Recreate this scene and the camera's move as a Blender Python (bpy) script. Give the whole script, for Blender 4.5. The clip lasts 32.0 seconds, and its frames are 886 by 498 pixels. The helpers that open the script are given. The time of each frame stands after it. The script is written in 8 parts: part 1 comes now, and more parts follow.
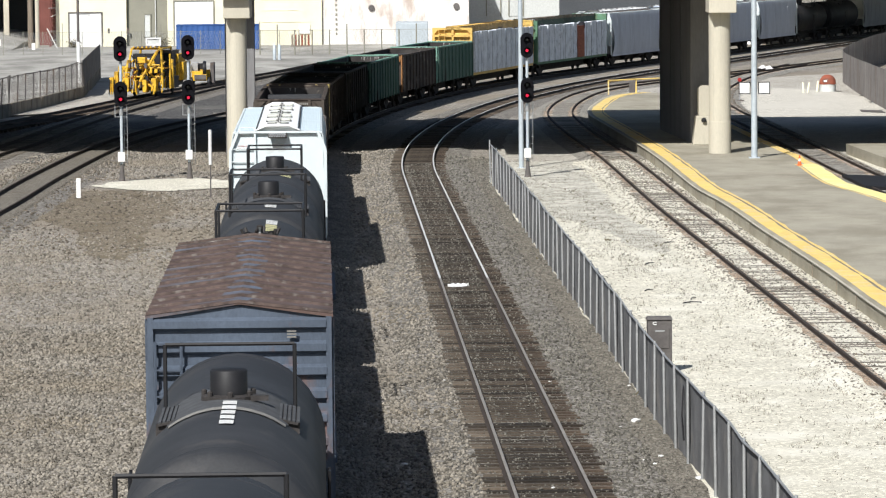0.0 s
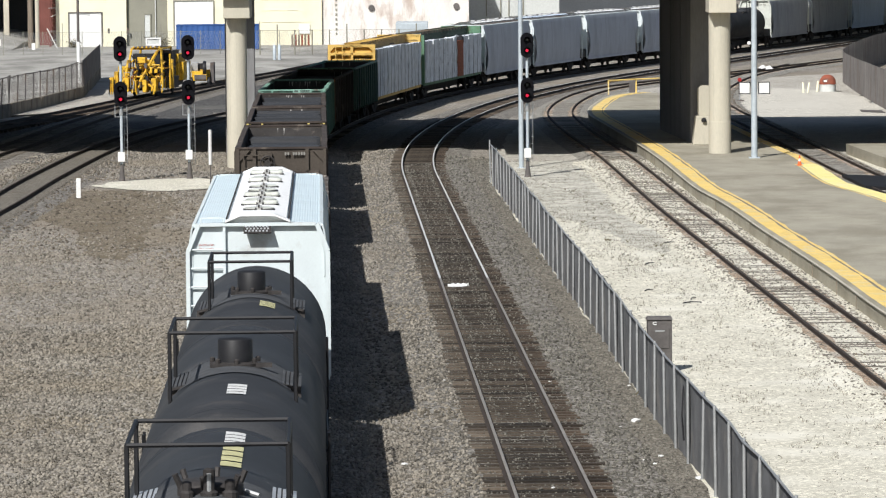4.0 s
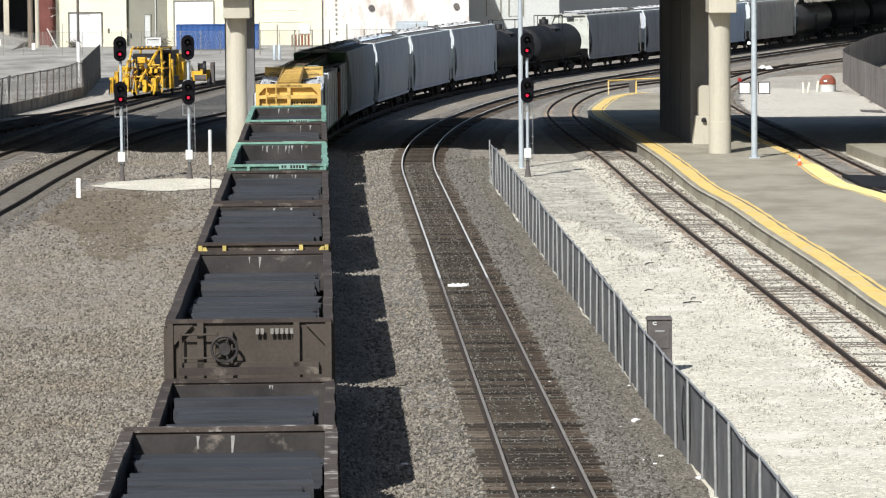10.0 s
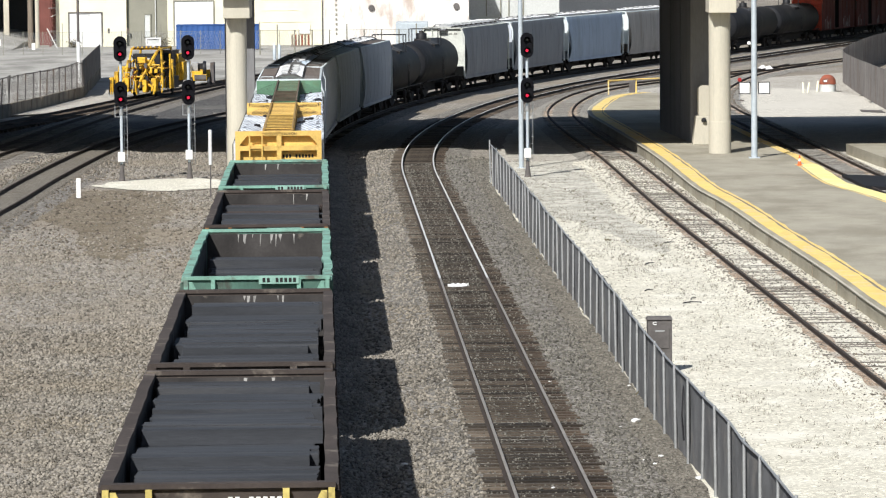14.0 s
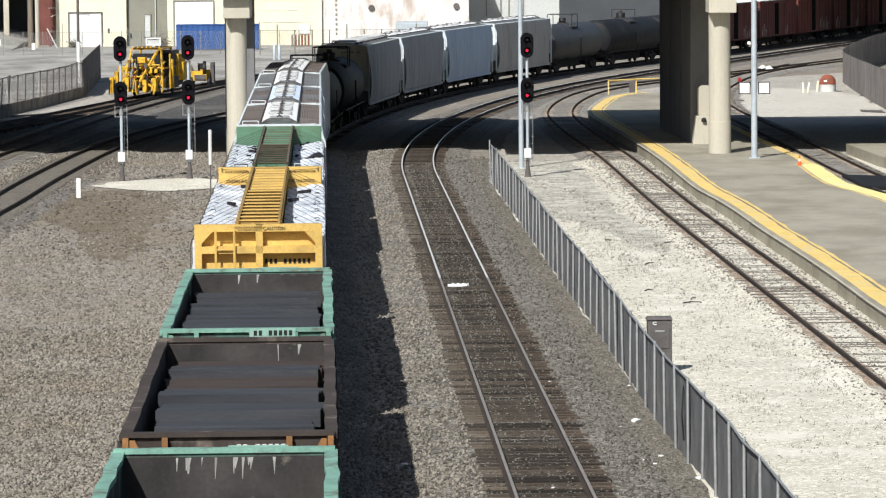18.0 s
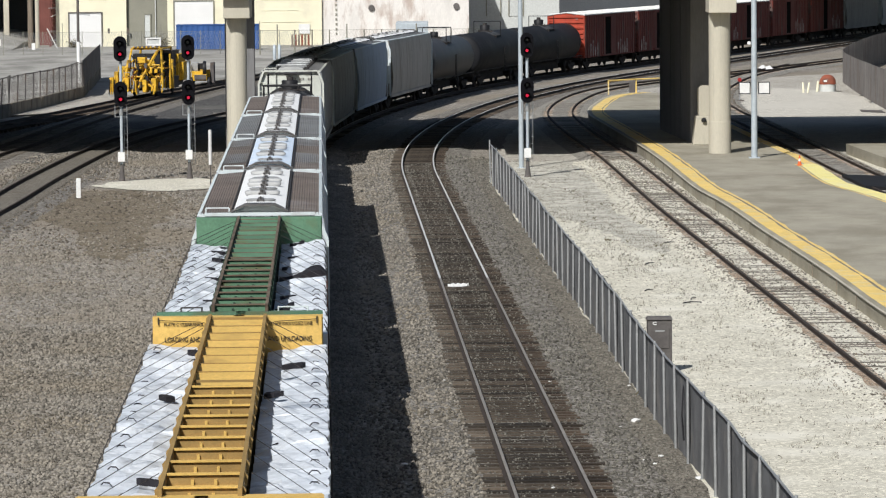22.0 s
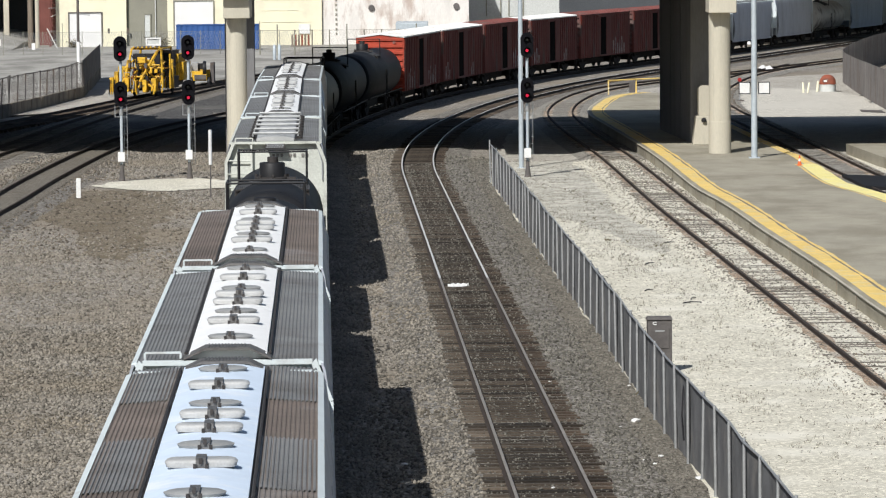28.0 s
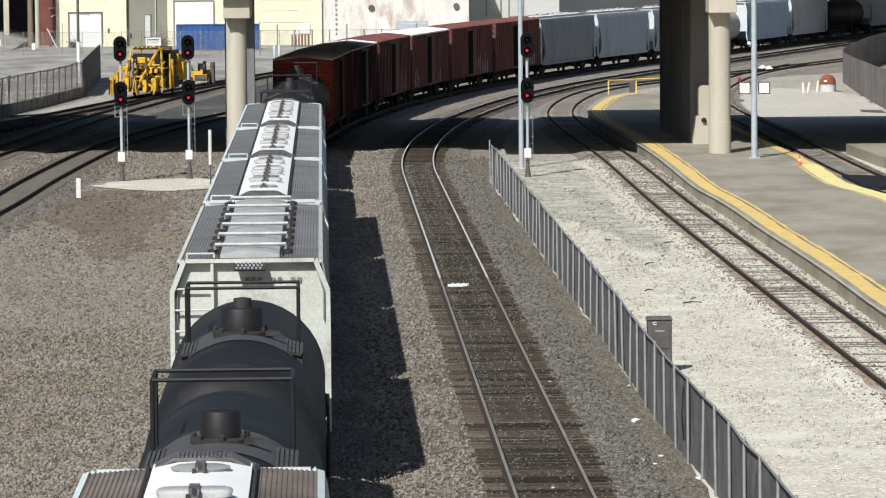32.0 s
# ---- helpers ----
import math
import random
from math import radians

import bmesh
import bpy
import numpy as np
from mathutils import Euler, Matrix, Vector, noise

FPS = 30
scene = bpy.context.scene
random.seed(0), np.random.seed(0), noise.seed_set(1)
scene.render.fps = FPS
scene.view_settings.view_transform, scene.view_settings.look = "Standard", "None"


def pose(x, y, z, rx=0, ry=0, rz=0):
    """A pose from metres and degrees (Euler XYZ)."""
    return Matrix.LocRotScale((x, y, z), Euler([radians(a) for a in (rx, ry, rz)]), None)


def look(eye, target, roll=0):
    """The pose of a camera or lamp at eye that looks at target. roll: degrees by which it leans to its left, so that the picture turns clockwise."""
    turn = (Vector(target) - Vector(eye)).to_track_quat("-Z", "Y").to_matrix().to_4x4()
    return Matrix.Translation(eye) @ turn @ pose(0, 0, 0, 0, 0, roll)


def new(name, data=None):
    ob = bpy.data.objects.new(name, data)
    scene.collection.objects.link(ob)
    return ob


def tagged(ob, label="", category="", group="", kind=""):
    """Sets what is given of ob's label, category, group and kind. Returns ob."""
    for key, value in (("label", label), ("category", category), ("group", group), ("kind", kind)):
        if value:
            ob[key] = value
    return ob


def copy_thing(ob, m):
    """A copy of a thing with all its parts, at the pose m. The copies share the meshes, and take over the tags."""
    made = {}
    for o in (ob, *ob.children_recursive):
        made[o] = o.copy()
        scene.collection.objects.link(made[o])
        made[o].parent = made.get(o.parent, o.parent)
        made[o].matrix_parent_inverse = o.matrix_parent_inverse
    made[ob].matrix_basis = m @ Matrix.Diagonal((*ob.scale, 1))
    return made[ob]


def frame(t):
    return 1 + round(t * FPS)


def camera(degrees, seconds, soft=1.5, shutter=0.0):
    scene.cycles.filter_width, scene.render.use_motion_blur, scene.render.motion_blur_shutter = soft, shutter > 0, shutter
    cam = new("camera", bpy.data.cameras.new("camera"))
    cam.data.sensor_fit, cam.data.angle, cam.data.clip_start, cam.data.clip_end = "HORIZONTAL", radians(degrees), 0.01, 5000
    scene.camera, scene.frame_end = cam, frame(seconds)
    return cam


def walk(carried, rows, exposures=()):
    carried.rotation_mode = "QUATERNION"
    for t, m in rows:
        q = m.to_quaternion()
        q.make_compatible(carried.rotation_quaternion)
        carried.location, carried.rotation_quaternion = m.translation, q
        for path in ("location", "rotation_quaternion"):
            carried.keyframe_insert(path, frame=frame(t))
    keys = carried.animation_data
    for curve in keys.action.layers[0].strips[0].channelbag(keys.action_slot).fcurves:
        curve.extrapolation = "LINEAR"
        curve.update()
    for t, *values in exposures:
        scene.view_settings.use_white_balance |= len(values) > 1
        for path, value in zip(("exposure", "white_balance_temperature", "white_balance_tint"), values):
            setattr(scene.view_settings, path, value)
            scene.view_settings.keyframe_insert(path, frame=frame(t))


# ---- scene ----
cam = camera(12.26, 32.0, soft=1.2)
EYE = (0.0, 0.0, 10.8)
VIEW = look(EYE, (0.0, 100.0, 10.8 - 7.575), -0.5)
walk(cam, [(0, VIEW), (32, VIEW)], exposures=[(0, 0.290), (1.5, 0.290), (3, 0.195), (6, 0.035), (8, -0.065), (10, 0.245), (12, 0.325), (14, 0.325), (17, 0.225), (19, 0.145),
                                            (21, -0.035), (23, -0.105), (25, -0.035), (28, -0.025), (30, -0.025), (32, 0.005)])

# ---- daylight: high sun behind the camera's left shoulder ----
SUN_EL, SUN_AZ = 42.5, 23.0
world = bpy.data.worlds.new("sky")
scene.world = world
world.use_nodes = True
wn = world.node_tree.nodes
sky = wn.new("ShaderNodeTexSky")
sky.sky_type = "NISHITA"
sky.sun_disc = False
sky.sun_elevation = radians(SUN_EL)
sky.sun_rotation = radians(180 + SUN_AZ)
sky.dust_density = 1.5
wn["Background"].inputs["Strength"].default_value = 0.066
world.node_tree.links.new(sky.outputs[0], wn["Background"].inputs["Color"])
sun = new("sun", bpy.data.lights.new("sun", "SUN"))
sun.data.energy, sun.data.angle, sun.data.color = 5.0, radians(0.53), (1.0, 0.985, 0.958)
sa, ca, se, ce = (math.sin(radians(SUN_AZ)), math.cos(radians(SUN_AZ)), math.sin(radians(SUN_EL)), math.cos(radians(SUN_EL)))
sun.matrix_world = look((0, 0, 60), (sa * ce, ca * ce, 60 - se))


# ---- materials ----
def mat(name, color, rough=0.8, metal=0.0, vary=0.25, scale=3.0, grain=40.0, bump=0.15, stain=None, stain_amount=0.4, stain_scale=1.0,
        stretch=(1, 1, 1), spec=0.3, rand=0.0, island=0.0, fine=0.12):
    """A procedural surface: base colour varied at a broad and a fine scale, stains of a second colour, fine relief."""
    m = bpy.data.materials.new(name)
    m.use_nodes = True
    nt = m.node_tree
    n, l = nt.nodes, nt.links
    bs = n["Principled BSDF"]
    bs.inputs["Roughness"].default_value = rough
    bs.inputs["Metallic"].default_value = metal
    bs.inputs["Specular IOR Level"].default_value = spec
    tc = n.new("ShaderNodeTexCoord")
    mp = n.new("ShaderNodeMapping")
    mp.inputs["Scale"].default_value = stretch
    l.new(tc.outputs["Object"], mp.inputs["Vector"])
    def noise_tex(s, detail=4.0, r=0.6):
        t = n.new("ShaderNodeTexNoise")
        t.inputs["Scale"].default_value, t.inputs["Detail"].default_value, t.inputs["Roughness"].default_value = s, detail, r
        l.new(mp.outputs[0], t.inputs["Vector"])
        return t
    def mix(kind, a, b, f):
        x = n.new("ShaderNodeMix")
        x.data_type, x.blend_type = "RGBA", kind
        for socket, v in ((x.inputs[0], f), (x.inputs[6], a), (x.inputs[7], b)):
            if hasattr(v, "links") or hasattr(v, "is_linked"):
                l.new(v, socket)
            else:
                socket.default_value = v
        return x.outputs[2]
    def ramp(src, lo, hi, a=(0, 0, 0, 1), b=(1, 1, 1, 1)):
        r = n.new("ShaderNodeValToRGB")
        r.color_ramp.elements[0].position, r.color_ramp.elements[1].position = lo, hi
        r.color_ramp.elements[0].color, r.color_ramp.elements[1].color = a, b
        l.new(src, r.inputs[0])
        return r.outputs[0]
    broad, fine_t = noise_tex(scale), noise_tex(grain, 3.0, 0.7)
    c = (*color, 1)
    dark = tuple(max(0, v * (1 - vary)) for v in color) + (1,)
    light = tuple(min(1, v * (1 + vary)) for v in color) + (1,)
    col = ramp(broad.outputs[0], 0.32, 0.68, dark, light)
    if stain:
        col = mix("MIX", col, (*stain, 1), ramp(noise_tex(stain_scale, 6.0, 0.65).outputs[0], 0.62 - 0.3 * stain_amount, 0.72 - 0.2 * stain_amount))
    g = ramp(fine_t.outputs[0], 0.3, 0.7, (1 - fine * 2, 1 - fine * 2, 1 - fine * 2, 1), (1, 1, 1, 1))
    col = mix("MULTIPLY", col, g, 1.0)
    if rand or island:
        if rand:
            src = n.new("ShaderNodeObjectInfo").outputs["Random"]
        else:
            src = n.new("ShaderNodeNewGeometry").outputs["Random Per Island"]
        k = max(rand, island)
        col = mix("MULTIPLY", col, ramp(src, 0.0, 1.0, (1 - k, 1 - k, 1 - k, 1), (1, 1, 1, 1)), 1.0)
    l.new(col, bs.inputs["Base Color"])
    if bump:
        b = n.new("ShaderNodeBump")
        b.inputs["Strength"].default_value = bump
        b.inputs["Distance"].default_value = 0.02
        l.new(fine_t.outputs[0], b.inputs["Height"])
        l.new(b.outputs[0], bs.inputs["Normal"])
    return m


def gravel(name, a, b, c, size=14.0, bump=0.7, patch=(0.3, 0.27, 0.22), patch_amount=0.3, patch_scale=0.12, mottle=0.68):
    """Loose stones: cells of three colours with relief, broad patches of dirt between."""
    m = bpy.data.materials.new(name)
    m.use_nodes = True
    n, l = m.node_tree.nodes, m.node_tree.links
    bs = n["Principled BSDF"]
    bs.inputs["Roughness"].default_value = 0.95
    bs.inputs["Specular IOR Level"].default_value = 0.15
    tc = n.new("ShaderNodeTexCoord")
    vo = n.new("ShaderNodeTexVoronoi")
    vo.inputs["Scale"].default_value = size
    l.new(tc.outputs["Object"], vo.inputs["Vector"])
    cr = n.new("ShaderNodeValToRGB")
    sep = n.new("ShaderNodeSeparateColor")
    l.new(vo.outputs["Color"], sep.inputs[0])
    l.new(sep.outputs[0], cr.inputs[0])
    e = cr.color_ramp.elements
    e[0].color, e[1].color = (*a, 1), (*c, 1)
    mid = e.new(0.55)
    mid.color = (*b, 1)
    top = e.new(0.93)
    top.color = tuple(min(1, v * 1.3) for v in c) + (1,)
    no = n.new("ShaderNodeTexNoise")
    no.inputs["Scale"].default_value, no.inputs["Detail"].default_value = patch_scale, 8.0
    l.new(tc.outputs["Object"], no.inputs["Vector"])
    pr = n.new("ShaderNodeValToRGB")
    pr.color_ramp.elements[0].position, pr.color_ramp.elements[1].position = 0.62 - 0.25 * patch_amount, 0.78 - 0.2 * patch_amount
    l.new(no.outputs[0], pr.inputs[0])
    mx = n.new("ShaderNodeMix")
    mx.data_type = "RGBA"
    l.new(pr.outputs[0], mx.inputs[0])
    l.new(cr.outputs[0], mx.inputs[6])
    mx.inputs[7].default_value = (*patch, 1)
    n2 = n.new("ShaderNodeTexNoise")
    n2.inputs["Scale"].default_value, n2.inputs["Detail"].default_value, n2.inputs["Roughness"].default_value = 1.3, 7.0, 0.7
    l.new(tc.outputs["Object"], n2.inputs["Vector"])
    r2 = n.new("ShaderNodeValToRGB")
    r2.color_ramp.elements[0].position, r2.color_ramp.elements[1].position = 0.3, 0.7
    r2.color_ramp.elements[0].color = (mottle, mottle, mottle, 1)
    l.new(n2.outputs[0], r2.inputs[0])
    mu = n.new("ShaderNodeMix")
    mu.data_type, mu.blend_type = "RGBA", "MULTIPLY"
    mu.inputs[0].default_value = 1.0
    l.new(mx.outputs[2], mu.inputs[6])
    l.new(r2.outputs[0], mu.inputs[7])
    l.new(mu.outputs[2], bs.inputs["Base Color"])
    bm_ = n.new("ShaderNodeBump")
    bm_.inputs["Strength"].default_value, bm_.inputs["Distance"].default_value = bump, 0.04
    l.new(sep.outputs[1], bm_.inputs["Height"])
    l.new(bm_.outputs[0], bs.inputs["Normal"])
    return m


def glow(name, color, strength):
    m = bpy.data.materials.new(name)
    m.use_nodes = True
    bs = m.node_tree.nodes["Principled BSDF"]
    bs.inputs["Base Color"].default_value = (*color, 1)
    bs.inputs["Emission Color"].default_value = (*color, 1)
    bs.inputs["Emission Strength"].default_value = strength
    return m


M_BALLAST = gravel("ballast_grey", (0.11, 0.10, 0.088), (0.20, 0.185, 0.162), (0.31, 0.29, 0.26), 11.0, 0.9, (0.20, 0.185, 0.16), 0.3, 0.15)
M_BALLAST_DARK = gravel("ballast_oily", (0.028, 0.025, 0.022), (0.06, 0.054, 0.048), (0.13, 0.118, 0.10), 11.0, 0.9, (0.05, 0.043, 0.038), 0.4, 0.3)
M_GROUND = gravel("yard_gravel", (0.165, 0.148, 0.125), (0.29, 0.263, 0.225), (0.42, 0.388, 0.342), 18.0, 0.8, (0.30, 0.257, 0.198), 0.68, 0.12)
M_DIRT = gravel("pale_dirt", (0.50, 0.468, 0.385), (0.615, 0.585, 0.487), (0.70, 0.67, 0.567), 16.0, 0.25, (0.78, 0.75, 0.65), 0.4, 0.35, mottle=0.78)
M_LOT = mat("worn_paving", (0.40, 0.385, 0.35), 0.9, vary=0.25, scale=0.15, grain=6, stain=(0.25, 0.24, 0.215), stain_amount=0.5, stain_scale=0.2, stretch=(1, 0.5, 1))
M_CONC = mat("concrete", (0.51, 0.475, 0.385), 0.85, vary=0.1, scale=0.6, grain=18, stain=(0.37, 0.34, 0.28), stain_amount=0.25, stain_scale=0.5, stretch=(1, 1, 0.25), fine=0.05, bump=0.06)
# column concrete toned down for the shade under the deck
M_PIER = mat("shaded_pier_concrete", (0.205, 0.203, 0.205), 0.9, vary=0.2, scale=0.5, grain=14, stain=(0.16, 0.155, 0.15), stain_amount=0.25, stain_scale=0.5, stretch=(1, 1, 0.2), fine=0.08)
# deck tone kept dark so that little light bounces back under it
M_SOFFIT = mat("low_bounce_soffit", (0.085, 0.083, 0.08), 0.9, vary=0.2, scale=0.5, grain=14, stain=(0.06, 0.058, 0.056), stain_amount=0.3, stain_scale=0.3, fine=0.08)
M_SEAM = mat("form_seam_line", (0.455, 0.425, 0.35), 0.9, vary=0.15, scale=2)
M_CORRUG = mat("rust_streaked_sheet", (0.20, 0.185, 0.175), 0.75, 0.1, vary=0.25, scale=1.2, grain=14, stain=(0.14, 0.115, 0.10), stain_amount=0.35, stain_scale=0.6, stretch=(1, 1, 0.3))
M_PLAT = mat("platform_concrete", (0.385, 0.355, 0.28), 0.85, vary=0.12, scale=0.5, grain=16, stain=(0.29, 0.262, 0.20), stain_amount=0.5, stain_scale=0.22, stretch=(1.2, 0.7, 1), fine=0.12)
M_YELLOW = mat("safety_yellow", (0.86, 0.62, 0.20), 0.7, vary=0.1, scale=1.6, grain=14, stain=(0.74, 0.62, 0.36), stain_amount=0.35, stain_scale=1.1)
M_YELLOW_PALE = mat("faded_yellow", (0.92, 0.82, 0.33), 0.7, vary=0.08, scale=1.6, grain=14, stain=(0.86, 0.80, 0.52), stain_amount=0.35, stain_scale=1.1)
M_RAIL = mat("rail_steel", (0.36, 0.325, 0.285), 0.5, 0.35, vary=0.12, scale=2, bump=0.05)
# pale colour that carries the far rails' gleam
M_RAIL_GLEAM = mat("rail_gleam", (0.86, 0.85, 0.82), 0.4, 0.25, vary=0.06, scale=2, bump=0.03)
M_RAILSIDE = mat("rail_rust", (0.06, 0.048, 0.042), 0.8, 0.2, vary=0.25, scale=4)
M_TIE = mat("creosote_tie", (0.135, 0.098, 0.07), 0.9, vary=0.35, scale=2.5, grain=30, stretch=(0.3, 3, 1), rand=0.78, bump=0.5, fine=0.22, stain=(0.25, 0.215, 0.17), stain_amount=0.45, stain_scale=1.5)
M_TIE_J = mat("creosote_tie_far", (0.135, 0.098, 0.07), 0.9, vary=0.35, scale=2.5, grain=30, stretch=(0.3, 3, 1), island=0.78, bump=0.5, fine=0.22, stain=(0.25, 0.215, 0.17), stain_amount=0.45, stain_scale=1.5)
def oil_soaked(m, half=0.52, amount=0.42):
    """Darkens a tie's middle, where oil has dripped between the rails; its ends stay dry."""
    n, l = m.node_tree.nodes, m.node_tree.links
    bs = n["Principled BSDF"]
    src = bs.inputs["Base Color"].links[0].from_socket
    tc, sep, ab = n.new("ShaderNodeTexCoord"), n.new("ShaderNodeSeparateXYZ"), n.new("ShaderNodeMath")
    ab.operation = "ABSOLUTE"
    l.new(tc.outputs["Object"], sep.inputs[0])
    l.new(sep.outputs[0], ab.inputs[0])
    r = n.new("ShaderNodeMapRange")
    r.inputs["From Min"].default_value, r.inputs["From Max"].default_value = half, half + 0.3
    r.inputs["To Min"].default_value, r.inputs["To Max"].default_value = 1 - amount, 1.0
    l.new(ab.outputs[0], r.inputs["Value"])
    x = n.new("ShaderNodeMix")
    x.data_type, x.blend_type = "RGBA", "MULTIPLY"
    x.inputs[0].default_value = 1.0
    l.new(src, x.inputs[6])
    l.new(r.outputs[0], x.inputs[7])
    l.new(x.outputs[2], bs.inputs["Base Color"])


oil_soaked(M_TIE)
M_GALV = mat("galvanised_steel", (0.40, 0.41, 0.41), 0.55, 0.45, vary=0.15, scale=4, bump=0.05)
M_POLE = mat("pale_blue_grey_paint", (0.50, 0.56, 0.60), 0.5, 0.2, vary=0.08, scale=3)
M_BLACK = mat("black_paint", (0.016, 0.016, 0.018), 0.55, vary=0.25, scale=3, bump=0.05)
M_SIGNAL = mat("matt_black_enamel", (0.008, 0.008, 0.010), 0.75, vary=0.3, scale=3, spec=0.05)
M_WHITE = mat("white_paint", (0.78, 0.78, 0.76), 0.6, vary=0.06, scale=3)
M_RED_LAMP = glow("red_signal_lens", (0.95, 0.025, 0.085), 0.62)
M_TIE_PALE = mat("weathered_tie", (0.215, 0.185, 0.15), 0.9, vary=0.35, scale=2.5, grain=30, stretch=(0.3, 3, 1), rand=0.5, bump=0.5, stain=(0.14, 0.115, 0.095), stain_amount=0.35, stain_scale=1.5)
M_TIE_PALE_J = mat("weathered_tie_far", (0.215, 0.185, 0.15), 0.9, vary=0.35, scale=2.5, grain=30, stretch=(0.3, 3, 1), island=0.5, bump=0.5, stain=(0.14, 0.115, 0.095), stain_amount=0.35, stain_scale=1.5)
M_MESH = mat("dark_fence_screen", (0.15, 0.152, 0.155), 0.9, vary=0.25, scale=1.2, grain=50, bump=0.2, stain=(0.21, 0.20, 0.19), stain_amount=0.3, stain_scale=1.0)
M_DARKSTEEL = mat("dark_rusty_sheet", (0.12, 0.11, 0.105), 0.8, vary=0.3, scale=0.8, grain=14, stain=(0.15, 0.11, 0.085), stain_amount=0.3, stain_scale=0.6)
M_CREAM = mat("cream_painted_wall", (0.77, 0.73, 0.55), 0.85, vary=0.05, scale=0.25, grain=6, stain=(0.66, 0.62, 0.48), stain_amount=0.15, stain_scale=0.2, fine=0.02, bump=0.02)
M_GREYWALL = mat("grey_rendered_wall", (0.25, 0.245, 0.20), 0.9, vary=0.1, scale=0.3, grain=6, stain=(0.20, 0.19, 0.16), stain_amount=0.25, stain_scale=0.2, fine=0.03, bump=0.02)
M_WHITEDOOR = mat("white_roller_door", (0.80, 0.80, 0.79), 0.6, vary=0.03, scale=0.5)
M_OLDBRICK = mat("whitewashed_brick", (0.74, 0.71, 0.67), 0.9, vary=0.1, scale=0.6, grain=5, stain=(0.50, 0.42, 0.37), stain_amount=0.38, stain_scale=0.55, stretch=(1.3, 1, 0.45), fine=0.06)
M_PALEWALL = mat("pale_grey_wall", (0.60, 0.62, 0.60), 0.85, vary=0.05, scale=0.3, grain=6)
M_SLATE = mat("dark_grey_wall", (0.075, 0.082, 0.09), 0.85, vary=0.1, scale=0.3, grain=6)
M_GLASS = mat("dark_window_glass", (0.03, 0.035, 0.04), 0.15, vary=0.2, scale=0.6, bump=0.0, spec=0.5)
M_BLUEBOX = mat("blue_container", (0.035, 0.10, 0.30), 0.6, vary=0.15, scale=0.6, grain=10)
M_TYELLOW = mat("machine_yellow", (0.74, 0.44, 0.035), 0.5, vary=0.2, scale=1.5, grain=14, stain=(0.14, 0.08, 0.03), stain_amount=0.36, stain_scale=2.2)
M_WOOD = mat("grey_pole_wood", (0.22, 0.18, 0.14), 0.9, vary=0.25, scale=2, stretch=(3, 3, 0.2))
M_OLDWALL = mat("stained_low_wall", (0.27, 0.24, 0.195), 0.9, vary=0.2, scale=0.9, grain=10, stain=(0.15, 0.13, 0.105), stain_amount=0.4, stain_scale=0.7, stretch=(1, 1, 0.3), fine=0.1)
M_DARKRED = mat("dark_red_enamel", (0.30, 0.02, 0.02), 0.6, vary=0.15, scale=4)
M_BRICKRED = mat("dull_red_wall", (0.17, 0.065, 0.055), 0.9, vary=0.15, scale=0.8)
M_ORANGE = mat("cone_orange", (0.75, 0.15, 0.04), 0.6, vary=0.1, scale=4)
M_RUSTLID = mat("rust_red_lid", (0.29, 0.085, 0.05), 0.8, vary=0.3, scale=1.5, stain=(0.16, 0.07, 0.05), stain_amount=0.4, stain_scale=2.0)
M_FEATHER = mat("pigeon_grey", (0.17, 0.18, 0.20), 0.8, vary=0.25, scale=20)
M_FEATHER_L = mat("pigeon_pale", (0.50, 0.50, 0.50), 0.8, vary=0.15, scale=20)
M_GRASS = mat("dry_weeds", (0.20, 0.17, 0.10), 0.9, vary=0.35, scale=4)
M_STRAW = mat("dead_straw", (0.40, 0.375, 0.31), 0.9, vary=0.2, scale=2, grain=20, island=0.6, spec=0.1)
M_GREYDIRT = gravel("grey_gravelly_dirt", (0.33, 0.312, 0.262), (0.46, 0.438, 0.375), (0.60, 0.575, 0.50), 14.0, 0.5, (0.70, 0.675, 0.585), 0.6, 0.9)
M_RUSTDIRT = gravel("rust_stained_dirt", (0.24, 0.165, 0.11), (0.36, 0.265, 0.19), (0.50, 0.42, 0.33), 16.0, 0.5, (0.56, 0.52, 0.45), 0.5, 0.8)
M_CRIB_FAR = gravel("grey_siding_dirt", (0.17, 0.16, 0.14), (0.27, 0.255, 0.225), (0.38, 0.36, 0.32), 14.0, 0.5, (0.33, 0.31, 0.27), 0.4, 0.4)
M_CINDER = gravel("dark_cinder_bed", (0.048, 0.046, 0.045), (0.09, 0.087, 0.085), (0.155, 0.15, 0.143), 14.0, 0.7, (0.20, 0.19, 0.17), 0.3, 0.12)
M_MUD = gravel("brown_mud_gravel", (0.135, 0.112, 0.082), (0.20, 0.168, 0.125), (0.28, 0.242, 0.185), 16.0, 0.5, (0.17, 0.138, 0.095), 0.5, 0.4)
M_STONE = mat("loose_stone", (0.35, 0.318, 0.268), 0.95, vary=0.16, scale=0.16, grain=30, island=0.74, bump=0.1, spec=0.15, stain=(0.335, 0.295, 0.235), stain_amount=0.45, stain_scale=0.13)
M_STONE_FAR = mat("loose_stone_far", (0.35, 0.318, 0.268), 0.95, vary=0.16, scale=0.16, grain=30, island=0.62, bump=0.1, spec=0.15, stain=(0.335, 0.295, 0.235), stain_amount=0.45, stain_scale=0.13)
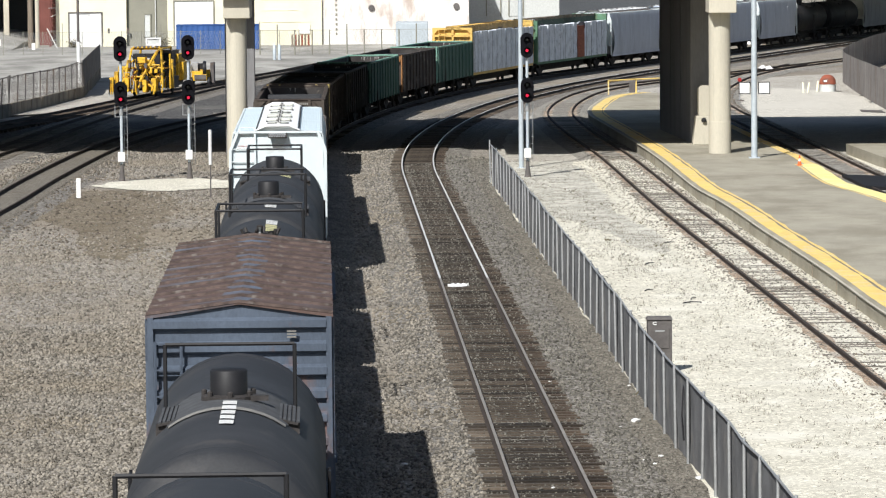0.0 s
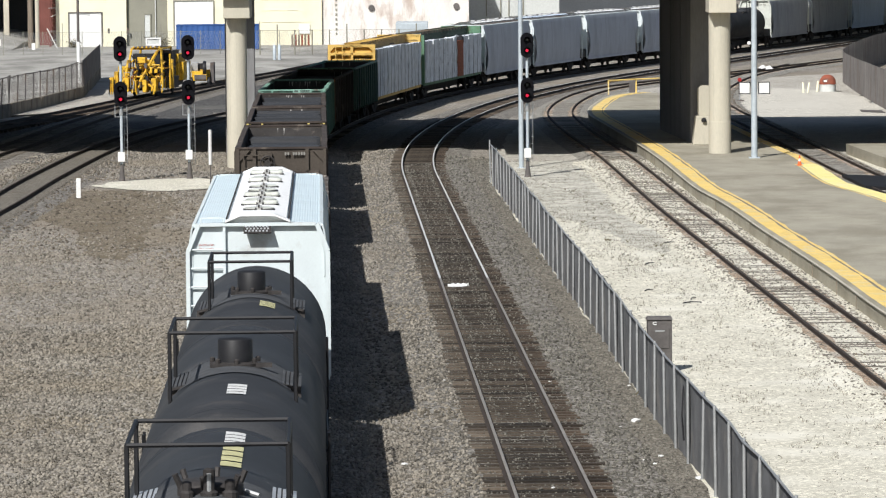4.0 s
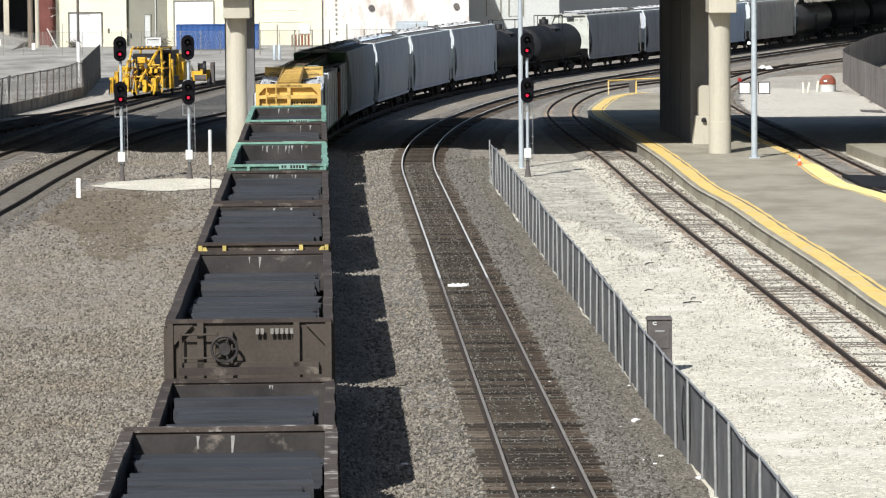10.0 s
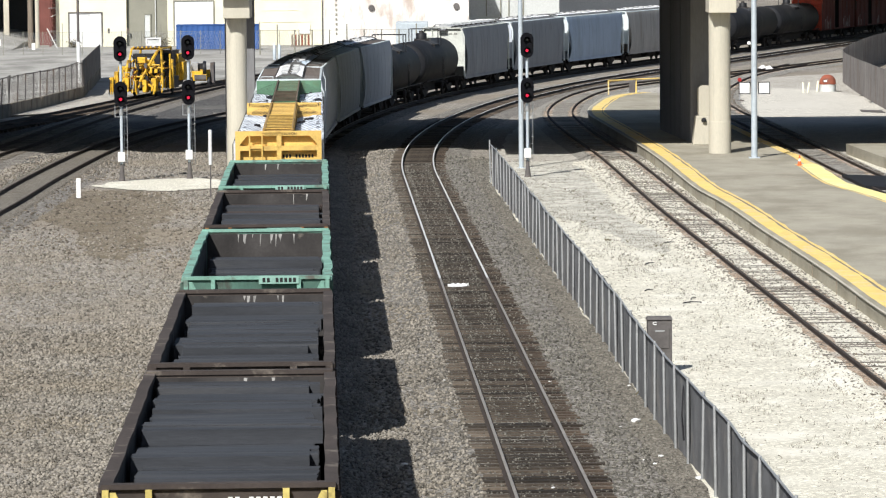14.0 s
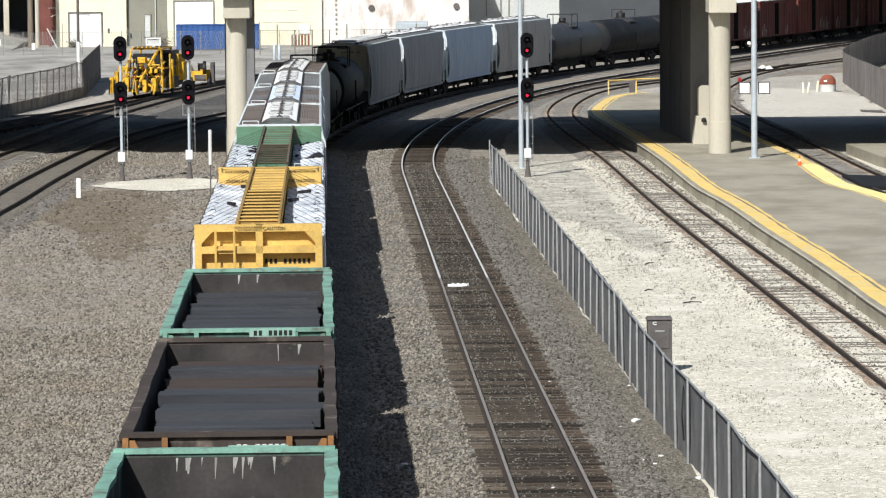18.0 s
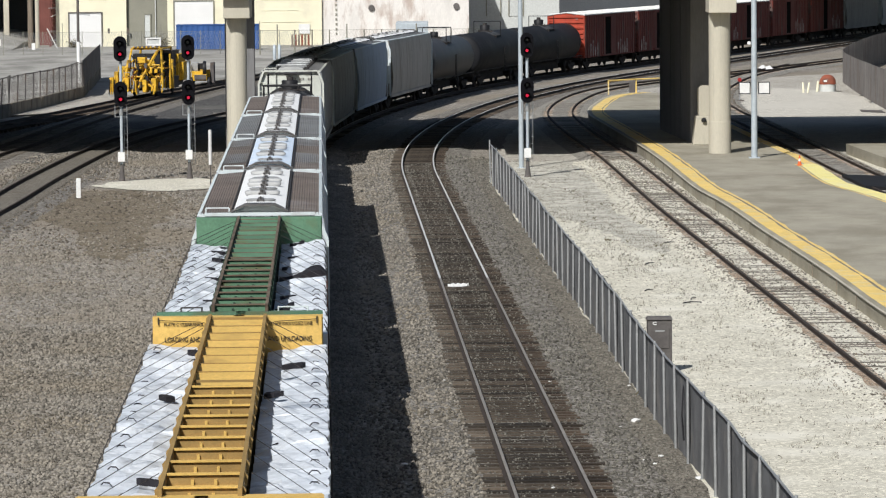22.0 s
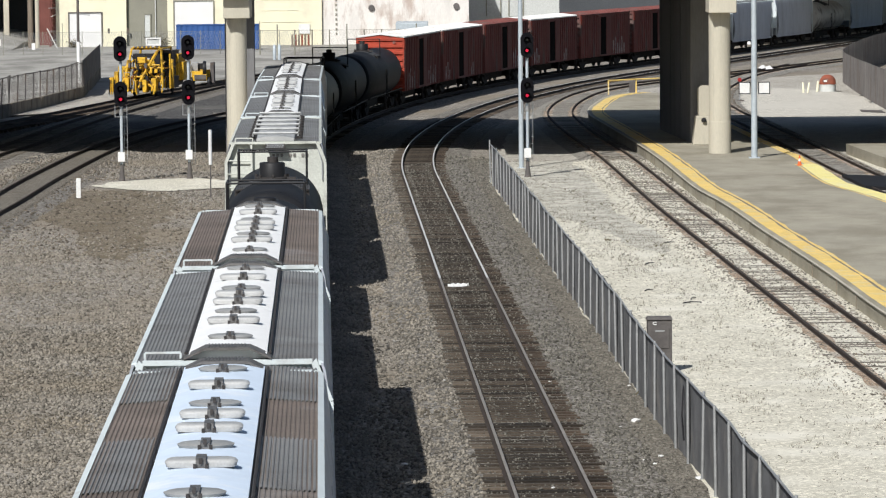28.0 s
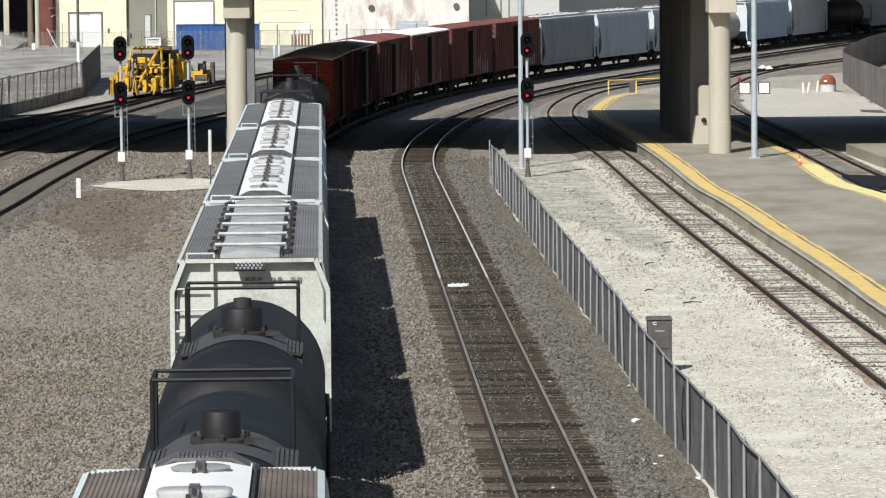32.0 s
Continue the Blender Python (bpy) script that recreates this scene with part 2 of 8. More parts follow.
M_STONE_BROWN = mat("dirty_brown_stone", (0.225, 0.192, 0.152), 0.95, vary=0.16, scale=0.3, grain=30, island=0.7, bump=0.1, spec=0.15)
M_SPECK = mat("dark_pebble", (0.36, 0.325, 0.27), 0.95, vary=0.15, scale=3, grain=30, island=0.6, bump=0.1, spec=0.15)
M_DRAIN = mat("grey_joint", (0.24, 0.20, 0.15), 0.9, vary=0.2, scale=2)
M_STONE_SIDING = mat("siding_stone", (0.43, 0.40, 0.34), 0.95, vary=0.2, scale=0.6, grain=30, island=0.75, bump=0.1, spec=0.15, stain=(0.29, 0.23, 0.17), stain_amount=0.25, stain_scale=0.4)
# slightly darker, evener stones: the train's shadow is put into their tone
M_STONE_SHADED = mat("train_shade_stone", (0.31, 0.288, 0.252), 0.95, vary=0.2, scale=0.5, grain=30, island=0.45, bump=0.1, spec=0.15)
M_STONE_DARK = mat("loose_dark_stone", (0.265, 0.250, 0.213), 0.95, vary=0.15, scale=3, grain=30, island=0.75, bump=0.1, spec=0.15)
M_TAN = gravel("tan_dirt", (0.33, 0.305, 0.26), (0.43, 0.40, 0.35), (0.53, 0.50, 0.44), 14.0, 0.4, (0.56, 0.53, 0.47), 0.4, 0.08)
M_PALEYARD = gravel("pale_yard_dirt", (0.43, 0.405, 0.35), (0.53, 0.50, 0.435), (0.62, 0.59, 0.52), 14.0, 0.3, (0.60, 0.57, 0.50), 0.5, 0.1, mottle=0.85)
M_WEED = gravel("dirty_verge", (0.105, 0.093, 0.077), (0.175, 0.158, 0.13), (0.26, 0.238, 0.20), 18.0, 0.7, (0.20, 0.18, 0.145), 0.35, 0.3)


# ---- mesh helpers ----
def box(bm, x0, x1, y0, y1, z0, z1, m=None):
    vs = [bm.verts.new((x, y, z)) for z in (z0, z1) for y in (y0, y1) for x in (x0, x1)]
    for f in ((0, 2, 3, 1), (4, 5, 7, 6), (0, 1, 5, 4), (2, 6, 7, 3), (0, 4, 6, 2), (1, 3, 7, 5)):
        bm.faces.new([vs[i] for i in f])
    if m:
        bmesh.ops.transform(bm, matrix=m, verts=vs)
    return vs


def bar(bm, a, b, r=0.03, sides=6):
    """A round bar from a to b."""
    a, b = Vector(a), Vector(b)
    d = (b - a)
    q = d.to_track_quat("Z", "Y").to_matrix()
    rings = []
    for p in (a, b):
        rings.append([bm.verts.new(p + q @ Vector((r * math.cos(2 * math.pi * i / sides), r * math.sin(2 * math.pi * i / sides), 0))) for i in range(sides)])
    for i in range(sides):
        j = (i + 1) % sides
        bm.faces.new((rings[0][i], rings[0][j], rings[1][j], rings[1][i]))
    bm.faces.new(rings[0][::-1])
    bm.faces.new(rings[1])


def loft(bm, rings, caps=True, closed=True):
    """Skins rings of points (lists of equal length)."""
    vr = [[bm.verts.new(p) for p in r] for r in rings]
    n = len(vr[0])
    for a, b in zip(vr, vr[1:]):
        for i in range(n if closed else n - 1):
            j = (i + 1) % n
            bm.faces.new((a[i], a[j], b[j], b[i]))
    if caps and closed:
        bm.faces.new(vr[0][::-1])
        bm.faces.new(vr[-1])
    return vr


def lathe(bm, profile, axis="z", origin=(0, 0, 0), sides=24):
    """Turns a profile of (radius, height) round an axis through origin."""
    o = Vector(origin)
    rings = []
    for r, h in profile:
        ring = []
        for i in range(sides):
            c, s = r * math.cos(2 * math.pi * i / sides), r * math.sin(2 * math.pi * i / sides)
            ring.append(o + Vector({"z": (c, s, h), "y": (c, h, s), "x": (h, c, s)}[axis]))
        rings.append(ring)
    loft(bm, rings)


def smooth_faces(bm, on=True):
    for f in bm.faces:
        f.smooth = on


def make(name, bm, material, smooth=False, bevel=0.0):
    bmesh.ops.recalc_face_normals(bm, faces=bm.faces)
    if smooth:
        smooth_faces(bm)
    me = bpy.data.meshes.new(name)
    bm.to_mesh(me)
    bm.free()
    me.materials.append(material)
    ob = new(name, me)
    if bevel:
        md = ob.modifiers.new("bevel", "BEVEL")
        md.width, md.segments, md.limit_method = bevel, 2, "ANGLE"
    if smooth:
        md = ob.modifiers.new("split", "EDGE_SPLIT")
        md.split_angle = radians(50)
    return ob


def part(name, bm, material, parent, label="", smooth=False, bevel=0.0):
    ob = make(name, bm, material, smooth, bevel)
    ob.parent = parent
    if label:
        ob["label"] = label
    return ob


def shared(name, me, parent, m):
    """One more object on an existing mesh, as a part."""
    ob = new(name, me)
    ob.parent = parent
    ob.matrix_basis = m
    return ob


def thing(name, label, category, m=None, group="", kind=""):
    ob = new(name)
    if m is not None:
        ob.matrix_basis = m
    return tagged(ob, label, category, group, kind)


# ---- track lines ----
def track_line(x100, a0, c0, radius, a1, ramp, start=-420.0, length=1300.0, step=0.5):
    """Centre line: straight of slope a0, then a right-hand curve from y = c0 until slope a1."""
    x, y, a = x100 + a0 * (start - 100.0), start, math.atan(a0)
    rows = []
    for i in range(int(length / step)):
        rows.append((x, y, a))
        k = 0.0
        if y >= c0:
            rem = math.atan(a1) - a
            k = min(1 / radius, (y - c0) / ramp / radius, math.sqrt(2 * rem / (radius * ramp)) if rem > 0 else 0.0)
        a += k * step
        x += math.sin(a) * step
        y += math.cos(a) * step
    return np.array(rows)


def free_line(points, step=0.5):
    """A smooth line through a few points (Catmull-Rom), as rows of x, y, heading."""
    pts = [Vector(p) for p in points]
    pts = [2 * pts[0] - pts[1]] + pts + [2 * pts[-1] - pts[-2]]
    out = []
    for i in range(1, len(pts) - 2):
        p0, p1, p2, p3 = pts[i - 1:i + 3]
        n = max(2, int((p2 - p1).length / step))
        for k in range(n):
            t = k / n
            out.append(0.5 * ((2 * p1) + (p2 - p0) * t + (2 * p0 - 5 * p1 + 4 * p2 - p3) * t * t + (3 * p1 - p0 - 3 * p2 + p3) * t ** 3))
    rows = []
    for a, b in zip(out, out[1:]):
        d = b - a
        rows.append((a.x, a.y, math.atan2(d.x, d.y)))
    return np.array(rows)


LINE_TRAIN = track_line(-4.372, -0.0291, 190.18, 448.9, 0.3124, 7.5)
LINE_MAIN = track_line(1.5325, -0.0289, 185.6, 462.8, 0.2917, 3.8, start=-120.0, length=900.0)
LINE_STATION = free_line([(13.86, 20), (12.86, 60), (11.50, 94), (10.44, 128), (9.78, 150), (9.27, 168), (8.53, 202), (7.62, 228), (7.2, 248), (7.55, 260), (8.5, 272), (9.95, 284), (11.9, 294), (14.5, 302), (19, 314), (27, 334), (37, 362), (52, 410)])
LINE_LEFT = free_line([(-17.0, 20), (-18.0, 90), (-18.5, 150), (-18.36, 172), (-18.28, 190), (-17.8, 212), (-16.95, 226), (-15.5, 240), (-12.9, 257), (-9.1, 285), (-3.8, 325), (3, 375)])
LINE_LEFT_FAR = free_line([(-23.5, 60), (-23.6, 150), (-23.3, 205), (-22.5, 220), (-21.6, 245), (-20.5, 262), (-18.6, 285), (-15.5, 315), (-11, 350), (-4, 400)])
LINE_LEFT_THIRD = free_line([(-33, 180), (-29.5, 215), (-26, 242), (-23.2, 264), (-20.4, 286), (-16.5, 313), (-11, 345), (-3, 390)])
LINE_RIGHT = free_line([(21.5, 60), (20.4, 130), (19.25, 171), (18.75, 190), (18.45, 210), (17.85, 241), (17.6, 256), (17.9, 270), (19.4, 290), (23.5, 318), (30, 345)])


def strip(bm, line, profile):
    """Sweeps an open profile of (offset to the right, height) along a line."""
    rings = [[(x + d * math.cos(a), y - d * math.sin(a), z) for d, z in profile] for x, y, a in line]
    loft(bm, rings, caps=False, closed=False)


GROUND_Z = -0.30

# ---- ground and yards ----
bm = bmesh.new()
xs = [-3000, -400, -120, -60, -30, -15, 0, 15, 30, 60, 120, 400, 3000]
ys = [-3000, -420, -100, 0, 40, 80, 120, 160, 200, 240, 280, 320, 360, 400, 500, 700, 1200, 4500]
grid = [[bm.verts.new((x, y, GROUND_Z)) for x in xs] for y in ys]
for a, b in zip(grid, grid[1:]):
    for i in range(len(xs) - 1):
        bm.faces.new((a[i], a[i + 1], b[i + 1], b[i]))
ground = tagged(make("ground", bm, M_GROUND), "brown-grey yard gravel spread between the railway tracks", "ground", kind="structure")


def sheet(name, outline, z, material, label, category, wobble=0.0, step=1.5, thick=0.0, kind="structure"):
    """A flat patch with an outline, its edge broken up a little; with thick, a slab."""
    pts = []
    rng = random.Random(name)
    for (x0, y0), (x1, y1) in zip(outline, outline[1:] + outline[:1]):
        n = max(1, int(math.hypot(x1 - x0, y1 - y0) / step)) if wobble else 1
        for k in range(n):
            pts.append((x0 + (x1 - x0) * k / n + rng.uniform(-wobble, wobble), y0 + (y1 - y0) * k / n + rng.uniform(-wobble, wobble)))
    bm = bmesh.new()
    top = bm.faces.new([bm.verts.new((x, y, z)) for x, y in pts])
    if thick:
        r = bmesh.ops.extrude_face_region(bm, geom=[top])
        vs = [v for v in r["geom"] if isinstance(v, bmesh.types.BMVert)]
        bmesh.ops.translate(bm, verts=vs, vec=(0, 0, -thick))
    bmesh.ops.triangulate(bm, faces=[f for f in bm.faces if len(f.verts) > 4])
    return tagged(make(name, bm, material), label, category, kind=kind)


# ---- tracks ----
def rails(name, line, lab, shiny=True, gauge=1.505, gleam_from=1000.0):
    track = thing(name, lab, "railway track", kind="structure")
    for side in (-0.5, 0.5):
        o = side * gauge
        bm = bmesh.new()
        strip(bm, line, [(o - 0.075, -0.17), (o - 0.07, -0.15), (o - 0.012, -0.12), (o - 0.012, -0.045), (o - 0.036, -0.035), (o - 0.036, -0.004),
                         (o + 0.036, -0.004), (o + 0.036, -0.035), (o + 0.012, -0.045), (o + 0.012, -0.12), (o + 0.07, -0.15), (o + 0.075, -0.17)])
        r = part("rail", bm, M_RAILSIDE, track, "rusty brown steel rail")
        bm = bmesh.new()
        worn = [(o - 0.034, -0.003), (o - 0.028, 0.001), (o + 0.028, 0.001), (o + 0.034, -0.003)]
        strip(bm, line[line[:, 1] < gleam_from + 0.3], worn)
        part("railhead", bm, M_RAIL if shiny else M_RAILSIDE, r, "worn running surface" if shiny else "")
        # from here on the gleam is painted as a paler rail head
        if gleam_from < 900:
            bm = bmesh.new()
            strip(bm, line[line[:, 1] > gleam_from - 0.3], worn)
            part("railhead", bm, M_RAIL_GLEAM, r, "running surface with its gleam put into a pale colour")
    return track


def ties(track, line, y0, y1, near, m_near, m_far, spacing=0.52, half=1.3, sink=0.0, uneven=0.025):
    """Sleepers: single parts over the stretch near, joined beyond it."""
    rng = random.Random(len(line))
    d = np.concatenate([[0], np.cumsum(np.hypot(np.diff(line[:, 0]), np.diff(line[:, 1])))])
    s, places = 0.0, []
    while s < d[-1]:
        x, y, a = (np.interp(s, d, line[:, k]) for k in range(3))
        if y0 < y < y1:
            places.append((x, y, a))
        s += spacing * rng.uniform(0.92, 1.08)
    bm = bmesh.new()
    vs = box(bm, -half, half, -0.115, 0.115, -0.34, -0.165)
    me = bpy.data.meshes.new("tie")
    bm.to_mesh(me)
    bm.free()
    me.materials.append(m_near)
    joined = bmesh.new()
    verts, faces = [], []
    count = 0
    for x, y, a in places:
        m = Matrix.Translation((x, y, rng.uniform(-uneven, uneven * 0.7) - sink)) @ Matrix.Rotation(-a + rng.uniform(-0.015, 0.015), 4, "Z") @ Matrix.Translation((rng.uniform(-0.08, 0.08), 0, 0))
        if near[0] < y < near[1] and count < 290:
            shared("tie", me, track, m)
            count += 1
        else:
            b0 = len(verts)
            verts += [tuple(m @ v.co) for v in me.vertices]
            faces += [tuple(b0 + i for i in p.vertices) for p in me.polygons]
    joined.free()
    if verts:
        me2 = bpy.data.meshes.new("tie_rows")
        me2.from_pydata(verts, [], faces)
        me2.materials.append(m_far)
        ob = new("tie_rows", me2)
        ob.parent = track
        ob["kind"] = "stuff"


def ballast(name, line, material, half, top=-0.20, toe=0.8, lab="crushed stone ballast under the track"):
    rng = random.Random(name)
    bm = bmesh.new()
    rings = []
    for x, y, a in line[::2]:
        w0, w1 = half + rng.uniform(-0.08, 0.08), half + rng.uniform(-0.08, 0.08)
        prof = [(-w0 - toe, GROUND_Z - 0.02), (-w0, top), (w1, top), (w1 + toe, GROUND_Z - 0.02)]
        rings.append([(x + d * math.cos(a), y - d * math.sin(a), z) for d, z in prof])
    loft(bm, rings, caps=False, closed=False)
    return tagged(make(name, bm, material), lab, "ballast", kind="structure")


ballast("ballast_train", LINE_TRAIN, M_BALLAST, 1.6)
ballast("ballast_main", LINE_MAIN, M_BALLAST, 1.9)
ballast("ballast_left", LINE_LEFT, M_BALLAST, 1.6)
ballast("ballast_left_far", LINE_LEFT_FAR, M_BALLAST, 1.6)
for line_, m_, nm_ in ((LINE_MAIN, M_BALLAST_DARK, "crib_main"), (LINE_LEFT, M_WEED, "crib_left"), (LINE_LEFT_FAR, M_WEED, "crib_left_far")):
    bm = bmesh.new()
    zc = -0.225 if line_ is LINE_MAIN else -0.158
    strip(bm, line_[::2], [(-1.45, -0.215), (-1.25, zc), (1.25, zc), (1.45, -0.215)])
    tagged(make(nm_, bm, m_), "dark oily stone between the railway ties" if line_ is LINE_MAIN else "brown gravel packed between the rails", "ballast", kind="structure")
T_TRAIN = rails("track_train", LINE_TRAIN, "railway track under the freight train")
T_MAIN = rails("track_main", LINE_MAIN, "open railway track with dark weathered ties and bright rails", gleam_from=130.5)
T_STATION = rails("track_station", LINE_STATION, "rusty siding along the platform, set in pale dirt", shiny=False)
T_LEFT = rails("track_left", LINE_LEFT, "railway track curving past the signal masts", shiny=False)
T_LEFT_FAR = rails("track_left_far", LINE_LEFT_FAR, "rusty railway track in the viaduct's shade", shiny=False)
T_THIRD = rails("track_left_third", LINE_LEFT_THIRD, "rusty siding under the yellow track machine", shiny=False)
T_RIGHT = rails("track_right", LINE_RIGHT, "rusty siding between two platforms", shiny=False)

ties(T_MAIN, LINE_MAIN, 40, 420, (70, 215), M_TIE, M_TIE_J, uneven=0.012)
ties(T_TRAIN, LINE_TRAIN, 40, 420, (0, 0), M_TIE, M_TIE_J)
ties(T_STATION, LINE_STATION, 60, 320, (90, 215), M_TIE_PALE, M_TIE_PALE_J, sink=-0.029, half=1.15)
ties(T_LEFT, LINE_LEFT, 120, 300, (0, 0), M_TIE, M_TIE_J, uneven=0.012)
ties(T_LEFT_FAR, LINE_LEFT_FAR, 120, 330, (0, 0), M_TIE, M_TIE_J)
ties(T_THIRD, LINE_LEFT_THIRD, 180, 330, (0, 0), M_TIE, M_TIE_J)
ties(T_RIGHT, LINE_RIGHT, 120, 300, (160, 215), M_TIE_PALE, M_TIE_PALE_J, sink=-0.029)

for line_, nm_ in ((LINE_STATION, "crib_station"), (LINE_RIGHT, "crib_right")):
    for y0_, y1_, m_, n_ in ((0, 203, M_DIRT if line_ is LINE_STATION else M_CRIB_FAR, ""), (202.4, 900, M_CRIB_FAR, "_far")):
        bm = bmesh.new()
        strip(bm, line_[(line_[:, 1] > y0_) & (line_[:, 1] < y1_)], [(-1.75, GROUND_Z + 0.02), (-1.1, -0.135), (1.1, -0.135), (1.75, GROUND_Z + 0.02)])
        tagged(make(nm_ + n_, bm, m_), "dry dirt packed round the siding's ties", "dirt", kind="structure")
    for o in (-0.7525, 0.7525):
        rg_ = random.Random(nm_)
        bm = bmesh.new()
        rings = []
        for x, y, a in line_[::2]:
            w0, w1 = rg_.uniform(0.16, 0.34), rg_.uniform(0.16, 0.34)
            rings.append([(x + d * math.cos(a), y - d * math.sin(a), -0.129) for d in (o - w0, o + w1)])
        loft(bm, rings, caps=False, closed=False)
        tagged(make(nm_ + "_rust", bm, M_RUSTDIRT), "rust-stained dirt along the siding's rail", "dirt", kind="structure")


# ---- freight train ----
M_TANK = mat("tank_black", (0.037, 0.039, 0.043), 0.68, vary=0.2, scale=0.7, grain=30, spec=0.3, stain=(0.064, 0.062, 0.062), stain_amount=0.3, stain_scale=0.6, bump=0.03)
M_TANK_JET = mat("tank_sooty_black", (0.019, 0.020, 0.023), 0.6, vary=0.25, scale=0.7, grain=30, spec=0.15, stain=(0.04, 0.038, 0.037), stain_amount=0.3, stain_scale=0.6, bump=0.03)
M_TANK_GREY = mat("tank_grey", (0.046, 0.048, 0.053), 0.5, vary=0.2, scale=0.9, grain=18, spec=0.4, stain=(0.065, 0.058, 0.054), stain_amount=0.25, stain_scale=0.6, bump=0.04)
M_TANK_WHITE = mat("tank_white", (0.55, 0.54, 0.52), 0.5, vary=0.1, scale=0.9, grain=18, stain=(0.12, 0.10, 0.09), stain_amount=0.35, stain_scale=0.6, bump=0.04)
M_SAND = mat("tank_anti_slip", (0.075, 0.078, 0.083), 0.9, vary=0.2, scale=4, grain=60, bump=0.2)
M_UNDER = mat("underframe_dirt", (0.035, 0.03, 0.027), 0.9, vary=0.35, scale=2.5)
M_WHEEL = mat("wheel_steel", (0.06, 0.05, 0.045), 0.7, 0.5, vary=0.3, scale=4)
M_HOP_WHITE = mat("hopper_white", (0.60, 0.66, 0.67), 0.55, vary=0.05, scale=1.2, grain=20, stain=(0.45, 0.46, 0.45), stain_amount=0.12, stain_scale=0.8, bump=0.01, fine=0.03)
M_HOP_GREY = mat("hopper_grey", (0.51, 0.545, 0.605), 0.6, vary=0.10, scale=0.7, grain=20, stain=(0.41, 0.435, 0.485), stain_amount=0.25, stain_scale=0.5, stretch=(1, 1, 0.3), bump=0.03)
M_HOP_DIM = mat("hopper_dull_grey", (0.30, 0.315, 0.34), 0.6, vary=0.12, scale=0.7, grain=20, stain=(0.23, 0.24, 0.255), stain_amount=0.25, stain_scale=0.5, stretch=(1, 1, 0.3), bump=0.03)
M_HOP_BLUE = mat("hopper_blue_grey", (0.44, 0.54, 0.67), 0.6, vary=0.10, scale=0.7, grain=20, stain=(0.36, 0.44, 0.54), stain_amount=0.2, stain_scale=0.5, stretch=(1, 1, 0.3), bump=0.03)
M_HOP_TAN = mat("hopper_warm_grey", (0.48, 0.46, 0.43), 0.65, vary=0.12, scale=0.7, grain=20, stain=(0.36, 0.33, 0.29), stain_amount=0.25, stain_scale=0.5, stretch=(1, 1, 0.3), bump=0.03)
M_HOP_END = mat("hopper_pale_end", (0.62, 0.64, 0.58), 0.6, vary=0.08, scale=1.0, grain=20, stain=(0.42, 0.42, 0.38), stain_amount=0.2, stain_scale=0.9, bump=0.03)
M_ROOF_BROWN = mat("roof_rust_brown", (0.185, 0.152, 0.130), 0.75, vary=0.25, scale=0.5, grain=16, stain=(0.26, 0.24, 0.225), stain_amount=0.2, stain_scale=0.35, bump=0.08)
M_ROOF_GREY = mat("roof_grey", (0.25, 0.25, 0.245), 0.6, 0.2, vary=0.15, scale=0.6, grain=16, stain=(0.17, 0.16, 0.15), stain_amount=0.3, stain_scale=0.4, bump=0.06)
M_ROOF_WHITE = mat("roof_white", (0.60, 0.70, 0.74), 0.55, vary=0.04, scale=0.8, grain=16, bump=0.02, fine=0.03)
M_TROUGH_BLUE = mat("hatch_trough_pale_blue", (0.62, 0.72, 0.84), 0.6, vary=0.05, scale=1.5, grain=20, stain=(0.74, 0.80, 0.86), stain_amount=0.3, stain_scale=0.8, bump=0.0, fine=0.02)
M_TROUGH = mat("hatch_trough_white", (0.84, 0.845, 0.835), 0.6, vary=0.03, scale=1.5, grain=20, stain=(0.68, 0.68, 0.66), stain_amount=0.1, stain_scale=1.2, bump=0.0, fine=0.02)
M_ARCH = mat("serrated_steel", (0.15, 0.145, 0.14), 0.6, 0.3, vary=0.3, scale=6, grain=40, bump=0.3)
M_HATCH = mat("hatch_lid", (0.33, 0.335, 0.33), 0.5, vary=0.15, scale=2, bump=0.03)
M_HATCH_L = mat("hatch_lid_pale", (0.46, 0.465, 0.46), 0.5, vary=0.12, scale=2, bump=0.03)
M_WALKGRATE = mat("walk_grating", (0.50, 0.52, 0.54), 0.5, 0.4, vary=0.1, scale=4, bump=0.05)
M_IRON = mat("hatch_clamp_iron", (0.055, 0.05, 0.048), 0.7, 0.3, vary=0.3, scale=5)
M_RUST_ROOF = mat("boxcar_rusty_roof", (0.105, 0.070, 0.060), 0.8, vary=0.3, scale=1.4, grain=18, stain=(0.135, 0.155, 0.19), stain_amount=0.33, stain_scale=0.5, stretch=(0.6, 1, 1), bump=0.12)
M_RIDGE_BLUE = mat("faded_blue_over_rust", (0.11, 0.085, 0.085), 0.8, vary=0.3, scale=1.4, grain=18, stain=(0.12, 0.145, 0.19), stain_amount=0.75, stain_scale=0.7, bump=0.1)
M_RUST_SEAM = mat("boxcar_roof_seam", (0.078, 0.055, 0.047), 0.85, vary=0.45, scale=5, grain=20, stain=(0.16, 0.14, 0.125), stain_amount=0.2, stain_scale=6.0, bump=0.15)
M_BLUE = mat("boxcar_faded_blue", (0.085, 0.108, 0.145), 0.7, vary=0.15, scale=0.8, grain=16, stain=(0.17, 0.09, 0.06), stain_amount=0.18, stain_scale=0.7, stretch=(1, 1, 0.5), bump=0.06)
M_RED = mat("boxcar_oxide_red", (0.165, 0.05, 0.043), 0.75, vary=0.25, scale=0.8, grain=16, stain=(0.12, 0.08, 0.07), stain_amount=0.3, stain_scale=0.7, stretch=(1, 1, 0.35), bump=0.06)
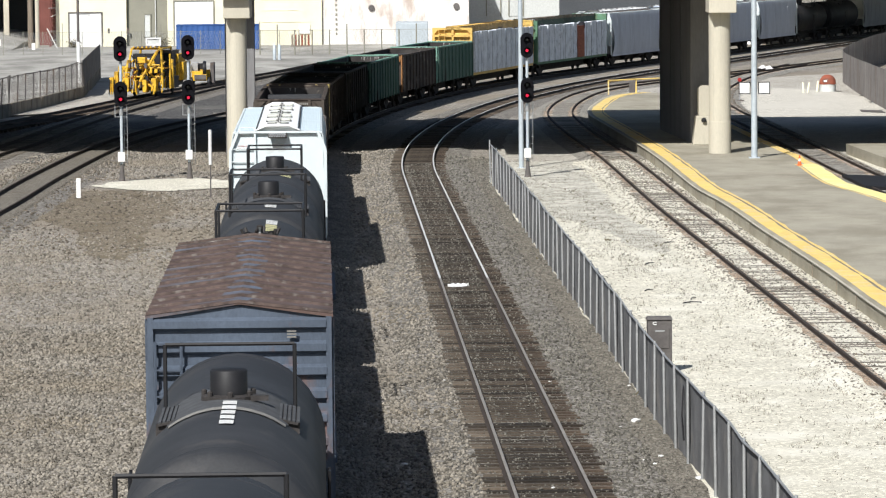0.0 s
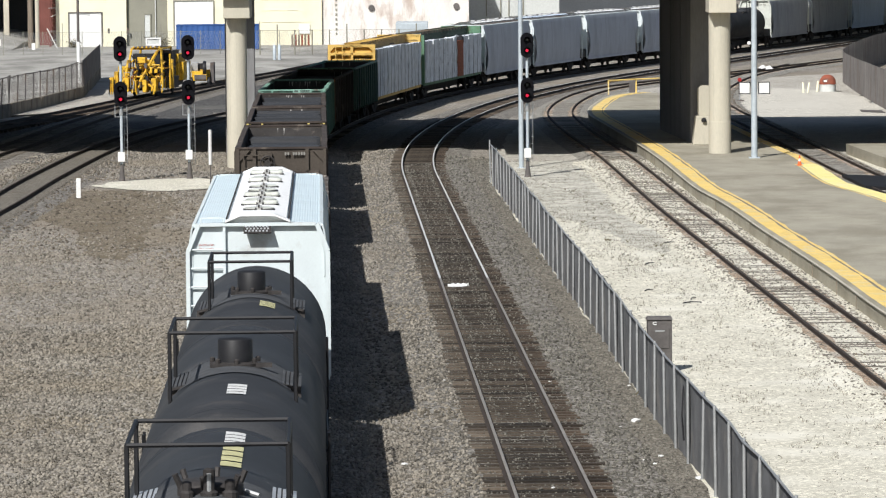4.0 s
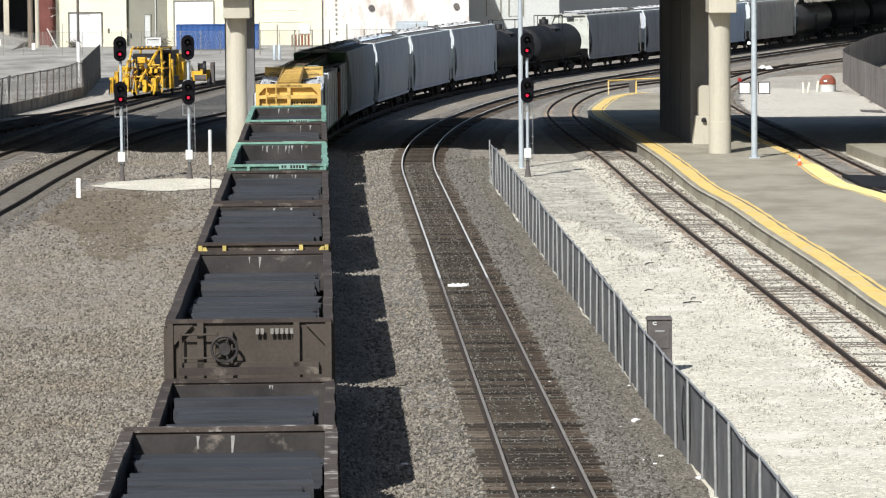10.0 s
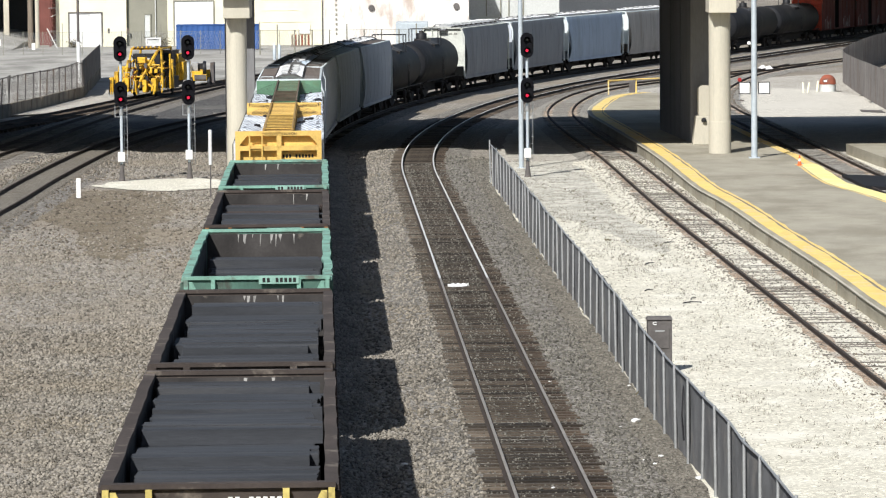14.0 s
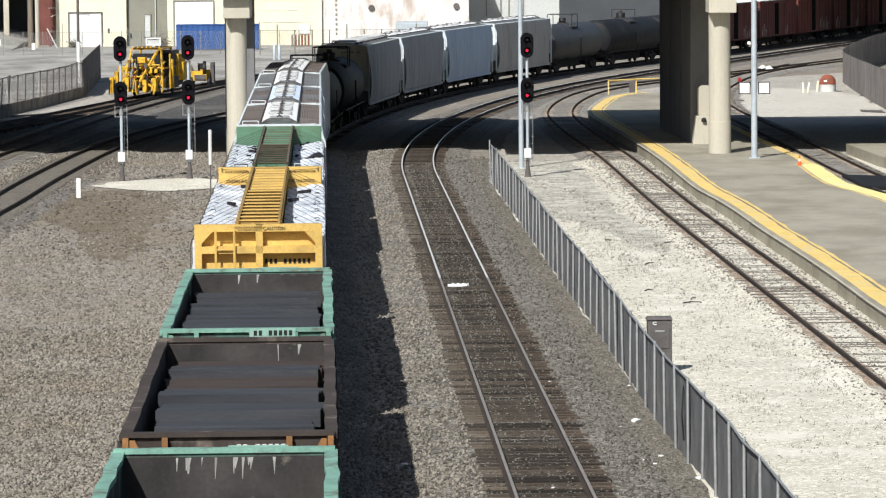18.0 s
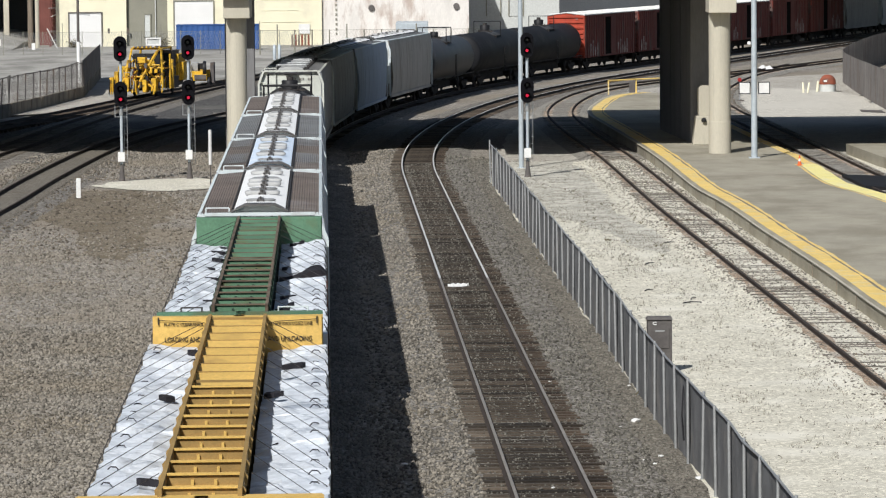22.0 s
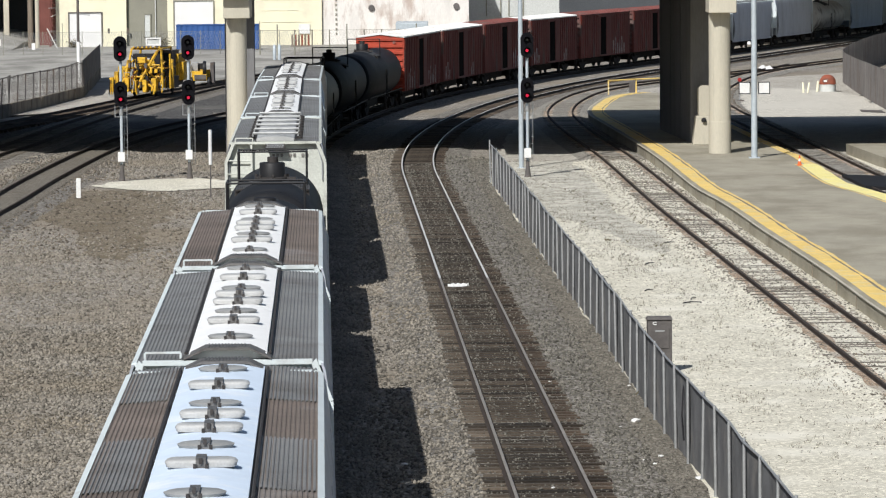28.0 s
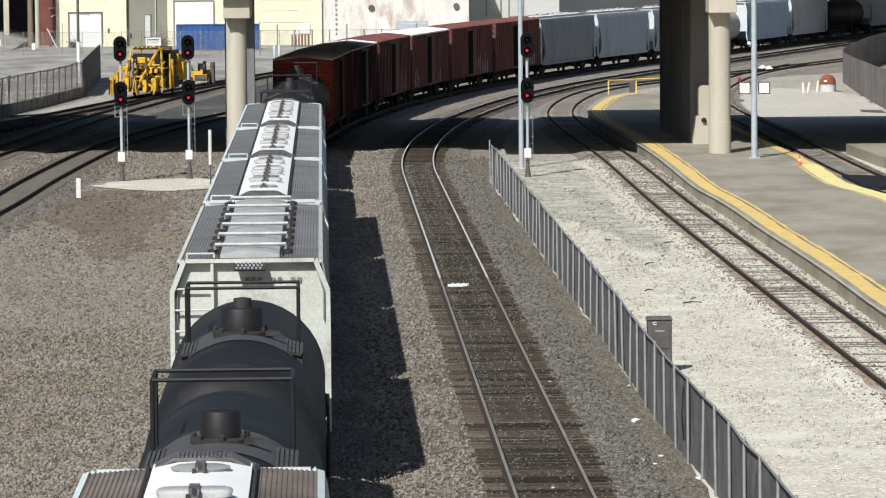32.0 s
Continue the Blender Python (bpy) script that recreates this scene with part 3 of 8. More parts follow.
M_GRAFFITI = mat("faded_spray_paint", (0.36, 0.30, 0.29), 0.8, vary=0.3, scale=1.5, grain=12, stain=(0.17, 0.075, 0.06), stain_amount=0.5, stain_scale=2.2, bump=0.03)
M_RED_BRIGHT = mat("boxcar_bright_red", (0.42, 0.065, 0.035), 0.7, vary=0.15, scale=1.0, grain=16, stain=(0.22, 0.05, 0.035), stain_amount=0.25, stain_scale=0.7, bump=0.05)
M_BOX_ROOF = mat("boxcar_pale_roof", (0.62, 0.62, 0.60), 0.6, 0.2, vary=0.1, scale=0.8, grain=16, stain=(0.40, 0.37, 0.34), stain_amount=0.25, stain_scale=0.6, bump=0.06)
M_DOOR_DARK = mat("boxcar_doorway_black", (0.012, 0.011, 0.011), 0.95, vary=0.3, scale=1.0, spec=0.02)
M_GON = mat("gondola_brown", (0.058, 0.046, 0.040), 0.85, vary=0.25, scale=0.8, grain=16, stain=(0.20, 0.17, 0.14), stain_amount=0.18, stain_scale=1.2, bump=0.1)
M_GON_TAUPE = mat("gondola_taupe", (0.076, 0.063, 0.051), 0.8, vary=0.2, scale=0.8, grain=16, stain=(0.075, 0.06, 0.05), stain_amount=0.25, stain_scale=0.9, bump=0.08)
M_GON_GREEN = mat("gondola_green", (0.20, 0.375, 0.30), 0.75, vary=0.18, scale=1.2, grain=16, stain=(0.12, 0.12, 0.10), stain_amount=0.32, stain_scale=1.6, bump=0.08)
M_GON_PLATE = mat("number_board_green", (0.27, 0.45, 0.38), 0.7, vary=0.15, scale=3)
M_RUST_BEAM = mat("gondola_rusty_beam", (0.30, 0.15, 0.06), 0.85, vary=0.3, scale=1.5, grain=16, stain=(0.12, 0.06, 0.035), stain_amount=0.45, stain_scale=1.2, bump=0.1)
M_RIM_WORN = mat("worn_rim", (0.085, 0.068, 0.058), 0.85, vary=0.3, scale=2, grain=16, stain=(0.42, 0.39, 0.35), stain_amount=0.25, stain_scale=3.0, bump=0.1)
# rim green with dirt stains, toned down for the walls' shaded sides
M_GON_GREEN_DARK = mat("gondola_dirty_shaded_green", (0.075, 0.145, 0.115), 0.8, vary=0.2, scale=1.2, grain=16, stain=(0.06, 0.06, 0.05), stain_amount=0.3, stain_scale=1.2, stretch=(1, 1, 0.4), bump=0.08)
M_GON_IN = mat("gondola_inside", (0.048, 0.044, 0.042), 0.9, vary=0.35, scale=0.9, grain=14, stain=(0.22, 0.19, 0.16), stain_amount=0.12, stain_scale=1.6, bump=0.1)
M_LOAD = mat("creosoted_ties_load", (0.050, 0.054, 0.062), 0.8, vary=0.3, scale=1.3, grain=20, stretch=(0.25, 2.0, 2), island=0.22, bump=0.25, stain=(0.075, 0.077, 0.082), stain_amount=0.35, stain_scale=0.8)
M_LOAD_RUST = mat("rusty_steel_load", (0.058, 0.044, 0.038), 0.85, vary=0.25, scale=1.6, grain=20, stretch=(0.3, 2.5, 2), bump=0.2)
M_CB_YELLOW = mat("centerbeam_yellow", (0.70, 0.46, 0.13), 0.6, vary=0.1, scale=0.9, grain=16, stain=(0.50, 0.32, 0.10), stain_amount=0.1, stain_scale=1.0, bump=0.04)
M_CB_GREEN = mat("centerbeam_green", (0.11, 0.225, 0.14), 0.65, vary=0.2, scale=0.9, grain=16, stain=(0.13, 0.15, 0.075), stain_amount=0.3, stain_scale=1.0, bump=0.04)
M_CB_DARK = mat("centerbeam_brown", (0.33, 0.215, 0.075), 0.75, vary=0.2, scale=0.9)
M_CABLE = mat("grimy_cable", (0.065, 0.06, 0.058), 0.6, 0.4, vary=0.2, scale=4)
M_CHORD = mat("grimy_chord", (0.155, 0.12, 0.085), 0.8, vary=0.3, scale=1.5, grain=16, stain=(0.08, 0.055, 0.04), stain_amount=0.4, stain_scale=1.0)
M_BARE_LUMBER = mat("bare_red_lumber", (0.30, 0.095, 0.05), 0.8, vary=0.3, scale=3, grain=20, stretch=(3, 0.4, 3))
M_WRAP = mat("lumber_wrap_white", (0.70, 0.745, 0.80), 0.45, vary=0.16, scale=1.4, grain=8, stain=(0.36, 0.40, 0.46), stain_amount=0.22, stain_scale=1.6, bump=0.5)
# black of tears and straps, also of the painted shade between packs
M_TEAR_SHADE = mat("black_tear_and_gap_shade", (0.022, 0.021, 0.026), 0.8, vary=0.3, scale=3)
M_END_YELLOW = mat("worn_yellow_end", (0.62, 0.50, 0.16), 0.8, vary=0.2, scale=1.0, grain=16, stain=(0.10, 0.065, 0.04), stain_amount=0.45, stain_scale=1.1, bump=0.08)
M_SCRAPE = mat("pale_scrape", (0.36, 0.35, 0.33), 0.8, vary=0.3, scale=6)
M_STENCIL = mat("stencil_white", (0.72, 0.72, 0.70), 0.7, vary=0.1, scale=5)
M_STENCIL_DIM = mat("stencil_faded", (0.24, 0.23, 0.21), 0.8, vary=0.25, scale=8)
M_STENCIL_TAN = mat("stencil_worn_brown", (0.30, 0.20, 0.08), 0.8, vary=0.25, scale=8)
M_STENCIL_Y = mat("stencil_yellow", (0.58, 0.55, 0.30), 0.7, vary=0.1, scale=5)
M_STENCIL_B = mat("stencil_black", (0.02, 0.02, 0.02), 0.7, vary=0.1, scale=5)
M_STENCIL_R = mat("stencil_red", (0.45, 0.05, 0.04), 0.7, vary=0.1, scale=5)


def mesh_data(bm, material, name="mesh", smooth=False):
    bmesh.ops.recalc_face_normals(bm, faces=bm.faces)
    if smooth:
        smooth_faces(bm)
    me = bpy.data.meshes.new(name)
    bm.to_mesh(me)
    bm.free()
    me.materials.append(material)
    return me


bm = bmesh.new()
for sx in (-0.752, 0.752):
    o = 0.06 if sx > 0 else -0.06
    lathe(bm, [(0.06, sx + o), (0.40, sx + o), (0.457, sx + o * 0.5), (0.457, sx - o * 0.6), (0.485, sx - o * 0.9), (0.40, sx - o), (0.06, sx - o)], "x", sides=20)
lathe(bm, [(0.09, -1.0), (0.09, 1.0)], "x", sides=8)
WHEELSET = mesh_data(bm, M_WHEEL, "wheelset")
bm = bmesh.new()
for sx in (-1, 1):
    loft(bm, [[(x, y, z) for y, z in ((-1.15, 0.55), (-1.15, 0.75), (-0.45, 0.62), (-0.3, 0.75), (0.3, 0.75), (0.45, 0.62), (1.15, 0.75), (1.15, 0.55), (0.6, 0.30), (0.25, 0.18), (-0.25, 0.18), (-0.6, 0.30))] for x in (sx * 0.92, sx * 1.08)])
box(bm, -1.1, 1.1, -0.2, 0.2, 0.45, 0.78)
BOGIE = mesh_data(bm, M_UNDER, "bogie")


def running_gear(car, length, draw=0.0):
    """Two bogies with two wheelsets each, couplers and a centre sill."""
    tc = length / 2 - 2.9
    for y in (-tc, tc):
        b = shared("bogie", BOGIE, car, Matrix.Translation((0, y, 0)))
        for w in (-0.87, 0.87):
            shared("wheelset", WHEELSET, b, Matrix.Translation((0, w, 0.457)))
    bm = bmesh.new()
    box(bm, -0.25, 0.25, -length / 2 + 0.55, length / 2 - 0.55, 0.75, 1.08)
    box(bm, -0.32, 0.32, -tc + 1.5, tc - 1.5, 0.36, 0.76)
    for s in (-1, 1):
        y = s * (length / 2 - 0.55)
        box(bm, -1.35, 1.35, min(y, y - s * 0.25), max(y, y - s * 0.25), 0.88, 1.06)
    part("centre_sill", bm, M_UNDER, car)
    for s in (-1, 1):
        bm = bmesh.new()
        y0, y1 = s * (length / 2 - 0.6), s * (length / 2 + 0.02 + draw)
        box(bm, -0.11, 0.11, min(y0, y1), max(y0, y1), 0.74, 0.96)
        box(bm, -0.19, 0.19, min(y1 - s * 0.32, y1), max(y1 - s * 0.32, y1), 0.68, 1.0)
        part("coupler", bm, M_UNDER, car)


def plate(name, car, material, x0, x1, y0, y1, z0, z1, label=""):
    bm = bmesh.new()
    box(bm, x0, x1, y0, y1, z0, z1)
    return part(name, bm, material, car, label)


def text_part(name, words, size, material, parent, m, label):
    cu = bpy.data.curves.new(name, "FONT")
    cu.body, cu.size, cu.align_x, cu.extrude = words, size, "CENTER", 0.004
    tmp = new(name, cu)
    me = bpy.data.meshes.new_from_object(tmp.evaluated_get(bpy.context.evaluated_depsgraph_get()))
    bpy.data.objects.remove(tmp)
    me.materials.clear()
    me.materials.append(material)
    ob = new(name, me)
    ob.parent, ob.matrix_basis = parent, m
    ob["label"] = label
    return ob


def ladder(car, x, y, z0, z1, width, material, axis="x", name="ladder", rungs=None):
    """An upright ladder, its rungs along axis."""
    bm = bmesh.new()
    dx, dy = (width / 2, 0) if axis == "x" else (0, width / 2)
    for s in (-1, 1):
        bar(bm, (x + s * dx, y + s * dy, z0), (x + s * dx, y + s * dy, z1), 0.028, 5)
    n = rungs or int((z1 - z0) / 0.42)
    for i in range(n + 1):
        z = z0 + 0.08 + (z1 - z0 - 0.12) * i / n
        bar(bm, (x - dx, y - dy, z), (x + dx, y + dy, z), 0.02, 5)
    return part(name, bm, material, car)


def hoop(car, y, x0, x1, z0, z1, material, name="platform_rail", depth=0.0):
    ends = [y, y + depth] if depth else [y]
    lines = [((x0, yy, z1), (x1, yy, z1), "rail_bar") for yy in ends]
    for x in (x0, x1):
        lines += [((x, yy, z0), (x, yy, z1), "rail_post") for yy in ends]
        if depth:
            lines.append(((x, y, z1), (x, y + depth, z1), "rail_bar"))
    for a, b, nm in lines:
        bm = bmesh.new()
        bar(bm, a, b, 0.032, 6)
        part(nm, bm, material, car)



def tank_car(label, length=16.2, material=M_TANK, dome="wide", hoops=((1.0, 0.0),), placards=(), radius=1.47, centre=2.36):
    """Tank on stub sills with a manway dome, platform rails, walk plates and ladders."""
    car = thing("tank_car", label, "tank car")
    running_gear(car, length)
    half = length / 2 - 1.15
    bm = bmesh.new()
    prof = [(0.02, -half - 0.42)] + [(radius * math.sin(a), -half - 0.42 * math.cos(a)) for a in [radians(d) for d in (20, 40, 60, 75, 90)]]
    full = prof + [(r, -h) for r, h in prof[::-1]]
    lathe(bm, full, "y", (0, 0, centre), 40)
    part("tank", bm, material, car, smooth=True)
    top = centre + radius
    for yb in (-half + 0.45, half - 0.45):
        bm = bmesh.new()
        lathe(bm, [(radius + 0.002, yb - 0.03), (radius + 0.006, yb - 0.02), (radius + 0.006, yb + 0.02), (radius + 0.002, yb + 0.03)], "y", (0, 0, centre), 40)
        part("weld_band", bm, material, car, smooth=True)
    bm = bmesh.new()
    rings = []
    for y in (-1.35, 1.35):
        rings.append([((radius + 0.01) * math.sin(radians(a)), y, centre + (radius + 0.01) * math.cos(radians(a))) for a in range(-38, 39, 4)])
    loft(bm, rings, caps=False, closed=False)
    part("anti_slip_band", bm, M_SAND, car, "dull grey non-slip coat over the tank top", smooth=True)
    if dome in ("wide", "squat"):
        rd, hd = (0.285, 0.43) if dome == "wide" else (0.37, 0.46)
        bm = bmesh.new()
        lathe(bm, [(rd, top - 0.1), (rd, top + hd - 0.03), (rd - 0.025, top + hd), (0.05, top + hd + 0.015)], "z", sides=24)
        d_ = part("dome", bm, M_BLACK, car, "black cylindrical valve housing", smooth=True)
        bm = bmesh.new()
        lathe(bm, [(rd + 0.03, top - 0.08), (rd + 0.14, top - 0.06), (rd + 0.14, top + 0.03), (rd + 0.03, top + 0.05)], "z", sides=20)
        part("dome_flange", bm, M_IRON, d_)
        if dome == "squat":
            bm = bmesh.new()
            lathe(bm, [(0.16, top + hd), (0.16, top + hd + 0.16), (0.05, top + hd + 0.18)], "z", (0.02, -0.1, 0), 12)
            part("dome_cap", bm, M_IRON, d_, smooth=True)
        for k in range(7):
            a = 2 * math.pi * k / 7 + 0.3
            bm = bmesh.new()
            lathe(bm, [(0.035, top - 0.02), (0.045, top + 0.12), (0.02, top + 0.14)], "z", ((rd + 0.1) * math.cos(a), (rd + 0.1) * math.sin(a), -0.02), 8)
            part("valve", bm, M_IRON, car)
        bm = bmesh.new()
        box(bm, rd + 0.05, rd + 0.32, -0.32, -0.2, top - 0.03, top + 0.05)
        part("hinge_arm", bm, M_IRON, car)
    else:
        bm = bmesh.new()
        lathe(bm, [(0.42, top - 0.08), (0.42, top + 0.09), (0.36, top + 0.14), (0.03, top + 0.15)], "z", (0, 0.15, 0), 20)
        part("manway", bm, M_IRON, car, "low bolted manway lid", smooth=True)
        for k in range(6):
            a = radians(20 + 60 * k)
            bm = bmesh.new()
            bar(bm, (0.38 * math.cos(a), 0.15 + 0.38 * math.sin(a), top + 0.04), (0.47 * math.cos(a), 0.15 + 0.47 * math.sin(a), top + 0.24), 0.04, 6)
            part("manway_bolt", bm, M_IRON, car)
        for x, r_, h_ in ((0.0, 0.075, 0.34), (-0.28, 0.06, 0.18), (0.26, 0.065, 0.2)):
            bm = bmesh.new()
            lathe(bm, [(r_ * 1.5, top - 0.06), (r_ * 1.5, top + 0.05), (r_, top + 0.08), (r_, top + h_), (r_ * 0.4, top + h_ + 0.02)], "z", (x, -0.35, 0), 10)
            part("valve", bm, M_IRON, car)
        bm = bmesh.new()
        bar(bm, (0.0, -0.40, top + 0.02), (0.0, -0.40, top + 0.30), 0.035, 8)
        part("valve_stem", bm, M_GALV, car, "bright steel valve stem")
        bm = bmesh.new()
        bar(bm, (0.32, 0.2, top + 0.03), (0.62, 0.05, top - 0.05), 0.03, 6)
        part("manway_lever", bm, M_GALV, car)
    low = dome == "low"
    for sx in (-1, 1):
        # the walk plates lie on the tank's shoulder, tipped outwards
        xm, wp = 0.90, 0.16
        zm = centre + math.sqrt(radius ** 2 - xm ** 2) + 0.05
        slope = Matrix.Translation((sx * xm, 1.0 if low else -0.1, zm)) @ Matrix.Rotation(radians(sx * 12), 4, "Y")
        bm = bmesh.new()
        box(bm, -wp, wp, -1.0, 1.0, -0.03, 0.01, slope)
        w_ = part("walk_plate", bm, M_IRON, car, "steel walk plate")
        for k in range(5):
            bm = bmesh.new()
            x_ = -wp + 0.02 + k * 0.068
            box(bm, x_, x_ + 0.045, -0.98, 0.98, 0.012, 0.03, slope)
            part("tread_bar", bm, M_WALKGRATE if low else M_SAND, w_, "pale ribbed tread" if low else "")
        bm = bmesh.new()
        box(bm, sx * xm - 0.18, sx * xm + 0.18, -0.04 if low else -1.04, 0.08 if low else -0.92, zm - 0.2, zm - 0.03)
        part("walk_bracket", bm, M_IRON, car)
        ladder(car, sx * 1.52, 0, 0.9, 2.7, 0.45, M_BLACK, "y")
    for y, depth, wide in [(h + (1.0,))[:3] for h in hoops]:
        z = centre + math.sqrt(radius ** 2 - 0.9 ** 2)
        hoop(car, y, -wide, wide, z - 0.2, top + 0.72, M_BLACK, depth=depth)
    for y, x, w, d, m in placards:
        bm = bmesh.new()
        n = 4
        d = d * 1.3
        for k in range(n):
            rr = radius + 0.014
            rings = []
            for yy in (y + k * d * 0.55, y + k * d * 0.55 + d * 0.45):
                rings.append([(rr * math.sin(a), yy, centre + rr * math.cos(a)) for a in (math.asin(max(-0.95, (x + w * (f - 0.5)) / rr)) for f in (0, 0.33, 0.66, 1))])
            loft(bm, rings, caps=False, closed=False)
        part("stencil", bm, m, car, "stencilled tank data panel")["kind"] = "stuff"
    for sx in (-1, 1):
        bm = bmesh.new()
        bar(bm, (sx * 1.5, -half, 1.25), (sx * 1.5, half, 1.25), 0.03, 5)
        for k in range(5):
            y = -half + k * half / 2
            bar(bm, (sx * 1.5, y, 1.25), (sx * 1.2, y, 1.1), 0.025, 5)
        part("side_handrail", bm, M_BLACK, car)
    for s in (-1, 1):
        ladder(car, -1.15, s * (length / 2 - 0.62), 0.5, 1.6, 0.4, M_BLACK)
    return car


def ribbed_sheet(bm, x0, x1, y0, y1, z0, z1, n, depth):
    """A sheet from x0 to x1 with lengthwise ribs, sloping from z0 to z1."""
    pts = []
    for i in range(n):
        for f, h in ((0.0, 0), (0.35, 0), (0.5, depth), (0.85, depth)):
            t = (i + f) / n
            pts.append((x0 + (x1 - x0) * t, z0 + (z1 - z0) * t + h))
    pts.append((x1, z1))
    loft(bm, [[(x, y, z) for x, z in pts] for y in (y0, y1)], caps=False, closed=False)


HOP_TOP = 4.42
# places of the hatches along the roof; True for the long lids
HATCHES = ((-6.3, False), (-3.8, True), (-1.9, False), (-0.3, True), (1.2, True), (2.6, False), (4.7, True), (7.0, False))
WHITE_HATCHES = ((-7.2, False), (-5.4, True), (-3.9, False), (-2.3, True), (-0.3, False), (1.3, False), (3.6, True), (5.0, False), (7.0, True))
M_CLAMP_PALE = mat("hatch_clamp_pale", (0.50, 0.50, 0.48), 0.5, 0.2, vary=0.3, scale=12, grain=60, bump=0.2)
M_CLAMP = mat("hatch_clamp_steel", (0.17, 0.165, 0.16), 0.5, 0.4, vary=0.5, scale=14, grain=60, bump=0.3)


def covered_hopper(label, length=18.2, body=M_HOP_GREY, roof=M_ROOF_BROWN, trough=M_TROUGH, end=M_HOP_WHITE, style="open", trim=M_HOP_WHITE, half=1.60, patch=None):
    """Grain hopper: curved sides cut back at the ends, ribbed roof panels, a hatch trough down the middle."""
    car = thing("covered_hopper", label, "hopper car")
    running_gear(car, length)
    hb = length / 2 - 0.75
    rt = HOP_TOP
    # an inner hull with slope sheets at both ends
    def ring(y, zlow):
        zs = [zlow + (3.78 - zlow) * k / 5 for k in range(6)]
        right = [(half - 0.10 - 0.10 * max(0.0, (1.9 - z) / 0.9), y, z) for z in zs] + [(half - 0.30, y, rt - 0.05)]
        return right + [(-x, y, z) for x, y, z in right[::-1]]
    bm = bmesh.new()
    rings = [ring(-hb + 0.16, 3.0), ring(-hb + 0.4, 2.7), ring(-hb + 2.3, 1.15), ring(-hb + 2.6, 1.0), ring(0, 1.0), ring(hb - 2.6, 1.0), ring(hb - 2.3, 1.15), ring(hb - 0.4, 2.7), ring(hb - 0.16, 3.0)]
    loft(bm, rings)
    part("body", bm, body, car, smooth=True)
    # bulging side sheets whose ends are cut back in an arc
    shape = ((1.0, 0.13, 0.50), (1.25, 0.07, 0.78), (1.6, 0.03, 1.02), (2.0, 0.01, 1.12), (2.5, 0.0, 1.0), (3.0, 0.005, 0.68), (3.5, 0.03, 0.30), (3.85, 0.07, 0.10), (4.1, 0.095, 0.03), (4.28, 0.12, 0.0), (rt - 0.02, 0.155, 0.0))
    for sx in (-1, 1):
        bm = bmesh.new()
        rings = []
        for f in (-1.0, -0.9, -0.6, -0.3, 0.0, 0.3, 0.6, 0.9, 1.0):
            rings.append([(sx * (half - d), f * (hb + 0.1 - c), z) for z, d, c in shape] + [(sx * (half - d - 0.04), f * (hb + 0.1 - c), z) for z, d, c in shape[::-1]])
        loft(bm, rings)
        part("side_sheet", bm, body, car, smooth=True)
        for k in range(1, 8):
            bm = bmesh.new()
            y = -hb + 2 * hb * k / 8
            loft(bm, [[(sx * (half - d + 0.008), y + o, z) for z, d, c in shape[1:8]] + [(sx * (half - d - 0.02), y + o, z) for z, d, c in shape[7:0:-1]] for o in (-0.03, 0.03)])
            part("side_seam", bm, body, car)
        bm = bmesh.new()
        box(bm, min(sx * (half - 0.04), sx * (half - 0.14)), max(sx * (half - 0.04), sx * (half - 0.14)), -hb + 0.4, hb - 0.4, 0.88, 1.04)
        part("side_sill", bm, body, car)
        # pale fascia along the eave
        bm = bmesh.new()
        loft(bm, [[(sx * x, y, z) for x, z in ((half - 0.148, rt - 0.05), (half - 0.152, rt + 0.0), (half - 0.235, rt + 0.03), (half - 0.225, rt - 0.06))] for y in (-hb, hb)])
        part("eave", bm, trim, car)
        # three discharge gates on each side share one pocket row
    for y in (-hb * 0.5, 0.0, hb * 0.5):
        bm = bmesh.new()
        loft(bm, [[(x, y + d, z) for x, d in ((-w, -l), (w, -l), (w, l), (-w, l))] for z, w, l in ((1.02, 1.3, 1.5), (0.45, 0.55, 0.45))])
        part("discharge_pocket", bm, M_UNDER, car)
    # roof panels
    wt = 0.65 if roof is M_ROOF_WHITE else 0.59
    for sx in (-1, 1):
        bm = bmesh.new()
        ribbed_sheet(bm, sx * wt, sx * (half - 0.22), -hb + 0.02, hb - 0.02, rt + 0.06, rt + 0.0, 13, 0.004 if roof is M_ROOF_WHITE else 0.013)
        part("roof_panel", bm, roof, car)
        if patch:
            for y0, y1 in patch:
                bm = bmesh.new()
                ribbed_sheet(bm, sx * (wt + 0.03), sx * (half - 0.25), y0, y1, rt + 0.068, rt + 0.012, 13, 0.017)
                part("roof_repair", bm, M_ROOF_GREY, car, "bare grey replacement roof sheet")
    bm = bmesh.new()
    xs_ = [(-wt, 0.02), (-wt, 0.09), (-wt * 0.5, 0.155), (0, 0.17), (wt * 0.5, 0.155), (wt, 0.09), (wt, 0.02)]
    loft(bm, [[(x, y, rt + 0.03 + z) for x, z in xs_] for y in (-hb + 0.12, hb - 0.12)])
    part("hatch_trough", bm, trough, car, "pale blue hatch trough along the roof" if trough is M_TROUGH_BLUE else "bright white hatch trough along the roof", smooth=True)
    for sx in (-1, 1):
        bm = bmesh.new()
        bar(bm, (sx * (wt + 0.05), -hb + 0.3, rt + 0.12), (sx * (wt + 0.05), hb - 0.3, rt + 0.12), 0.022, 5)
        part("hatch_rail", bm, M_IRON, car)
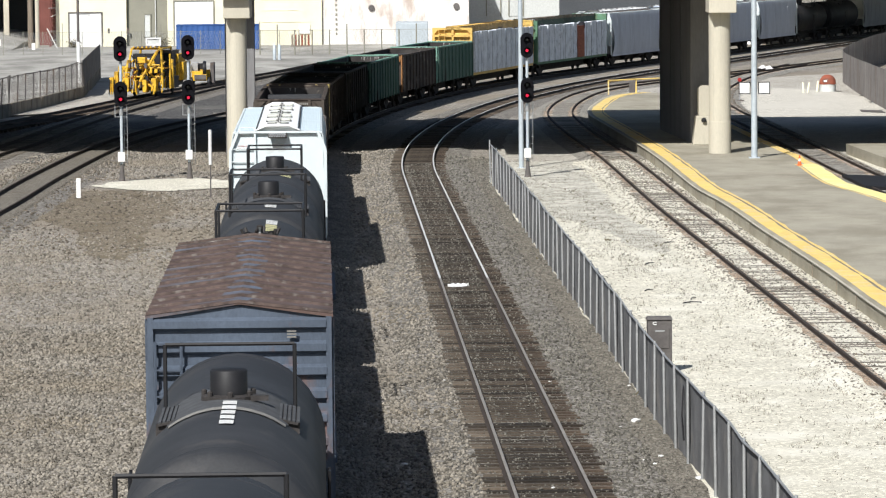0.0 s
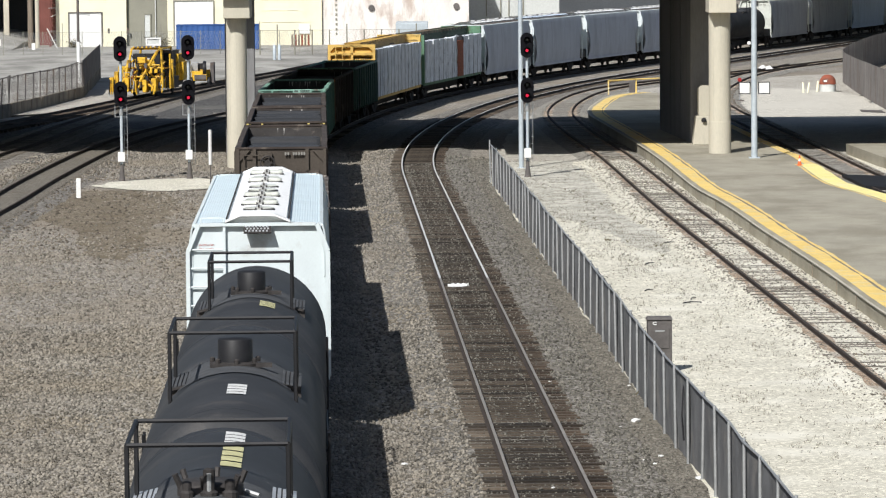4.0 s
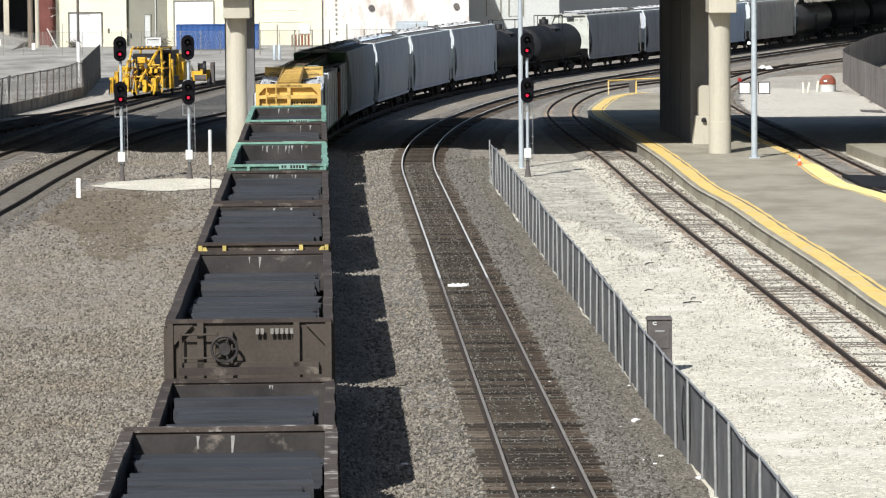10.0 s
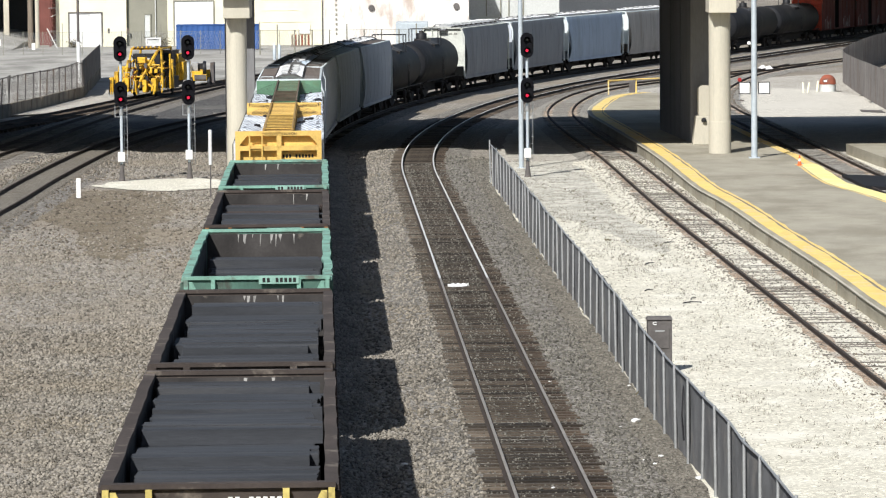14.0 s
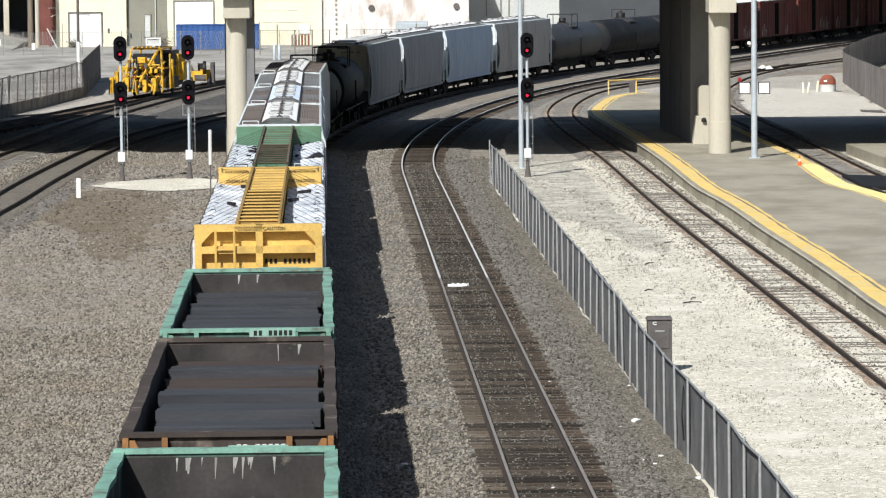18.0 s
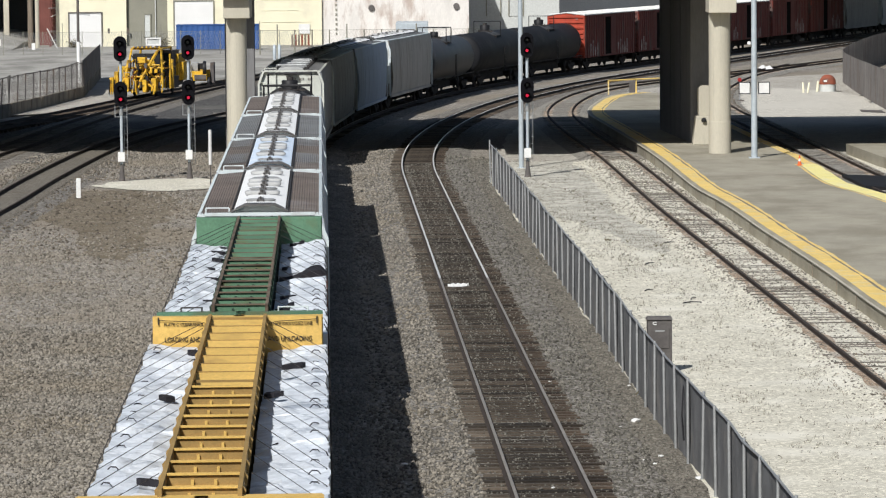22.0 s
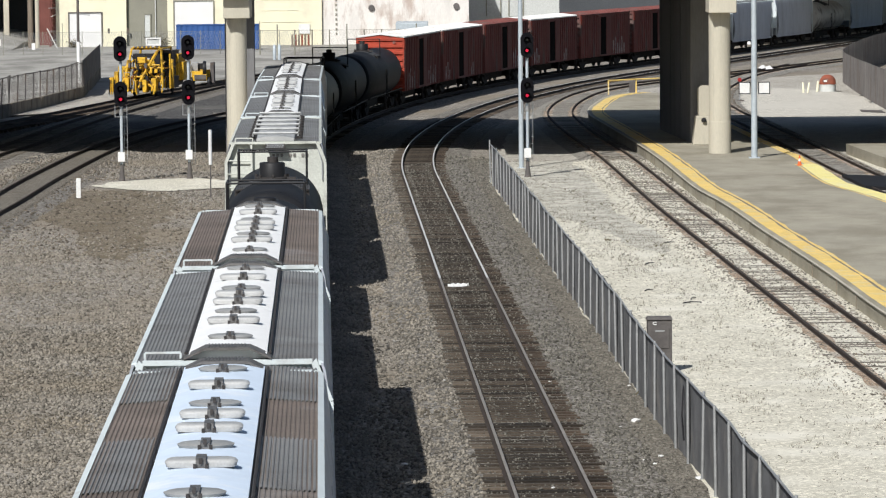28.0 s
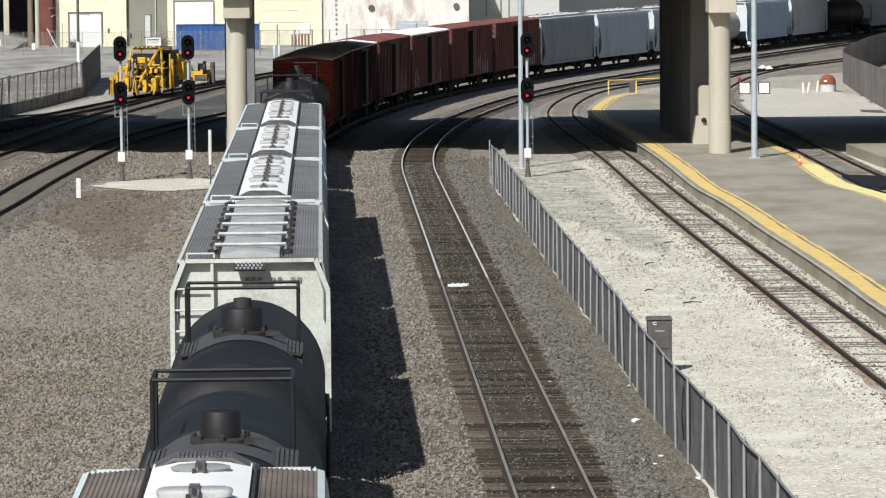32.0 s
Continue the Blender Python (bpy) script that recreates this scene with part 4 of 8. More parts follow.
    if style == "tube":
        n = 6
        for i in range(n):
            y = -hb + 0.9 + (2 * hb - 1.8) * i / (n - 1)
            bm = bmesh.new()
            bar(bm, (-wt - 0.12, y, rt + 0.16), (-wt - 0.12, y, rt + 0.26), 0.03, 5)
            bar(bm, (wt + 0.12, y, rt + 0.16), (wt + 0.12, y, rt + 0.26), 0.03, 5)
            bar(bm, (-wt - 0.12, y, rt + 0.26), (wt + 0.12, y, rt + 0.26), 0.045, 6)
            part("hatch_bar", bm, M_GALV, car, "bright steel hatch locking bar")
        for sx in (-1, 1):
            for i in range(9):
                y = -hb + 1.0 + (2 * hb - 2.0) * i / 8
                bm = bmesh.new()
                lathe(bm, [(0.02, rt + 0.07), (0.11, rt + 0.08), (0.11, rt + 0.15), (0.02, rt + 0.18)], "z", (sx * (wt + 0.16), y, 0), 10)
                part("hatch_clamp", bm, M_IRON, car)
    else:
        for y, lid in (WHITE_HATCHES if roof is M_ROOF_WHITE else HATCHES):
            wide, deep, hi = (0.43, 0.20, 0.285) if lid else (0.355, 0.29, 0.24)
            bm = bmesh.new()
            ring_ = []
            for z, k in ((0.195, 0.96), (0.195 + (hi - 0.195) * 0.6, 1.0), (hi - 0.012, 0.95), (hi, 0.86)):
                pts = []
                for a in range(0, 360, 15):
                    c, s_ = math.cos(radians(a)), math.sin(radians(a))
                    pts.append((wide * k * (abs(c) ** (0.3 if lid else 1.0)) * (1 if c > 0 else -1), y + deep * k * (abs(s_) ** (0.5 if lid else 1.0)) * (1 if s_ > 0 else -1), rt + z))
                ring_.append(pts)
            loft(bm, ring_)
            h = part("hatch", bm, M_HOP_END if roof is M_ROOF_WHITE else M_HATCH_L if lid else M_HATCH, car, "long rounded hatch lid" if lid else "flat oval hatch cover", smooth=True)
            bm = bmesh.new()
            box(bm, -0.06, 0.06, y - deep - 0.07, y - deep - 0.02, rt + 0.19, rt + hi + 0.03)
            box(bm, -0.06, 0.06, y - deep - 0.02, y + deep * 0.8, rt + hi, rt + hi + 0.03)
            # the shade below the lid's near edge, built as a dark sliver
            if roof is M_ROOF_WHITE:
                sliver = bmesh.new()
                loft(sliver, [[((wide + 0.015) * math.cos(radians(a)), y - 0.06 + deep * math.sin(radians(a)), rt + z) for a in range(0, 360, 20)] for z in (0.17, 0.205)])
                part("hatch_seat", sliver, M_IRON, h, "dark sliver for the shade under the lid's near edge")
            cl = part("clamp", bm, M_CLAMP_PALE if roof is M_ROOF_WHITE else M_CLAMP, h)
            for sx, z in ((-0.07, 0.0), (0.07, 0.0), (0.0, 0.07)):
                bm = bmesh.new()
                box(bm, sx - 0.02, sx + 0.02, y - deep - 0.1, y - deep - 0.06, rt + 0.18 + z, rt + 0.25 + z)
                part("clamp_bolt", bm, M_IRON, cl)
        for s in (-1, 1):
            bm = bmesh.new()
            rings = []
            for y in (s * (hb - 0.46), s * (hb + 0.1)):
                rings.append([(x * wt, y, rt + z) for x, z in ((-1.12, 0.08), (-0.58, 0.235), (0.58, 0.235), (1.12, 0.08))] + [(x * wt, y, rt + z) for x, z in ((1.12, 0.05), (0.58, 0.195), (-0.58, 0.195), (-1.12, 0.05))])
            loft(bm, rings)
            part("arched_walk", bm, M_TROUGH if roof is M_ROOF_WHITE else M_ARCH, car, "arched serrated cross walk")
            for k in range(0 if roof is M_ROOF_WHITE else 12):
                bm = bmesh.new()
                x_ = -0.5 * wt + k * wt / 12
                box(bm, x_, x_ + 0.022, *sorted((s * (hb - 0.44), s * (hb + 0.08))), rt + 0.236, rt + 0.25)
                part("tread_bar", bm, M_CLAMP, car)
    # ends: slope sheet, posts, rails, crossover grating
    for s in (-1, 1):
        ye = s * (hb - 0.02)
        yi = ye - s * (0.07 if roof is M_ROOF_WHITE else 0.13)
        bm = bmesh.new()
        loft(bm, [[(half - 0.09, yi + s * o, 1.75), (half - 0.09, yi + s * o, 3.78), (half - 0.27, yi + s * o, rt - 0.03), (-half + 0.27, yi + s * o, rt - 0.03), (-half + 0.09, yi + s * o, 3.78), (-half + 0.09, yi + s * o, 1.75)] for o in (0.0, 0.04)])
        e = part("end_sheet", bm, end, car)
        # a square-tube portal stands before the end sheet
        yf = ye + s * 0.05
        for sx in (-1, 1):
            bm = bmesh.new()
            box(bm, *sorted((sx * (half - 0.10), sx * (half - 0.01))), yf - 0.05, yf + 0.05, 1.0, 3.82)
            part("corner_post", bm, trim, car)
            bm = bmesh.new()
            loft(bm, [[(sx * x, yf + d, z) for x, z in ((half - 0.10, 3.80), (half - 0.01, 3.84), (half - 0.26, rt + 0.05), (half - 0.34, rt - 0.02))] for d in (-0.05, 0.05)])
            part("corner_bracket", bm, trim, car, "sloping square-tube corner bracket")
            bm = bmesh.new()
            loft(bm, [[(sx * (half - 0.13), yy, 3.25), (sx * (half - 0.13), yy, 3.80), (sx * (half - 0.30), yy, rt - 0.04), (sx * (half - 0.33), yy, rt - 0.04), (sx * (half - 0.16), yy, 3.80), (sx * (half - 0.16), yy, 3.25)] for yy in (yi, ye)])
            part("side_return", bm, body, car)
        bm = bmesh.new()
        box(bm, -half + 0.32, half - 0.32, yf - 0.05, yf + 0.05, rt - 0.03, rt + 0.045)
        part("end_beam", bm, trim, car, "square tube along the roof's end")
        bm = bmesh.new()
        box(bm, -0.78, -0.72, yf - 0.03, yf + 0.03, 1.0, rt - 0.03)
        part("ladder_stile", bm, trim, car)
        for k in range(7):
            bm = bmesh.new()
            z_ = 1.35 + 0.42 * k
            bar(bm, (-half + 0.1, yf, z_), (-0.74, yf, z_), 0.024, 6)
            part("ladder_rung", bm, trim, car)
        bm = bmesh.new()
        tilt = Matrix.Translation((0, ye + s * 0.06, rt - 0.01)) @ Matrix.Rotation(radians(s * -30), 4, "X")
        box(bm, -0.31, 0.31, *sorted((0.0, s * 0.30)), -0.03, 0.0, tilt)
        cw = part("crossover_walk", bm, M_IRON, car, "dark perforated end walkway")
        for r_ in range(3):
            for k in range(7):
                bm = bmesh.new()
                x_ = -0.28 + k * 0.078 + 0.03 * (r_ % 2)
                box(bm, x_, x_ + 0.04, *sorted((s * (0.03 + r_ * 0.09), s * (0.085 + r_ * 0.09))), 0.002, 0.012, tilt)
                part("tread_knob", bm, M_WALKGRATE, cw)
        bm = bmesh.new()
        box(bm, -0.4, 0.4, min(ye, ye - s * 2.2), max(ye, ye - s * 2.2), 1.05, 1.2)
        part("end_platform", bm, M_UNDER, car)
        if s < 0:
            bm = bmesh.new()
            bar(bm, (-half + 0.35, ye + 0.15, rt + 0.14), (-wt - 0.12, ye + 0.15, rt + 0.14), 0.02, 5)
            bar(bm, (-half + 0.35, ye + 0.15, rt), (-half + 0.35, ye + 0.15, rt + 0.14), 0.02, 5)
            bar(bm, (-wt - 0.12, ye + 0.15, rt), (-wt - 0.12, ye + 0.15, rt + 0.14), 0.02, 5)
            part("roof_grab_iron", bm, trim, car)
    return car


def gondola(label, length=16.6, shell=M_GON, top=3.42, half=1.60, end=None, beam=None, seed=1, brake=False, load=M_LOAD, fill=0.95, rim_m=None, wavy=0.018, draw=0.0, scratches=2):
    """High-sided open wagon loaded with bundles of dark ties laid crosswise."""
    rng = random.Random(seed)
    car = thing("gondola_car", label, "gondola car")
    running_gear(car, length, draw)
    hb = length / 2 - 0.55
    t = 0.11
    for sx in (-1, 1):
        x0, x1 = sorted((sx * half, sx * (half - t)))
        # walls bulge a little between posts
        bm = bmesh.new()
        n = 16
        bulge = [0.0] + [rng.uniform(-wavy, wavy) for _ in range(n - 1)] + [0.0]
        rings = []
        for k in range(n + 1):
            y = -hb + 2 * hb * k / n
            b = bulge[k] * 0.8
            rings.append([(x0, y, 1.05), (x1, y, 1.05), (x1 + b, y, top), (x0 + b, y, top)])
        loft(bm, rings)
        w = part("side_wall", bm, shell, car)
        bm = bmesh.new()
        loft(bm, [[(r[3][0] - 0.04, r[0][1], top - 0.03), (r[2][0] + 0.04, r[0][1], top - 0.03), (r[2][0] + 0.04, r[0][1], top + 0.05), (r[3][0] - 0.04, r[0][1], top + 0.05)] for r in rings])
        part("top_rim", bm, rim_m or shell, car)
        for k in range(11):
            y = -hb + 0.15 + (2 * hb - 0.3) * k / 10
            bm = bmesh.new()
            xa, xb = sorted((sx * half, sx * (half + 0.07)))
            box(bm, xa, xb, y - 0.07, y + 0.07, 1.0, top - 0.05)
            part("side_post", bm, shell, car)
        bm = bmesh.new()
        xa, xb = sorted((sx * (half - t - 0.012), sx * (half - t - 0.002)))
        box(bm, xa, xb, -hb + 0.1, hb - 0.1, 1.2, top - 0.04)
        part("side_lining", bm, M_GON_IN, car)
    plate("floor_plate", car, M_GON_IN, -half + t, half - t, -hb, hb, 1.0, 1.1)
    for s in (-1, 1):
        y0, y1 = sorted((s * hb, s * (hb - t)))
        bm = bmesh.new()
        box(bm, -half + t, half - t, y0, y1, 1.05, top + 0.02)
        part("end_wall", bm, end or shell, car)
        y0, y1 = sorted((s * (hb - t - 0.012), s * (hb - t - 0.002)))
        plate("end_lining", car, M_GON_IN, -half + t + 0.02, half - t - 0.02, y0, y1, 1.2, top - 0.03)
        beam_s = beam if s < 0 else None
        if s > 0:
            for k in range(scratches):
                x_, h_ = rng.gauss(0.1, 0.42), rng.uniform(0.05, 0.34)
                bm = bmesh.new()
                loft(bm, [[(x_, yy, top - 0.04), (x_ + rng.uniform(0.02, 0.07), yy, top - 0.04), (x_ + rng.uniform(0.0, 0.03), yy, top - 0.04 - h_)] for yy in (y0 - 0.004, y0 - 0.001)])
                part("scrape", bm, M_SCRAPE, car, "pale scrapes down the inner end wall")
        y0, y1 = sorted((s * (hb + 0.06), s * (hb - t - 0.03)))
        plate("end_rim", car, rim_m or shell, -half, half, y0, y1, top + 0.02, top + 0.09)
        yo = s * (hb + 0.06)
        y0, y1 = sorted((s * hb, s * (hb + 0.12)))
        for zz in (1.75, 2.42):
            plate("end_rib", car, end or shell, -half + 0.25, half - 0.25, y0, y1, zz, zz + 0.14)
        if beam_s:
            plate("end_ledge", car, beam_s, -half + 0.12, half - 0.12, y0 - 0.1, y1, top - 0.37, top - 0.27, "scuffed end ledge")
        for x in (-half + 0.06, -0.95, 0.92, half - 0.06):
            plate("end_post", car, beam_s or end or shell, x - (0.045 if beam_s else 0.06), x + (0.045 if beam_s else 0.06), y0, y1, 1.0, top + 0.02)
        for sx in (-1, 1):
            bm = bmesh.new()
            loft(bm, [[(sx * (half - 0.12), y, top - 0.02), (sx * (half - (0.20 if beam_s else 0.5)), y, top - 0.02), (sx * (half - (0.40 if beam_s else 0.12)), y, top - 0.42), (sx * (half - 0.12), y, top - 0.42)] for y in (s * (hb + 0.03), s * (hb + 0.09))])
            part("corner_gusset", bm, beam_s or end or shell, car)
        y0, y1 = sorted((s * (hb + 0.09), s * (hb + 0.125)))
        green = rim_m is M_GON_GREEN
        if green:
            plate("number_board", car, M_GON_PLATE, 0.05, 0.92, *sorted((s * (hb + 0.125), s * (hb + 0.145))), top - 0.07, top + 0.10, "pale green lettering board")
            y0, y1 = sorted((s * (hb + 0.146), s * (hb + 0.152)))
        for k in range(8):
            xk = 0.13 + k * 0.095
            if k != 2:
                plate("stencil", car, M_STENCIL_B if green else M_STENCIL if beam else M_STENCIL_DIM, xk, xk + 0.062, y0, y1, top - 0.035 if green else top - 0.2, top + 0.06 if green else top - 0.09, "worn reporting marks")
        if brake and s < 0:
            ladder(car, -half + 0.62, yo - 0.12, 1.2, top - 0.15, 0.7, shell)
            bm = bmesh.new()
            yy = yo - 0.22
            for k in range(16):
                a, b = 2 * math.pi * k / 16, 2 * math.pi * (k + 1) / 16
                bar(bm, (-0.48 + 0.25 * math.cos(a), yy, 2.84 + 0.25 * math.sin(a)), (-0.48 + 0.25 * math.cos(b), yy, 2.84 + 0.25 * math.sin(b)), 0.03, 5)
            for k in range(5):
                a = 2 * math.pi * k / 5
                bar(bm, (-0.48, yy, 2.84), (-0.48 + 0.25 * math.cos(a), yy, 2.84 + 0.25 * math.sin(a)), 0.022, 5)
            lathe(bm, [(0.12, yy - 0.03), (0.12, yy + 0.2)], "y", (-0.48, 0, 2.84), 12)
            part("brake_wheel", bm, M_IRON, car, "dark spoked hand brake wheel")
            plate("brake_chute", car, shell, -0.62, -0.32, yo - 0.12, yo, 1.2, 3.2)
            plate("step", car, M_STENCIL, -0.90, -0.1, yo - 0.32, yo - 0.02, 2.03, 2.08, "pale worn brake step")
    # bundles
    y = -hb + 0.35
    while y < hb - 0.9:
        d = rng.uniform(1.0, 1.9)
        h = 1.15 + (top - 1.15) * fill * rng.uniform(0.86, 1.02)
        w0, w1 = -half + t + rng.uniform(0.08, 0.3), half - t - rng.uniform(0.06, 0.24)
        m = Matrix.Rotation(radians(rng.uniform(-4.0, 4.0)), 4, "Z")
        m2 = Matrix.Translation((0, y, 0)) @ m @ Matrix.Translation((0, -y, 0))
        bm = bmesh.new()
        box(bm, w0, w1 - 0.12, y + 0.01, y + d - 0.01, 1.12, h - 0.2, m2)
        mt = M_LOAD_RUST if load != M_LOAD and rng.random() < 0.3 else M_LOAD
        bundle = part("load_block", bm, mt, car, "dark creosoted timber load")
        nb = 4
        lift = rng.uniform(-0.035, 0.02)
        for k in range(nb):
            ya = y + d * k / nb
            bm = bmesh.new()
            box(bm, w0 + rng.uniform(0, 0.05), w1 + rng.choice((0.0, 0.03, -0.03, 0.01, -0.02, -0.16)), ya + 0.006, ya + d / nb - 0.006, h - 0.24, h + rng.uniform(-0.014, 0.014) + lift * (k - 1.5), m2)
            part("tie", bm, mt, bundle)
        y += d + rng.uniform(0.02, 0.12)
    return car


def centerbeam(label, length=24.2, paint=M_CB_YELLOW, dark=M_CB_DARK, marks=M_STENCIL_B, seed=4, front_solid=True):
    """Bulkhead flatcar with a tall middle truss, white wrapped lumber on both sides."""
    rng = random.Random(seed)
    green = paint is M_CB_GREEN
    car = thing("centerbeam_flatcar", label, "flatcar")
    running_gear(car, length)
    hb = length / 2 - 0.85
    top = 4.42
    bm = bmesh.new()
    box(bm, -1.42, 1.42, -hb, hb, 0.98, 1.16)
    part("deck", bm, paint, car)
    for s in (-1, 1):
        y = s * (hb - 0.1)
        top = 4.42 if s > 0 else 4.33 if green else 4.36
        y0, y1 = sorted((y, y - s * 0.08))
        b = plate("bulkhead", car, paint, -1.42, 1.42, y0, y1, 1.16, top)
        ya, yb = sorted((y, y + s * 0.22))
        for x in (-1.36, 0.02, 1.36):
            plate("bulkhead_post", b, paint, x - 0.08, x + 0.08, ya, yb, 1.16, top)
        for z in (1.9, 2.75, top - 0.65, top - 0.16):
            plate("bulkhead_rib", b, paint, -1.28, 1.28, ya, yb - 0.04 if s > 0 else yb, z, z + 0.16)
        for sx in (-1, 1):
            bm = bmesh.new()
            loft(bm, [[(sx * 1.28, yy, top - 0.16), (sx * 1.04, yy, top - 0.16), (sx * 1.28, yy, top - 0.42)] for yy in (ya + 0.005, yb - 0.005)])
            part("bulkhead_gusset", bm, paint, b)
        if s < 0:
            ladder(b, -0.75, ya - 0.05, 1.2, top - 0.1, 0.42, paint)
            for words, size, x, z in ((("CAUTION", 0.10, -0.22, top - 0.155),) if green else (("CAUTION", 0.112, 0.36, top - 0.125), ("NO WALKING SURFACE", 0.058, -0.24, top - 0.075), ("ON TOP OF CAR", 0.058, -0.24, top - 0.135))):
                text_part("warning_text", words, size, M_STENCIL if green else marks if size > 0.1 else M_STENCIL_TAN, b, Matrix.Translation((x, ya - 0.012, z)) @ Matrix.Rotation(radians(90), 4, "X"), "stencilled warning words")
            for k in range(10):
                if k != 3:
                    plate("stencil", b, marks, 0.14 + k * 0.107, 0.20 + k * 0.107, y - 0.012, y - 0.002, top - 0.90, top - 0.79, "black reporting marks")
            for x0, x1, m_ in () if paint is M_CB_YELLOW else ((0.67, 1.18, M_HOP_WHITE), (-1.02, -0.66, M_IRON)):
                bm = bmesh.new()
                bar(bm, (x0, y + 0.02, top - 0.02), (x0, y + 0.02, top + 0.07), 0.015, 6)
                bar(bm, (x1, y + 0.02, top - 0.02), (x1, y + 0.02, top + 0.07), 0.015, 6)
                bar(bm, (x0 - 0.01, y + 0.02, top + 0.07), (x1 + 0.01, y + 0.02, top + 0.07), 0.015, 6)
                part("grab_rail", bm, m_, b, "bent grab rail on the bulkhead's top")
        # small lettering panel on the inner face
        yi = y - s * 0.085
        y0, y1 = sorted((yi, yi - s * 0.008))
        if s > 0 and paint is M_CB_YELLOW:
            for words, size, wide, drop in (("PLATE C CLEARANCE MAX LOAD LINE", 0.078, 0.88, 0.15), ("LOADING AND UNLOADING", 0.12, 0.74, 0.42)):
                for x in (-0.65, 0.67):
                    text_part("loading_text", words, size, marks, b, Matrix.Translation((x, y0 - 0.004, top - drop)) @ Matrix.Rotation(radians(90), 4, "X") @ Matrix.Diagonal((wide, 1, 1, 1)), "black stencilled loading notice")
            for sx in (-1, 1):
                bm = bmesh.new()
                bar(bm, (sx * 0.62, y0 - 0.02, top - 0.085), (sx * 1.33, y0 - 0.02, top - 0.05), 0.006, 4)
                part("slack_cable", bm, M_BLACK, b, "thin black cable across the bulkhead")
                bm = bmesh.new()
                box(bm, *sorted((sx * 1.33, sx * 1.35)), y0 - 0.03, y0, top - 0.12, top - 0.0)
                part("cable_hook", bm, M_BLACK, b)
    # middle truss: web posts, top chord plates, risers
    wc = 0.48
    for sx in (-1, 1):
        bm = bmesh.new()
        xa, xb = sorted((sx * (wc + 0.012), sx * (wc - 0.042)))
        box(bm, xa, xb, -hb, hb, top - 0.14, top + 0.03)
        part("top_chord", bm, M_CHORD if green else dark, car, "grimy brown top chord")
        bm = bmesh.new()
        xa, xb = sorted((sx * (wc - 0.02), sx * (wc - 0.05)))
        box(bm, xa, xb, -hb + 0.3, hb - 0.3, 1.16, top - 0.14)
        part("web", bm, dark, car)
    n = 18
    bay = (2 * hb - 0.6) / n
    for k in range(n + 1):
        y = -hb + 0.3 + bay * k
        solid = k >= (9 if green else 10 if front_solid else 12) or (not front_solid and k < 8)
        bm = bmesh.new()
        if solid:
            box(bm, -wc + 0.043, wc - 0.043, y - 0.03, y + 0.0, top - 0.06, top - 0.025)
        else:
            box(bm, -wc + 0.043, wc - 0.043, y - 0.045, y + 0.03, top, top + 0.025)
        part("cross_tie", bm, M_CHORD if green else dark if solid else paint, car)
        if k < n and solid:
            bm = bmesh.new()
            loft(bm, [[(x, y + 0.004, top - 0.23), (x, y + bay - 0.034, top - 0.04), (x, y + bay - 0.034, top - 0.06), (x, y + 0.004, top - 0.25)] for x in (-wc + 0.043, wc - 0.043)])
            part("top_plate", bm, paint, car)
        if not solid or k == n:
            bm = bmesh.new()
            box(bm, -wc + 0.036, wc - 0.036, y - 0.01, y + 0.02, top - 0.40, top)
            part("cross_web", bm, paint if green else dark, car, "grimy cross web under the top chord")
            for x in (-0.13, 0.15):
                bm = bmesh.new()
                box(bm, x - 0.018, x + 0.018, y - 0.05, y - 0.01, top - 0.30, top - 0.055)
                part("web_stiffener", bm, dark if green else paint, car)
            bm = bmesh.new()
            box(bm, -wc + 0.06, wc - 0.06, y - 0.06, y - 0.01, top - 0.145, top - 0.125)
            part("web_flange", bm, paint, car)
        for sx in (-1, 1):
            bm = bmesh.new()
            loft(bm, [[(sx * (wc + 0.013), yy, top + 0.03), (sx * (wc + 0.055), yy, top - 0.02), (sx * (wc + 0.04), yy, top - 0.14), (sx * (wc + 0.013), yy, top - 0.14)] for yy in (y - 0.03, y + 0.03)])
            part("tie_down", bm, dark, car)
    for sx in (-1, 1):
        for k in range(13):
            y = -hb + 1.0 + (2 * hb - 2.0) * k / 12
            bm = bmesh.new()
            bar(bm, (sx * (wc + 0.08), min(y + 1.3, hb - 0.3), top - 0.08), (sx * 1.47, max(y - 1.3, -hb + 0.3), 4.06), 0.0058, 4)
            bar(bm, (sx * 1.47, max(y - 1.3, -hb + 0.3), 4.06), (sx * 1.545, max(y - 1.3, -hb + 0.3), 3.9), 0.008, 4)
            bar(bm, (sx * 1.545, max(y - 1.3, -hb + 0.3), 3.9), (sx * 1.545, max(y - 1.3, -hb + 0.3), 1.1), 0.008, 4)
            part("tie_cable", bm, M_CABLE, car, "grimy steel tie-down cable")
